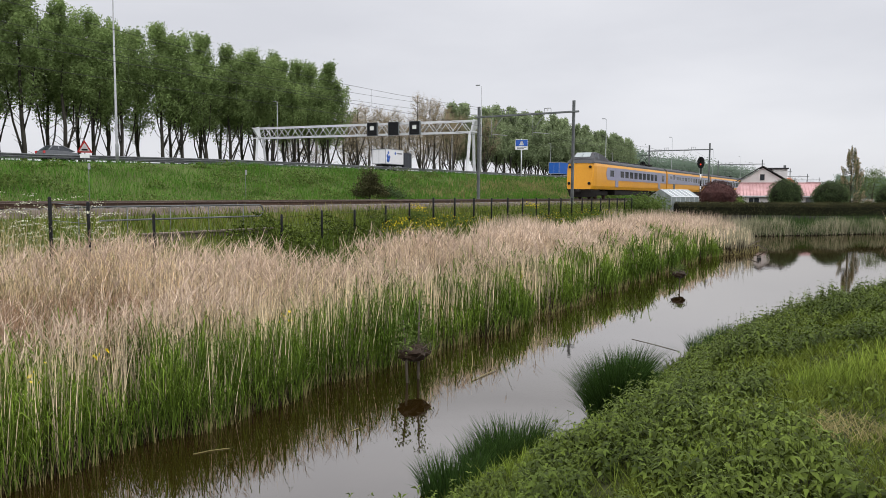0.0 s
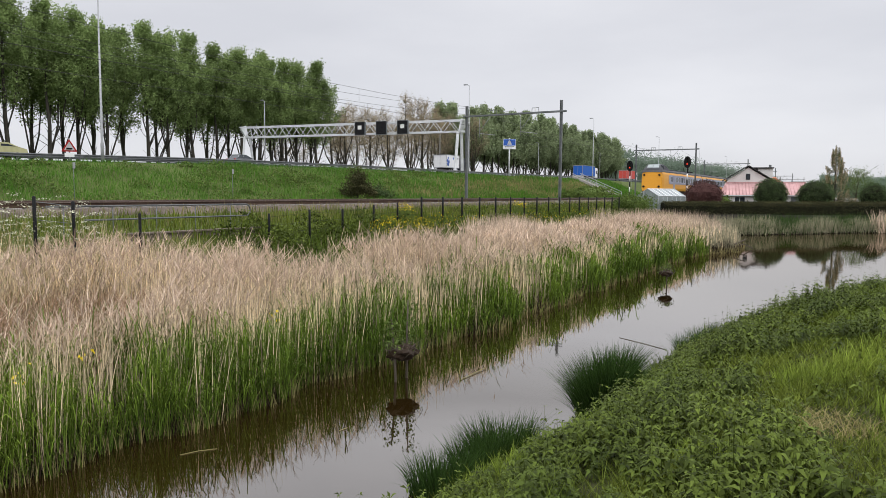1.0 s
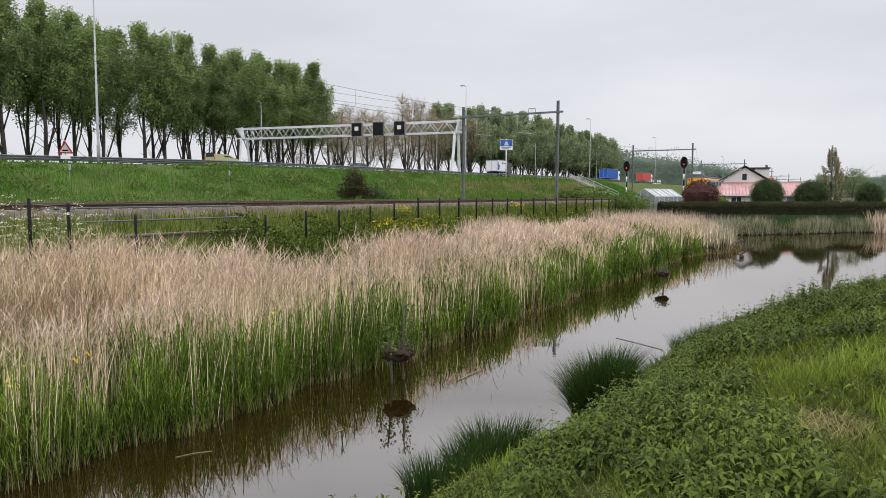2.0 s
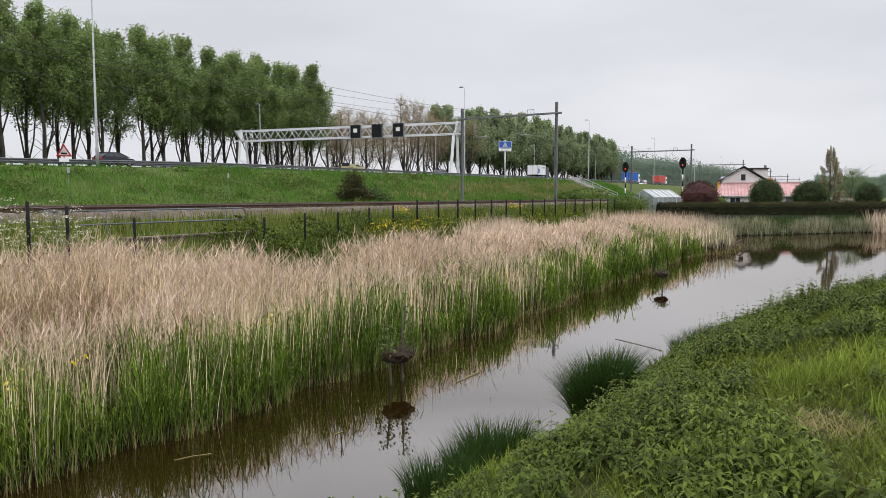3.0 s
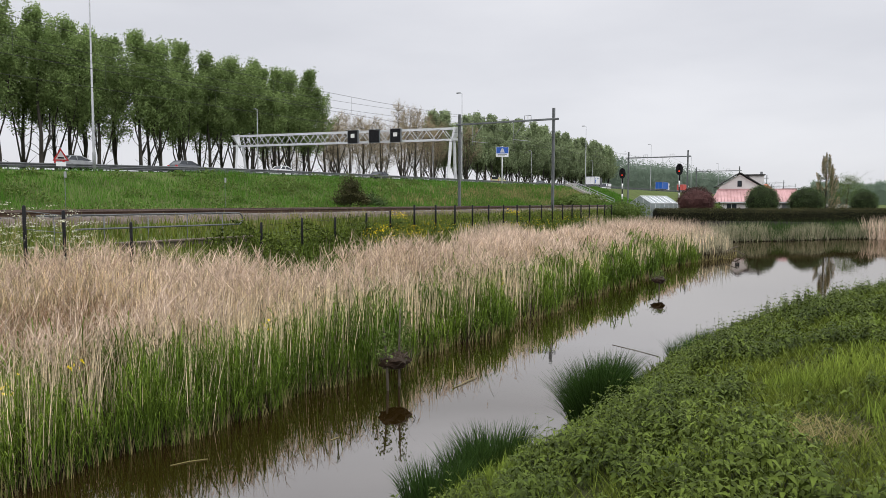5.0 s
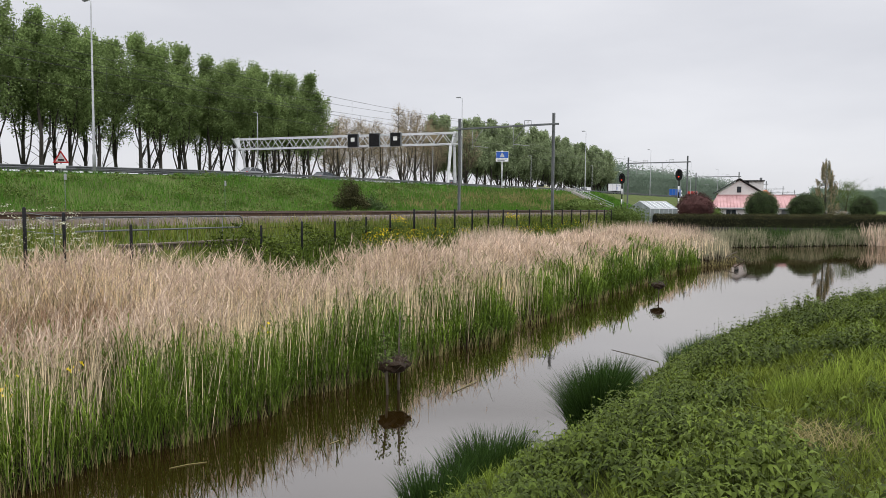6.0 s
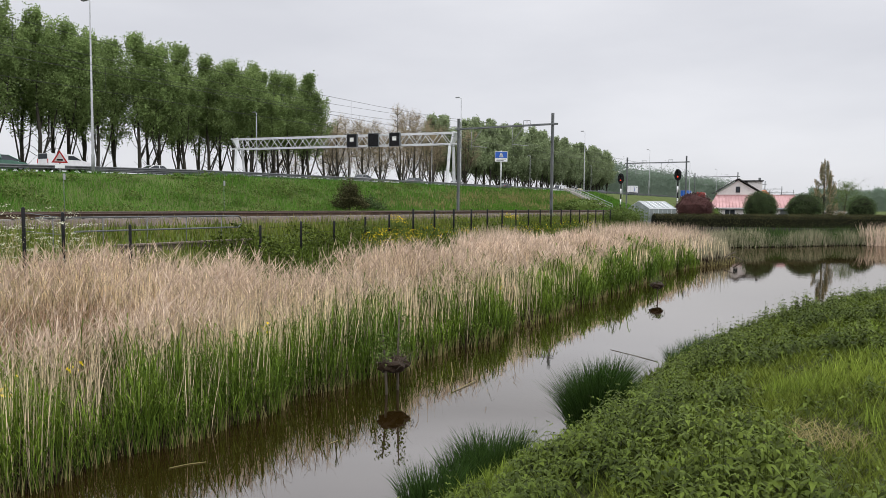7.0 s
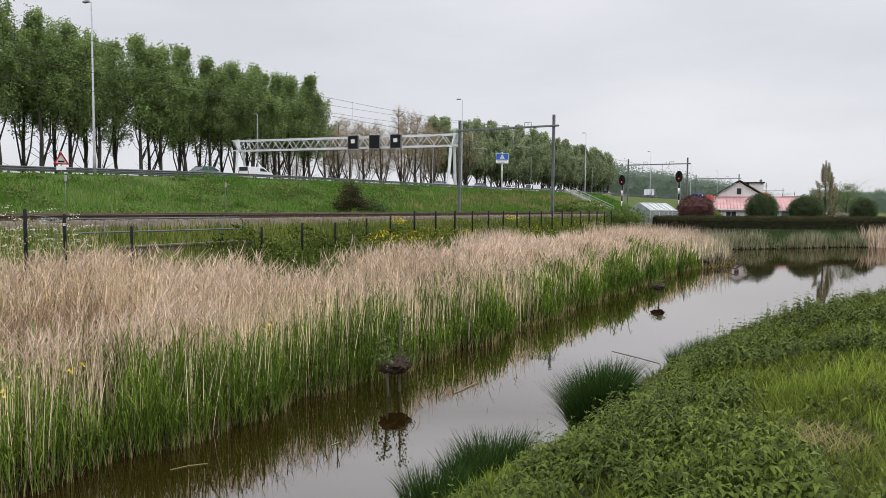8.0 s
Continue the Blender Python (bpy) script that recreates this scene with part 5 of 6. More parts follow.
    q = []
    for i in range(80):
        s = rng.random() ** 1.1
        z = 0.5 + (height - 1.6) * s
        a = rng.uniform(0, 6.28)
        reach = width * (1 - s) ** 0.75 * rng.uniform(0.55, 1.05) + 0.12
        e = Vector((math.cos(a) * reach, math.sin(a) * reach, z + rng.uniform(0.7, 1.7)))
        mid = Vector((math.cos(a) * reach * 0.75, math.sin(a) * reach * 0.75, z + 0.25))
        tube(bm, [(0, 0, z), tuple(mid), tuple(e)], [0.03, 0.02, 0.006], 4, cap=False)
        m = 150
        u = rng.random(m)[:, None]
        q.append(np.array(mid) + (np.array(e) - np.array(mid)) * u + rng.normal(size=(m, 3)) * 0.13 * (1.15 - u))
    part("trunk", bm, M["bark"], thing, smooth=True)
    q = np.concatenate(q)
    half = rng.random(len(q)) < 0.55
    strips("crown", leaves(rng, q[half], np.full(half.sum(), 0.065)), M["twig_leaf"], parent=thing)
    strips("inner_crown", leaves(rng, q[~half] * np.array((0.85, 0.85, 1)), np.full((~half).sum(), 0.06)), M["bush"], parent=thing)


make_columnar_tree(46.6, 86, 7.6, 2.3, "ragged conical garden tree with coppery young leaves", 5)
garden_tree(56.2, 98, 5.4, 2.2, 4200, 0.07, M["willow"], "thin light green garden tree", 6, 18, 1.0, 0.8)


def make_hedge():
    rng = np.random.default_rng(71)
    a, b = Vector((67.3, 16.2, 0)), Vector((92, -16.0, 0))
    length = (b - a).length
    thing = empty("hedge", pose(a.x, a.y, 0.45, 0, 0, math.degrees(math.atan2(b.y - a.y, b.x - a.x))), "long dark clipped hedge behind the pond", "hedge")
    bm = bmesh.new()
    nx = 90
    prof = [(-0.55, 0), (-0.68, 0.6), (-0.66, 1.5), (-0.45, 1.78), (0, 1.84), (0.5, 1.76), (0.66, 1.4), (0.6, 0)]
    rings = []
    for i in range(nx + 1):
        x = length * i / nx
        s = 1 if 0 < i < nx else 0.8
        rings.append([bm.verts.new((x, y * s * (1 + 0.1 * noise.noise((x * 0.9, y, z))), z * (0.98 + 0.07 * noise.noise((x * 0.35, 2, z))) * (1 + 0.05 * x / length))) for y, z in prof])
    for p, q in zip(rings, rings[1:]):
        for k in range(len(prof) - 1):
            bm.faces.new((p[k], q[k], q[k + 1], p[k + 1]))
    bm.faces.new(rings[0])
    bm.faces.new(rings[-1][::-1])
    part("inner_foliage", bm, M["shade_core"], thing)
    n = 42000
    s = rng.random(n) * (len(prof) - 2)
    i = s.astype(int)
    P = np.array(prof)
    yz = P[i] + (P[i + 1] - P[i]) * (s - i)[:, None]
    x = rng.random(n) * length
    q = np.stack([x, yz[:, 0] * 1.03, yz[:, 1] * (1.0 + 0.05 * x / length) + 0.03], 1) + rng.normal(size=(n, 3)) * 0.05
    strips("foliage", leaves(rng, q, np.full(n, 0.05)), M["hedge"], parent=thing)


make_hedge()


# ---- house and greenhouse ----
def gable_prism(name, w, z0, z1, zr, y0, y1, mat, parent, dx=0.0):
    bm = bmesh.new()
    o = [(-w + dx, z0), (w + dx, z0), (w + dx, z1), (dx, zr), (-w + dx, z1)]
    a = [bm.verts.new((x, y0, z)) for x, z in o]
    b = [bm.verts.new((x, y1, z)) for x, z in o]
    for i in range(5):
        bm.faces.new((a[i], a[(i + 1) % 5], b[(i + 1) % 5], b[i]))
    bm.faces.new(a[::-1])
    bm.faces.new(b)
    bmesh.ops.recalc_face_normals(bm, faces=bm.faces)
    return part(name, bm, mat, parent)


def slab(name, corners, thick, mat, parent=None, label=""):
    """A flat slab under four corners."""
    bm = bmesh.new()
    c = [Vector(p) for p in corners]
    n = (c[1] - c[0]).cross(c[2] - c[0]).normalized() * thick
    a = [bm.verts.new(p) for p in c]
    b = [bm.verts.new(p - n) for p in c]
    bm.faces.new(a)
    bm.faces.new(b[::-1])
    for i in range(4):
        bm.faces.new((a[i], b[i], b[(i + 1) % 4], a[(i + 1) % 4]))
    bmesh.ops.recalc_face_normals(bm, faces=bm.faces)
    return part(name, bm, mat, parent, label)


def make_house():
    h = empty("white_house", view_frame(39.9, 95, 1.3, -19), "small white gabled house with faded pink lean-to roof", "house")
    gable_prism("wall", 2.6, 0, 3.75, 5.4, 0, 8.0, M["white_wall"], h)
    for s in (-1, 1):
        slab("roof", [(0, -0.35, 5.56), (0, 8.3, 5.56), (s * 2.95, 8.3, 3.68), (s * 2.95, -0.35, 3.68)][:: s], 0.12 , M["dark_trim"], h, "dark gabled roof with black verge")
    # upper window
    win = block("window", -0.3, 0.25, -0.05, 0.05, 3.75, 4.55, M["dark_trim"], h, "small dark attic window")
    block("pane", -0.23, 0.18, -0.06, -0.05, 3.82, 4.48, M["glass"], win)
    # lean-to
    block("lean_to_wall", -3.4, 6.6, -2.5, 0, 0, 1.72, M["white_wall"], h, "white lean-to wall")
    roof = slab("lean_to_roof", [(-3.75, -2.9, 1.72), (6.95, -2.9, 1.72), (6.95, 0.0, 3.3), (-2.75, 0.0, 3.3)], 0.1, M["pink_roof"], h, "faded pink tiled lean-to roof")
    for i in range(26):
        s0 = -3.6 + i * 0.41
        top = max(s0, -2.7)
        bar("tile_roll", [(s0, -2.9, 1.77), (top, 0.0, 3.35)], 0.045, M["pink_roof"], roof, sides=5)
    block("ridge_board", -2.75, 6.95, -0.06, 0.1, 3.3, 3.48, M["pink_roof"], h)
    block("gutter", -3.8, 7.0, -3.0, -2.88, 1.6, 1.72, M["white_steel"], h)
    win = block("window", -1.75, -0.4, -2.56, -2.5, 0.35, 1.5, M["sign_white"], h, "window in a white frame")
    for x in (-1.68, -1.05):
        block("pane", x, x + 0.57, -2.575, -2.56, 0.42, 1.43, M["glass"], win)
    block("garage_door", 4.95, 5.95, -2.56, -2.5, 0.0, 1.5, M["dark_steel"], h, "grey garage door")
    for k in range(5):
        block("door_slat", 4.98, 5.92, -2.58, -2.56, 0.05 + k * 0.29, 0.3 + k * 0.29, M["dark_steel"], h)
    # rear dormer block and chimney
    dorm = block("dormer", 1.4, 3.25, 3.0, 6.5, 3.4, 5.35, M["white_wall"], h, "white flat-roofed dormer")
    block("dormer_roof", 0.3, 3.4, 2.8, 6.7, 5.35, 5.5, M["dark_trim"], dorm)
    block("chimney", 2.9, 3.2, 4.5, 4.9, 5.5, 5.9, M["dark_steel"], h, bevel=0.02)
    slab("rear_roof", [(3.0, 5.0, 2.9), (5.2, 5.0, 2.9), (4.2, 8.5, 4.3), (3.0, 8.5, 4.3)], 0.1, M["orange_roof"], h, "orange tiled rear roof")
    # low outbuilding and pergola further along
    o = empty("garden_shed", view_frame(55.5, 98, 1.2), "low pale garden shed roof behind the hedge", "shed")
    block("wall", -1.5, 1.5, 0, 2, 0, 1.25, M["white_wall"], o)
    slab("roof", [(-1.9, -0.3, 1.25), (1.9, -0.3, 1.25), (1.9, 2.3, 1.5), (-1.9, 2.3, 1.5)], 0.12, M["concrete"], o)


make_house()


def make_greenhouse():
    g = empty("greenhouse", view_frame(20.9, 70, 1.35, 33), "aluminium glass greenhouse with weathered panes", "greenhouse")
    w, l, e, r = 1.35, 3.9, 1.5, 2.2
    x0, x1, y0, y1 = -l / 2, l / 2, -w, w
    block("base", x0, x1, y0, y1, -0.25, 0.25, M["concrete"], g, bevel=0.02)
    n = 6
    for i in range(n):
        a, b = x0 + l * i / n + 0.02, x0 + l * (i + 1) / n - 0.02
        for y in (y0, y1):
            block("pane", a, b, y - 0.01, y + 0.01, 0.25, e, M["green_glass"], g)
        for s in (-1, 1):
            slab("roof_pane", [(a, s * w, e), (b, s * w, e), (b, 0, r), (a, 0, r)], 0.015, M["green_glass"], g)
    for x in (x0, x1):
        bm = bmesh.new()
        for x2, y2, y3 in ((x, y0, 0), (x, 0, y1)):
            v = [bm.verts.new(c) for c in ((x2, y2, 0.25), (x2, y3, 0.25), (x2, y3, r if y3 == 0 else e), (x2, y2, r if y2 == 0 else e))]
            bm.faces.new(v)
        part("gable_pane", bm, M["green_glass"], g)
        for y in (y0, -0.45, 0.45, y1):
            bar("upright", [(x, y, 0.25), (x, y, e + (r - e) * (1 - abs(y) / w))], 0.03, M["galv"], g, sides=6)
        for s in (-1, 1):
            bar("verge", [(x, s * w, e), (x, 0, r)], 0.035, M["galv"], g, sides=6)
    for i in range(n + 1):
        x = x0 + l * i / n
        for s in (-1, 1):
            bar("glazing_bar", [(x, s * w, 0.25), (x, s * w, e), (x, 0, r)], 0.022, M["white_steel"], g, sides=6)
    for y, z in ((y0, e), (y1, e), (0, r)):
        bar("rail", [(x0, y, z), (x1, y, z)], 0.04, M["white_steel"], g, sides=6)


make_greenhouse()


# ---- street and railway furniture ----
def make_lamp(x, y, h=13.4):
    t = empty("street_lamp", pose(x, y, float(crest(x)) - 0.2), "tall slender galvanised street lamp beside the motorway", "street lamp", "motorway lamps")
    bar("pole", [(0, 0, -0.3), (0, 0, 1.6), (0, 0, 1.7), (0, 0, h)], [0.13, 0.13, 0.1, 0.05], M["galv"], t)
    bar("arm", [(0, 0, h - 0.05), (0, 0.5, h + 0.1)], 0.03, M["galv"], t)
    block("lantern", -0.14, 0.14, 0.3, 0.95, h + 0.05, h + 0.2, M["galv"], t, bevel=0.03)


for lx in (34.1, 93.6, 150, 207, 265, 323):
    make_lamp(lx, 51.3)
for lx in (92, 152, 214, 276):
    make_lamp(lx, 91.5)


def make_road_signs():
    s = empty("motorway_sign", pose(108.3, 51.6, 5.7, 0, 0, -62), "blue and white motorway information sign on a pole", "road sign")
    bar("pole", [(0, 0, -0.4), (0, 0, 6.6)], 0.1, M["white_steel"], s)
    b = block("sign_board", -1.05, 1.05, -0.16, -0.1, 4.75, 6.45, M["sign_white"], s, bevel=0.02)
    block("blue_field", -1.0, 1.0, -0.17, -0.16, 5.35, 6.4, M["sign_blue"], b)
    bm = bmesh.new()
    v = [bm.verts.new(c) for c in ((-0.4, -0.175, 5.5), (0.4, -0.175, 5.5), (0.12, -0.175, 6.2), (-0.12, -0.175, 6.2))]
    bm.faces.new(v)
    bmesh.ops.solidify(bm, geom=bm.faces[:], thickness=0.004)
    part("pictogram", bm, M["sign_white"], b, "white road pictogram")
    for k in range(2):
        block("text_bar", -0.8, 0.8 - 0.4 * k, -0.165, -0.16, 5.12 - 0.22 * k, 5.22 - 0.22 * k, M["dark_steel"], b)
    w = empty("warning_sign", pose(30.75, 50.2, 5.0, 0, 0, -32), "red-rimmed triangular warning sign on a short pole", "road sign")
    bar("pole", [(0, 0, -0.4), (0, 0, 1.8)], 0.05, M["galv"], w)
    for name, r, y, m in (("rim", 0.62, -0.07, "sign_red"), ("face", 0.42, -0.075, "sign_white")):
        bm = bmesh.new()
        v = [bm.verts.new((r * math.sin(a), y, 1.15 + r * math.cos(a))) for a in (0, 2.094, 4.189)]
        f = bm.faces.new(v)
        bmesh.ops.solidify(bm, geom=[f], thickness=0.02 if name == "rim" else 0.004)
        part(name, bm, M[m], w)
    block("pictogram", -0.2, 0.2, -0.085, -0.08, 1.0, 1.12, M["black"], w, "black bump pictogram")
    block("lower_plate", -0.32, 0.32, -0.07, -0.05, 0.45, 0.75, M["sign_white"], w)
    for x, y in ((30.6, 33.2), (20.5, 33.2)):
        p = empty("marker_post", pose(x, y, float(land(x, y))), "thin trackside post with a small grey plate", "marker post", "marker posts")
        bar("pole", [(0, 0, -0.3), (0, 0, 2.4)], 0.013, M["dark_steel"], p)
        block("plate", -0.07, 0.07, -0.05, -0.03, 2.15, 2.45, M["galv"], p, bevel=0.008)


make_road_signs()


def make_signal(x, y, h, lit):
    t = empty("railway_signal", pose(x, y, 2.2), "black railway colour-light signal on a banded post", "railway signal", "railway signals")
    for k in range(6):
        bar("post", [(0, 0, -0.5 + k * h / 6), (0, 0, -0.5 + (k + 1) * h / 6)], 0.09, M["black"] if k % 2 else M["sign_white"], t)
    bm = bmesh.new()
    bmesh.ops.create_cone(bm, cap_ends=True, segments=24, radius1=0.5, radius2=0.5, depth=0.1)
    for v in bm.verts:
        v.co = Vector((v.co.z, v.co.x, v.co.y * 1.55 + (0.12 if v.co.y > 0 else 0)))
    bmesh.ops.translate(bm, vec=(-0.15, 0, h + 0.2), verts=bm.verts)
    head = part("signal_head", bm, M["black"], t, "black oval signal head")
    for z, m in ((0.6, "black"), (0.2, "black"), (-0.2, "lamp_red")):
        bm = bmesh.new()
        tube(bm, [(-0.2, 0, h + 0.2 + z), (-0.45, 0, h + 0.2 + z)], 0.13, 12, cap=False)
        part("hood", bm, M["black"], head)
        bar("lens", [(-0.2, 0, h + 0.2 + z), (-0.23, 0, h + 0.2 + z)], 0.11, M[m], head, "red lit lens" if m == "lamp_red" else "", sides=12)
    bar("ladder_rail", [(0.25, -0.2, -0.4), (0.15, -0.2, h)], 0.02, M["galv"], t)
    bar("ladder_rail", [(0.25, 0.2, -0.4), (0.15, 0.2, h)], 0.02, M["galv"], t)
    return t


make_signal(111.0, 31.9, 5.0, True)
make_signal(105.3, 22.0, 5.2, True)


def make_stairs():
    a, b = Vector((135.5, 49.5, 6.1)), Vector((128.5, 39.2, 2.5))
    run = math.hypot(b.x - a.x, b.y - a.y)
    t = empty("stairs", pose(a.x, a.y, 0, 0, 0, math.degrees(math.atan2(b.y - a.y, b.x - a.x))), "concrete stairs with steel handrails down the dike", "stairs")
    n = 20
    for i in range(n):
        block("step", run * i / n, run * (i + 1) / n + 0.02, -0.9, 0.9, a.z + (b.z - a.z) * (i + 1) / n - 0.35, a.z + (b.z - a.z) * (i + 0.5) / n, M["concrete"], t)
    for s in (-1, 1):
        slab("stringer", [(-0.3, s * 0.9, a.z + 0.15), (run, s * 0.9, b.z + 0.15), (run, s * 1.1, b.z + 0.15), (-0.3, s * 1.1, a.z + 0.15)], 0.5, M["concrete"], t)
        for k in (0.55, 1.0):
            bar("handrail", [(-0.5, s, a.z + k + 0.1), (run, s, b.z + k)], 0.05, M["galv"], t)
        for i in range(6):
            x = run * i / 5
            bar("baluster", [(x, s, a.z + (b.z - a.z) * i / 5), (x, s, a.z + (b.z - a.z) * i / 5 + 1.0)], 0.04, M["galv"], t)
    landing = empty("stair_landing", pose(137.5, 51.0, 6.0, 0, 0, 0), "pale concrete landing at the top of the stairs", "landing")
    block("slab", -2.5, 2.2, -1.2, 0.8, -0.8, 0.25, M["concrete"], landing, bevel=0.03)
    block("parapet", -2.5, 2.2, -1.35, -1.2, -0.8, 0.75, M["concrete"], landing, bevel=0.02)


make_stairs()


# ---- in the water ----
def make_stake(x, y, s, seed, poles):
    """Bare sticks in the water with a clump of old roots and leafy shoots on top."""
    rng = np.random.default_rng(seed)
    t = empty("overgrown_stake", pose(x, y, 0), "sticks in the water carrying a brown root clump with shoots", "stake")
    for dx, lean, h in poles:
        bar("stick", [(dx, 0, -0.4), (dx + lean * 0.4, 0.02, 0.5 * s), (dx + lean, 0.03, h * s)], [0.022, 0.02, 0.01], M["wood"], t)
        q = np.stack([dx + lean + rng.normal(size=110) * 0.06, rng.normal(size=110) * 0.06, rng.uniform(0.55 * s, h * s, 110)], 1)
        tagged(strips("leafy_shoot", leaves(rng, q, np.full(110, 0.028)), M["willow"], parent=t), kind="stuff")
    bm = bmesh.new()
    bmesh.ops.create_icosphere(bm, subdivisions=3, radius=0.205)
    for v in bm.verts:
        k = 1 + 0.35 * noise.noise(v.co * 9) + 0.2 * noise.noise(v.co * 25)
        v.co = Vector((v.co.x * 1.4 * k, v.co.y * k, v.co.z * 0.6 * k + 0.45)) * s
    part("root_clump", bm, M["mud"], t, "dark brown clump of roots and mud")
    g = rng.normal(size=(140, 3)) * np.array((0.17, 0.1, 0.07)) * s + np.array((0, 0.05, 0.56 * s))
    tagged(strips("leafy_fringe", leaves(rng, g, np.full(140, 0.026)), M["willow"], parent=t), kind="stuff")
    q = rng.normal(size=(160, 3)) * np.array((0.15, 0.11, 0.06)) * s + np.array((0, 0, 0.45 * s))
    strips("root_fringe", blades(rng, q, rng.uniform(0.05, 0.2, 160), np.full(160, 0.008), rng.uniform(0.3, 2.0, 160), 0.5, 3), M["wood"], parent=t, kind="stuff")


make_stake(9.15, 6.2, 1.0, 3, ((-0.18, -0.1, 1.0), (0.1, 0.08, 1.25)))
make_stake(23.3, 5.45, 0.95, 4, ((0.1, 0.25, 0.75),))


def make_floating():
    for pts, r, label in (([(5.12, 6.5, 0.004), (5.3, 6.42, 0.006), (5.47, 6.3, 0.004)], 0.006, "pale reed stalk floating on the water"),
                          ([(9.9, 5.6, 0.01), (10.5, 5.9, 0.05), (11.0, 6.2, 0.12)], 0.007, "broken reed stalk lying on the water"),
                          ([(9.6, 5.4, 0.01), (10.4, 5.4, 0.02)], 0.007, "thin broken reed on the water"),
                          ([(14.25, 4.25, 0.004), (13.95, 3.7, 0.007), (13.6, 3.15, 0.004)], 0.005, "dark thin stick floating near the bank"),
                          ([(6.69, 5.5, 0.006), (6.83, 5.48, 0.008)], 0.005, "short pale reed piece on the water"),
                          ([(39.0, 6.4, 0.05), (40.5, 5.6, 0.5), (40.8, 5.4, 0.6)], 0.03, "bent dead branch at the reed edge"),
                          ([(40.0, 6.2, 0.02), (41.6, 5.6, 0.3), (42.2, 5.2, 0.05)], 0.03, "fallen dead branch at the reed edge")):
        ob = bar("floating_stick", pts, r, M["wood"] if r > 0.013 or "dark" in label else M["dry_grass"])
        tagged(ob, label, "stick")


make_floating()


# ---- train ----
def make_train():
    train = empty("passenger_train", pose(63.7, TRACKS[0], RAIL_Z), "yellow and grey-blue electric passenger train driving away", "train")
    length = 26.5
    w = 1.42
    # half profile of the body, sill to cant rail
    prof = [(-1.30, 0.95), (-1.40, 1.25), (-w, 1.9), (-w, 2.6), (-1.39, 3.15), (-1.30, 3.42)]
    full = prof + [(-y, z) for y, z in reversed(prof)]
    for c in range(4):
        x0, x1 = c * 27.0 + 0.3, c * 27.0 + 0.3 + length
        bm = bmesh.new()
        if c == 0:
            # driving end: the face leans and the corners draw in
            stations = [(x0 + 0.0, 0.86, 0.15), (x0 + 0.25, 0.95, 0.08), (x0 + 0.9, 1.0, 0.0), (x1, 1.0, 0.0)]
        else:
            stations = [(x0, 1.0, 0.0), (x1, 1.0, 0.0)]
        rings = []
        for x, s, lean in stations:
            rings.append([bm.verts.new((x + lean * (z - 0.95) * 0.8, y * s, z)) for y, z in full])
        for p, q in zip(rings, rings[1:]):
            for k in range(len(full)):
                bm.faces.new((p[k], p[(k + 1) % len(full)], q[(k + 1) % len(full)], q[k]))
        bm.faces.new(rings[0])
        bm.faces.new(rings[-1][::-1])
        bmesh.ops.recalc_face_normals(bm, faces=bm.faces)
        car = part("car_body", bm, M["yellow"], train, "yellow coach body")
        a = x0 + (3.6 if c == 0 else 0.15)
        b = x1 - 0.15
        for s in (-1, 1):
            # the band follows the body's side, 12 mm proud, with a rounded start
            bm = bmesh.new()
            n = 8
            pts = [(a + 0.6 * (1 - math.sin(t)) if c == 0 else a, 2.5 - 0.62 * math.cos(t)) for t in np.linspace(0, math.pi, n + 1)]
            pts = pts + [(b, 3.12), (b, 1.88)]
            f = bm.faces.new([bm.verts.new((x, s * (w + 0.012 - max(0, z - 2.6) * 0.055), z)) for x, z in pts])
            bmesh.ops.recalc_face_normals(bm, faces=[f])
            bmesh.ops.solidify(bm, geom=[f], thickness=0.008)
            band = part("window_band", bm, M["train_blue"], car, "grey-blue window band")
            x = a + 1.2
            k = 0
            while x < b - 1.6:
                door = k in (1, 11)
                wd = 1.15
                y = s * (w + 0.016)
                if door:
                    block("door", x, x + 0.95, min(y, y - s * 0.02), max(y, y - s * 0.02) + 0.004, 1.2, 3.05, M["car_dark"] if c else M["train_blue"], car, "blue entrance door")
                else:
                    block("window", x, x + wd, min(y, y - s * 0.03), max(y, y - s * 0.03), 2.1, 2.85, M["glass"], car, bevel=0.0)
                x += 1.62
                k += 1
        prism("roof", [(-1.31, 3.40), (-1.26, 3.55), (-1.05, 3.72), (-0.6, 3.84), (0, 3.88), (0.6, 3.84), (1.05, 3.72), (1.26, 3.55), (1.31, 3.40)], x0 + (0.5 if c == 0 else 0.05), x1 - 0.05, M["train_roof"], car, "dull grey coach roof")
        for k in range(4):
            block("roof_vent", x0 + 9 + k * 3.6, x0 + 10.4 + k * 3.6, -0.5, 0.5, 3.84, 4.0, M["train_roof"], car, bevel=0.04)
        block("underframe", x0 + 7.0, x1 - 7.0, -1.2, 1.2, 0.4, 0.95, M["train_under"], train, "black underframe boxes", bevel=0.05)
        for bx in (x0 + 3.6, x1 - 3.6):
            bogie = block("bogie", bx - 1.7, bx + 1.7, -1.05, 1.05, 0.35, 0.8, M["train_under"], train, bevel=0.06)
            for dx in (-1.25, 1.25):
                for s in (-1, 1):
                    bar("wheel", [(bx + dx, s * 0.68, 0.46), (bx + dx, s * 0.82, 0.46)], 0.46, M["rail_steel"], bogie, sides=20)
        if c:
            bm = bmesh.new()
            box(bm, x0 - 0.55, x0 + 0.04, -1.2, 1.2, 1.0, 3.45)
            part("gangway", bm, M["train_under"], train, "black rubber gangway")
    # driving end: raised cab, skirt, lamps, coupling
    bm = bmesh.new()
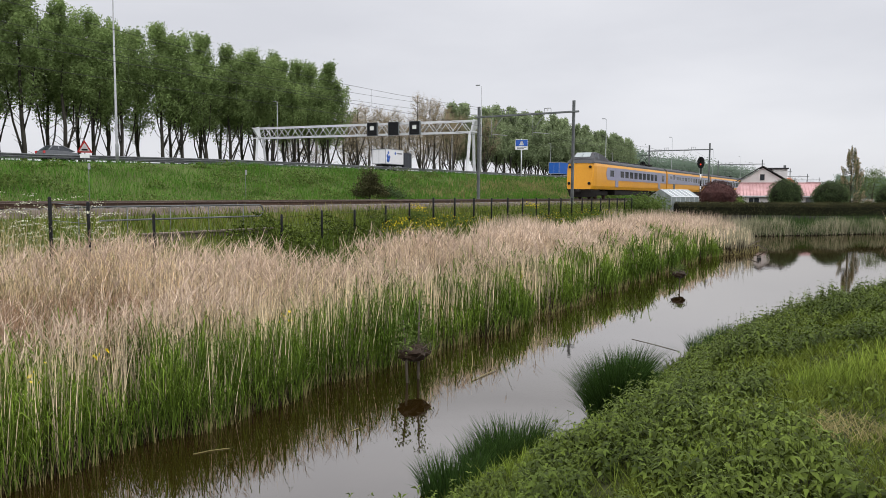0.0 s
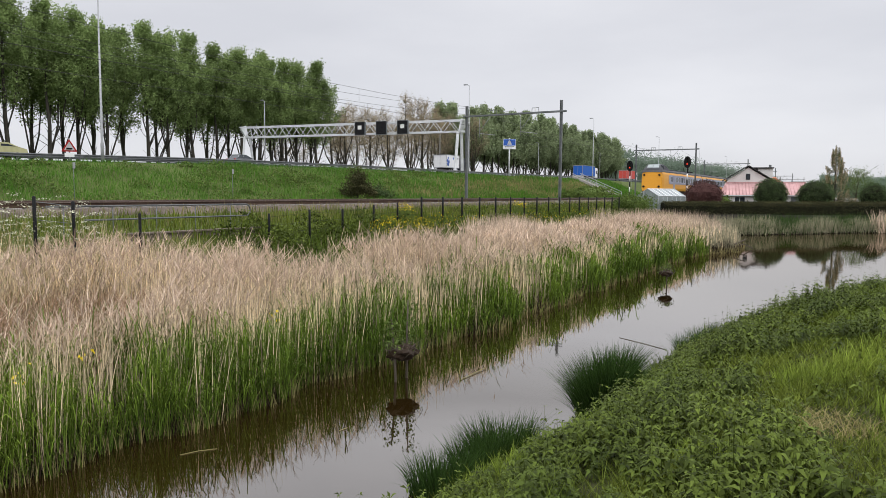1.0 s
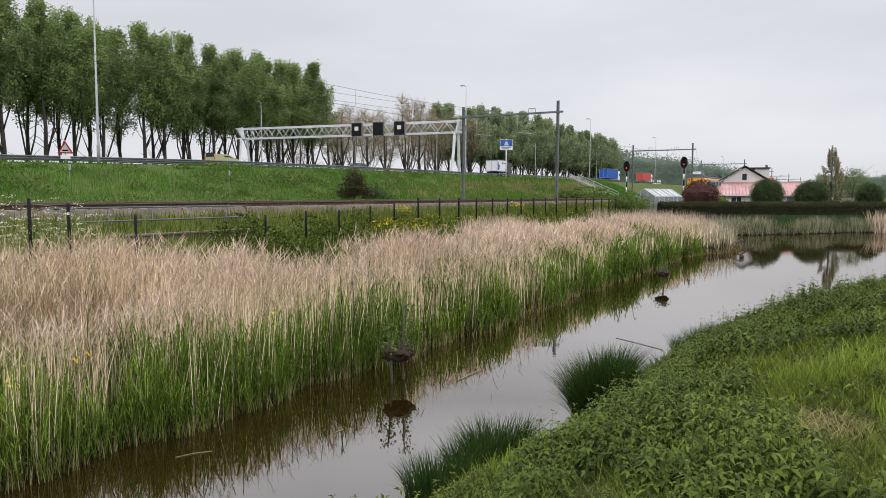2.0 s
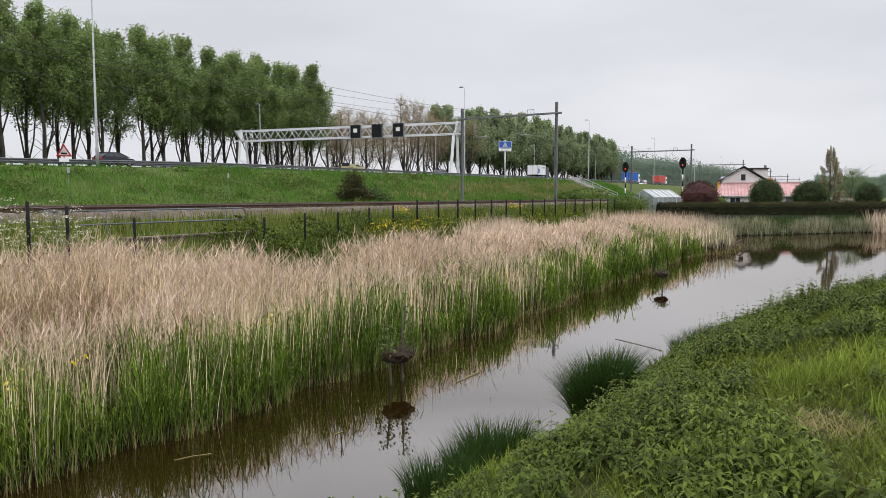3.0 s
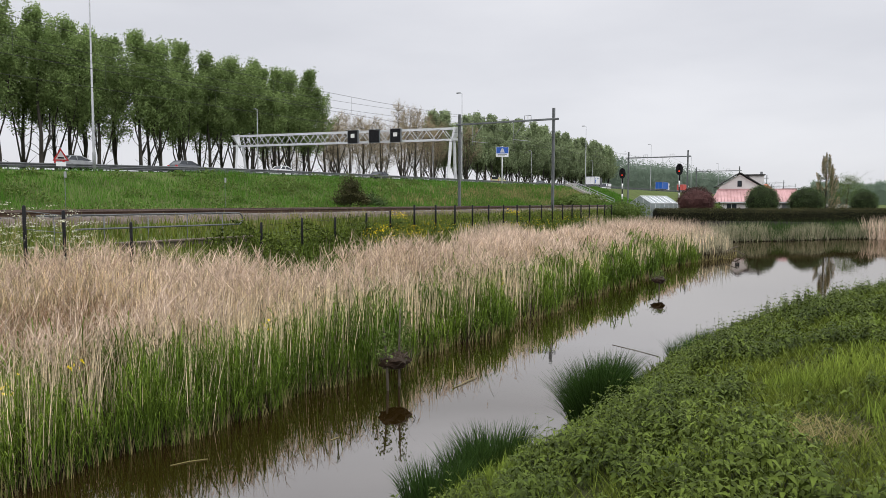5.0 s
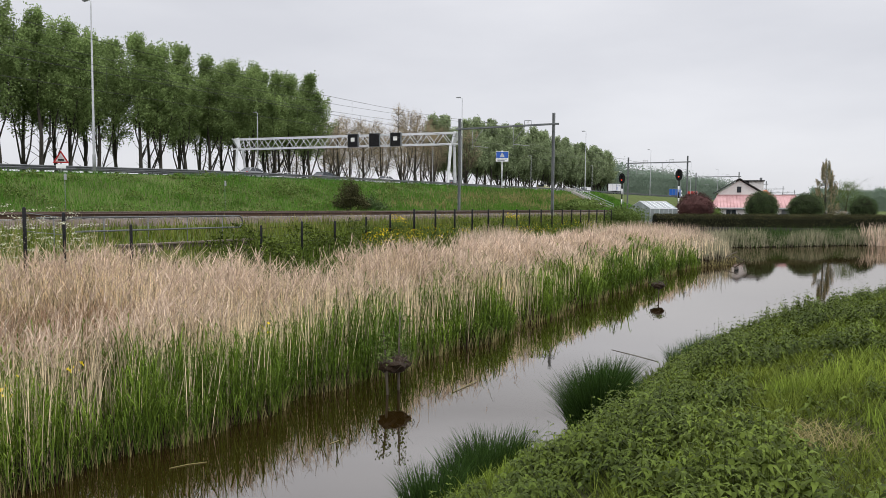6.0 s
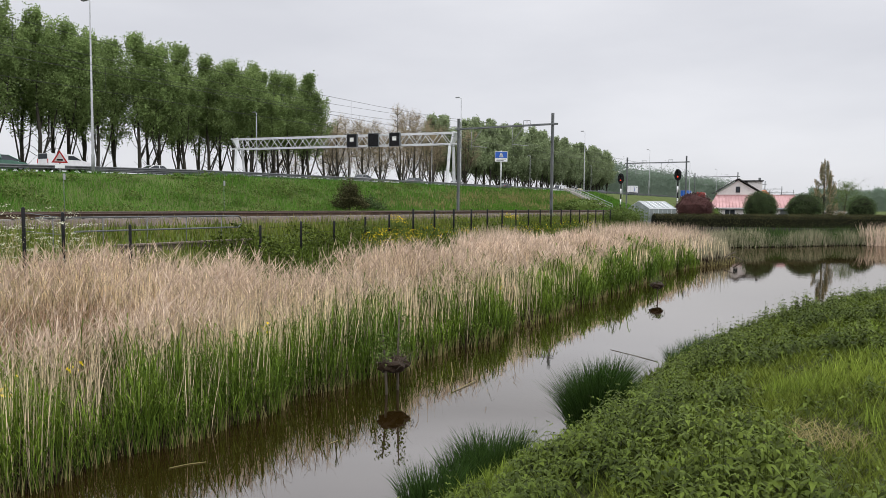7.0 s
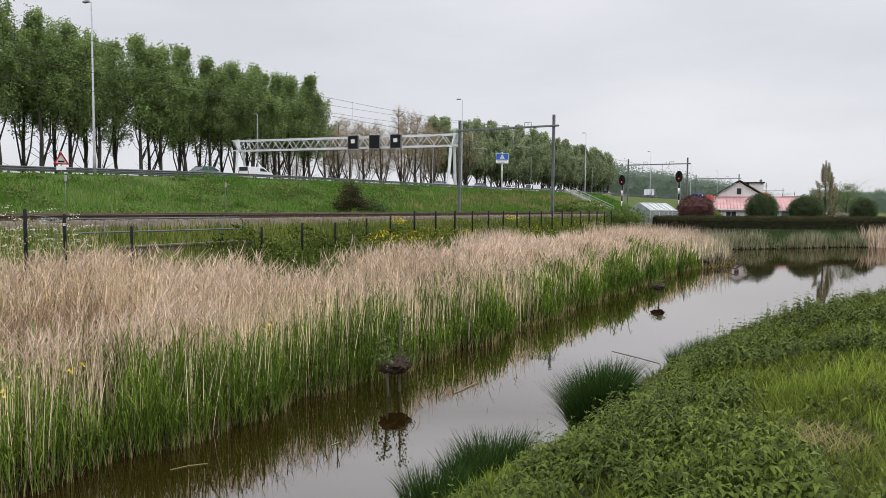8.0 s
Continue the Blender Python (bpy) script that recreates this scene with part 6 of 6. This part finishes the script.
    cab = [(0.55, 3.42, 1.22), (0.95, 3.95, 1.12), (1.6, 4.45, 0.86), (3.0, 4.55, 0.82), (4.6, 4.35, 0.85), (6.4, 3.86, 0.95)]
    rows = []
    for x, z, y in cab:
        rows.append([bm.verts.new(q) for q in ((x, -y - 0.25, min(3.6, z)), (x, -y, z - 0.05), (x, -y * 0.6, z), (x, y * 0.6, z), (x, y, z - 0.05), (x, y + 0.25, min(3.6, z)))])
    for p, q in zip(rows, rows[1:]):
        for k in range(5):
            bm.faces.new((p[k], q[k], q[k + 1], p[k + 1]))
    bm.faces.new(rows[0][::-1])
    bm.faces.new(rows[-1])
    bmesh.ops.recalc_face_normals(bm, faces=bm.faces)
    hump = part("raised_cab", bm, M["train_roof"], train, "dark grey raised driver's cab")
    for y0, y1 in ((-0.78, -0.02), (0.02, 0.78)):
        slab("windscreen", [(1.0, y0, 4.0), (1.0, y1, 4.0), (1.56, y1 * 0.95, 4.44), (1.56, y0 * 0.95, 4.44)], 0.03, M["green_glass"], hump, "sloping cab windscreen")
    for s in (-1, 1):
        for x0, x1 in ((1.75, 2.4), (2.5, 3.1)):
            slab("side_window", [(x0, s * 1.02, 3.85), (x1, s * 1.0, 3.9), (x1, s * 0.87, 4.42), (x0, s * 0.9, 4.36)], 0.02, M["glass"], hump)
        bar("tail_lamp", [(0.30, s * 1.0, 1.5), (0.24, s * 1.0, 1.5)], 0.14, M["black"], train, sides=14)
        bar("upper_lamp", [(0.55, s * 1.0, 3.05), (0.42, s * 1.0, 3.05)], 0.13, M["black"], train, sides=14)
    bm = bmesh.new()
    sk = [(0.55, 0.2, 1.0), (0.35, 0.95, 1.2), (2.6, 0.95, 1.28), (2.0, 0.25, 1.15)]
    a = [bm.verts.new((x, -y, z)) for x, z, y in sk]
    b = [bm.verts.new((x, y, z)) for x, z, y in sk]
    for k in range(4):
        bm.faces.new((a[k], a[(k + 1) % 4], b[(k + 1) % 4], b[k]))
    bm.faces.new(a[::-1])
    bm.faces.new(b)
    bmesh.ops.recalc_face_normals(bm, faces=bm.faces)
    part("front_skirt", bm, M["train_under"], train, "black front skirt")
    bar("coupler", [(0.5, 0, 0.75), (-0.15, 0, 0.75)], [0.18, 0.22], M["train_under"], train)
    # pantographs on the second coach's near end and the third
    for px in (21.5, 76.0):
        p = block("pantograph", px - 1.2, px + 1.2, -0.75, 0.75, 3.88, 4.05, M["train_under"], train, "black roof pantograph", bevel=0.02)
        for y in (-0.45, 0.45):
            bar("lower_arm", [(px + 0.9, y, 4.05), (px - 0.5, y * 0.8, 4.5)], 0.035, M["black"], p, sides=6)
            bar("upper_arm", [(px - 0.5, y * 0.8, 4.5), (px + 0.6, y * 0.6, 5.16)], 0.03, M["black"], p, sides=6)
        bar("head", [(px + 0.6, -0.85, 5.1), (px + 0.6, -0.55, 5.19), (px + 0.6, 0.55, 5.19), (px + 0.6, 0.85, 5.1)], 0.03, M["black"], p, sides=6)
    return train


train = make_train()


# ---- road vehicles ----
def wheels(thing, spots, r):
    for x, y in spots:
        wh = bar("wheel", [(x, y - 0.1, r), (x, y + 0.1, r)], r, M["tyre"], thing, sides=18)
        bar("rim", [(x, y - 0.11, r), (x, y + 0.11, r)], r * 0.58, M["galv"], wh, sides=12)


def make_car(label, paint, shape):
    """A car from a side outline of lower body and glasshouse; it faces +x."""
    t = empty("car", Matrix(), label, "car", "motorway traffic")
    L, H, glass0, glass1, tail = shape
    bm = bmesh.new()
    low = [(-L / 2, 0.35), (-L / 2 - 0.03, 0.7), (-L / 2 + 0.08, 0.95), (glass0, 1.0), (glass1, 0.98), (L / 2 - 0.25, 0.82), (L / 2, 0.62), (L / 2, 0.32), (L / 2 - 0.4, 0.22), (-L / 2 + 0.4, 0.22)]
    rings = [[bm.verts.new((x, y, z)) for x, z in low] for y in (-0.88, 0.88)]
    n = len(low)
    for k in range(n):
        bm.faces.new((rings[0][k], rings[0][(k + 1) % n], rings[1][(k + 1) % n], rings[1][k]))
    bm.faces.new(rings[0][::-1])
    bm.faces.new(rings[1])
    bmesh.ops.recalc_face_normals(bm, faces=bm.faces)
    bmesh.ops.bevel(bm, geom=[e for e in bm.edges if abs(e.verts[0].co.y - e.verts[1].co.y) < 0.01], offset=0.06, segments=2, affect="EDGES")
    body = part("body", bm, paint, t, "painted car body")
    bm = bmesh.new()
    base = [(glass0 - tail, 0.98, 0.8), (glass1 + 0.75, 0.96, 0.8)]
    top = [(glass0 + 0.25, H, 0.62), (glass1 - 0.25, H, 0.62)]
    a = [bm.verts.new(c) for x, z, y in base for c in ((x, -y, z), (x, y, z))]
    b = [bm.verts.new(c) for x, z, y in top for c in ((x, -y, z), (x, y, z))]
    for q in ((0, 2, 2, 0), (1, 3, 3, 1), (0, 1, 1, 0), (2, 3, 3, 2)):
        bm.faces.new((a[q[0]], a[q[1]], b[q[2]], b[q[3]]))
    bm.faces.new((b[0], b[1], b[3], b[2]))
    bmesh.ops.recalc_face_normals(bm, faces=bm.faces)
    part("glasshouse", bm, M["glass"], t, "dark glazed upper body")
    block("roof", glass0 + 0.2, glass1 - 0.2, -0.66, 0.66, H - 0.02, H + 0.05, paint, t, bevel=0.03)
    mid = (glass0 + glass1) / 2
    for s in (-1, 1):
        bar("pillar", [(mid, s * 0.82, 0.97), (mid, s * 0.65, H)], 0.045, paint, t, sides=6)
        bar("pillar", [(glass1 + 0.72, s * 0.81, 0.97), (glass1 - 0.25, s * 0.64, H)], 0.045, paint, t, sides=6)
        bar("pillar", [(glass0 - tail, s * 0.81, 0.97), (glass0 + 0.25, s * 0.64, H)], 0.06, paint, t, sides=6)
        block("headlight", L / 2 - 0.12, L / 2 + 0.01, s * 0.65 - 0.17, s * 0.65 + 0.17, 0.6, 0.74, M["lamp_glass"], t)
        block("tail_light", -L / 2 - 0.04, -L / 2 + 0.05, s * 0.7 - 0.13, s * 0.7 + 0.13, 0.7, 0.92, M["sign_red"], t)
    wheels(t, [(L / 2 - 0.85, -0.82), (L / 2 - 0.85, 0.82), (-L / 2 + 0.8, -0.82), (-L / 2 + 0.8, 0.82)], 0.32)
    return t


HATCH, ESTATE = (3.5, 1.42, -1.15, 0.45, 0.25), (4.0, 1.42, -1.5, 0.5, 0.25)


def make_van(label, paint, L=4.4, H=1.75):
    t = empty("van", Matrix(), label, "van", "motorway traffic")
    o = [(-L / 2, 0.35), (-L / 2, H - 0.08), (-L / 2 + 0.12, H), (L / 2 - 1.75, H), (L / 2 - 0.85, 1.2), (L / 2 - 0.08, 1.0), (L / 2, 0.7), (L / 2, 0.32)]
    bm = bmesh.new()
    r = [[bm.verts.new((x, y, z)) for x, z in o] for y in (-0.95, 0.95)]
    n = len(o)
    for k in range(n):
        bm.faces.new((r[0][k], r[0][(k + 1) % n], r[1][(k + 1) % n], r[1][k]))
    bm.faces.new(r[0][::-1])
    bm.faces.new(r[1])
    bmesh.ops.recalc_face_normals(bm, faces=bm.faces)
    part("body", bm, paint, t, "van body")
    slab("windscreen", [(L / 2 - 0.88, -0.8, 1.24), (L / 2 - 0.88, 0.8, 1.24), (L / 2 - 1.7, 0.75, H - 0.06), (L / 2 - 1.7, -0.75, H - 0.06)], -0.015, M["glass"], t)
    for s in (-1, 1):
        slab("side_window", [(L / 2 - 2.4, s * 0.957, 1.2), (L / 2 - 1.05, s * 0.957, 1.2), (L / 2 - 1.8, s * 0.957, H - 0.15), (L / 2 - 2.4, s * 0.957, H - 0.15)], 0.006, M["glass"], t)
        block("tail_light", -L / 2 - 0.02, -L / 2 + 0.02, s * 0.85 - 0.06, s * 0.85 + 0.06, 0.8, 1.2, M["sign_red"], t)
    block("rear_window", -L / 2 - 0.015, -L / 2 + 0.01, -0.75, 0.75, 1.2, 1.72, M["glass"], t)
    wheels(t, [(L / 2 - 0.95, -0.88), (L / 2 - 0.95, 0.88), (-L / 2 + 1.0, -0.88), (-L / 2 + 1.0, 0.88)], 0.34)
    return t


def make_truck(label, box_mat, L, cab_mat, H=3.6, logo=None):
    t = empty("truck", Matrix(), label, "truck", "motorway traffic")
    body = block("cargo_box", -L / 2, L / 2 - 2.3, -1.25, 1.25, 1.05, H, box_mat, t, "truck cargo box", bevel=0.03)
    for z in (1.05, H - 0.06):
        for s in (-1, 1):
            block("edge_rail", -L / 2 - 0.02, L / 2 - 2.28, s * 1.26 - 0.02, s * 1.26 + 0.02, z, z + 0.08, M["galv"], body)
    fr = bmesh.new()
    for e in (-1.24, 1.16):
        box(fr, -L / 2 - 0.05, -L / 2 - 0.005, e, e + 0.08, 1.05, H)
    for z in (1.05, H - 0.1):
        box(fr, -L / 2 - 0.05, -L / 2 - 0.005, -1.16, 1.16, z, z + 0.1)
    box(fr, -L / 2 - 0.04, -L / 2 - 0.005, -0.02, 0.02, 1.15, H - 0.1)
    part("rear_frame", fr, M["galv"], body, "grey rear door frame")
    block("chassis", -L / 2, L / 2 - 0.3, -0.5, 0.5, 0.7, 1.05, M["train_under"], t)
    cab = block("cab", L / 2 - 2.15, L / 2, -1.2, 1.2, 0.55, H - 0.35, cab_mat, t, "truck cab", bevel=0.12)
    block("windscreen", L / 2 - 0.02, L / 2 + 0.012, -1.0, 1.0, 1.7, H - 0.75, M["glass"], cab)
    for s in (-1, 1):
        y = s * 1.205
        block("side_window", L / 2 - 1.3, L / 2 - 0.35, min(y, y - s * 0.02), max(y, y - s * 0.02), 1.75, 2.5, M["glass"], cab)
        block("side_guard", -L / 2 + 1.8, L / 2 - 2.6, s * 1.1 - 0.03, s * 1.1 + 0.03, 0.5, 0.85, M["galv"], t)
    if logo:
        for k, (dx, dz, r) in enumerate(((0.5, 0.45, 0.36), (0.35, 1.0, 0.26), (0.8, 0.85, 0.24), (0.55, 1.45, 0.2))):
            for s in (-1, 1):
                bar("blue_drop", [(-L / 2 + dx, s * 1.262, 1.2 + dz), (-L / 2 + dx, s * 1.258, 1.2 + dz)], r, M["sign_blue"], body, sides=12)
                
        for s in (-1, 1):
            y = s * 1.26
            block("logo_bar", -L / 2 + 2.6, -L / 2 + 3.9, min(y, y - s * 0.005), max(y, y - s * 0.005), 2.55, 2.72, M["dark_steel"], body)
            bar("logo_disc", [(-L / 2 + 2.25, s * 1.262, 2.63), (-L / 2 + 2.25, s * 1.258, 2.63)], 0.2, M["sign_blue"], body, sides=12)
    wheels(t, [(x, s * 1.05) for x in (-L / 2 + 1.1, -L / 2 + 2.3, L / 2 - 1.4) for s in (-1, 1)], 0.48)
    return t


# each vehicle: maker, lane, place at a time, speed
TRAFFIC = [
    (make_car("grey hatchback driving on the motorway", M["car_grey"], HATCH), 68.4, 39.2, 0.0, 25.4),
    (make_van("pale yellow van driving on the motorway", M["car_orange"], 3.8, 1.55), 68.4, 35.4, 1.0, 26.6),
    (make_car("dark estate car driving on the motorway", M["car_dark"], ESTATE), 68.4, 47.4, 3.0, 24.7),
    (make_car("white hatchback driving on the motorway", M["car_white"], HATCH), 68.4, 36.2, 3.5, 24.9),
    (make_car("dark grey estate car on the motorway", M["car_grey"], ESTATE), 68.4, 44.5, 4.5, 25.4),
    (make_car("silver hatchback driving on the motorway", M["galv"], HATCH), 68.4, 63.0, 5.8, 24.4),
    (make_van("white delivery van driving on the motorway", M["car_white"]), 68.4, 42.4, 7.0, 26.0),
    (make_car("green estate car driving on the motorway", M["car_green"], ESTATE), 68.4, 36.4, 7.0, 23.9),
    (make_truck("white box truck with blue drops on its side", M["car_white"], 6.6, M["car_dark"], 3.2, True), 61.0, 84.5, 0.0, 20.2),
    (make_truck("articulated truck with a blue tarpaulin trailer", M["truck_blue"], 11.5, M["car_white"], 3.6), 61.0, 150.3, 0.0, 22.7),
    (make_truck("truck with a red container box", M["truck_red"], 11.0, M["car_white"], 3.5), 61.0, 188.4, 0.0, 22.1),
    (make_van("white long van coming the other way", M["car_white"], 6.6, 2.5), 76.0, 200.0, 7.0, -22.0),
    (make_car("white car coming the other way", M["car_white"], ESTATE), 76.0, 116.0, 4.5, -23.0),
    (make_car("silver car coming the other way", M["galv"], HATCH), 79.5, 150.0, 6.0, -24.0),
]


def lane_pose(x, y, speed):
    return pose(x, y, float(crest(x)) + camber(y), 0, 0, 0 if speed > 0 else 180)


def motions():
    walk(train, [(t, pose(63.7 + 31.0 * t, TRACKS[0], RAIL_Z)) for t in (0, 2, 4, 6, 8)])
    for vehicle, lane, x, t0, speed in TRAFFIC:
        walk(vehicle, [(t, lane_pose(x + speed * (t - t0), lane, speed)) for t in (0, 1, 2, 3, 4, 5, 6, 7, 8)])


motions()
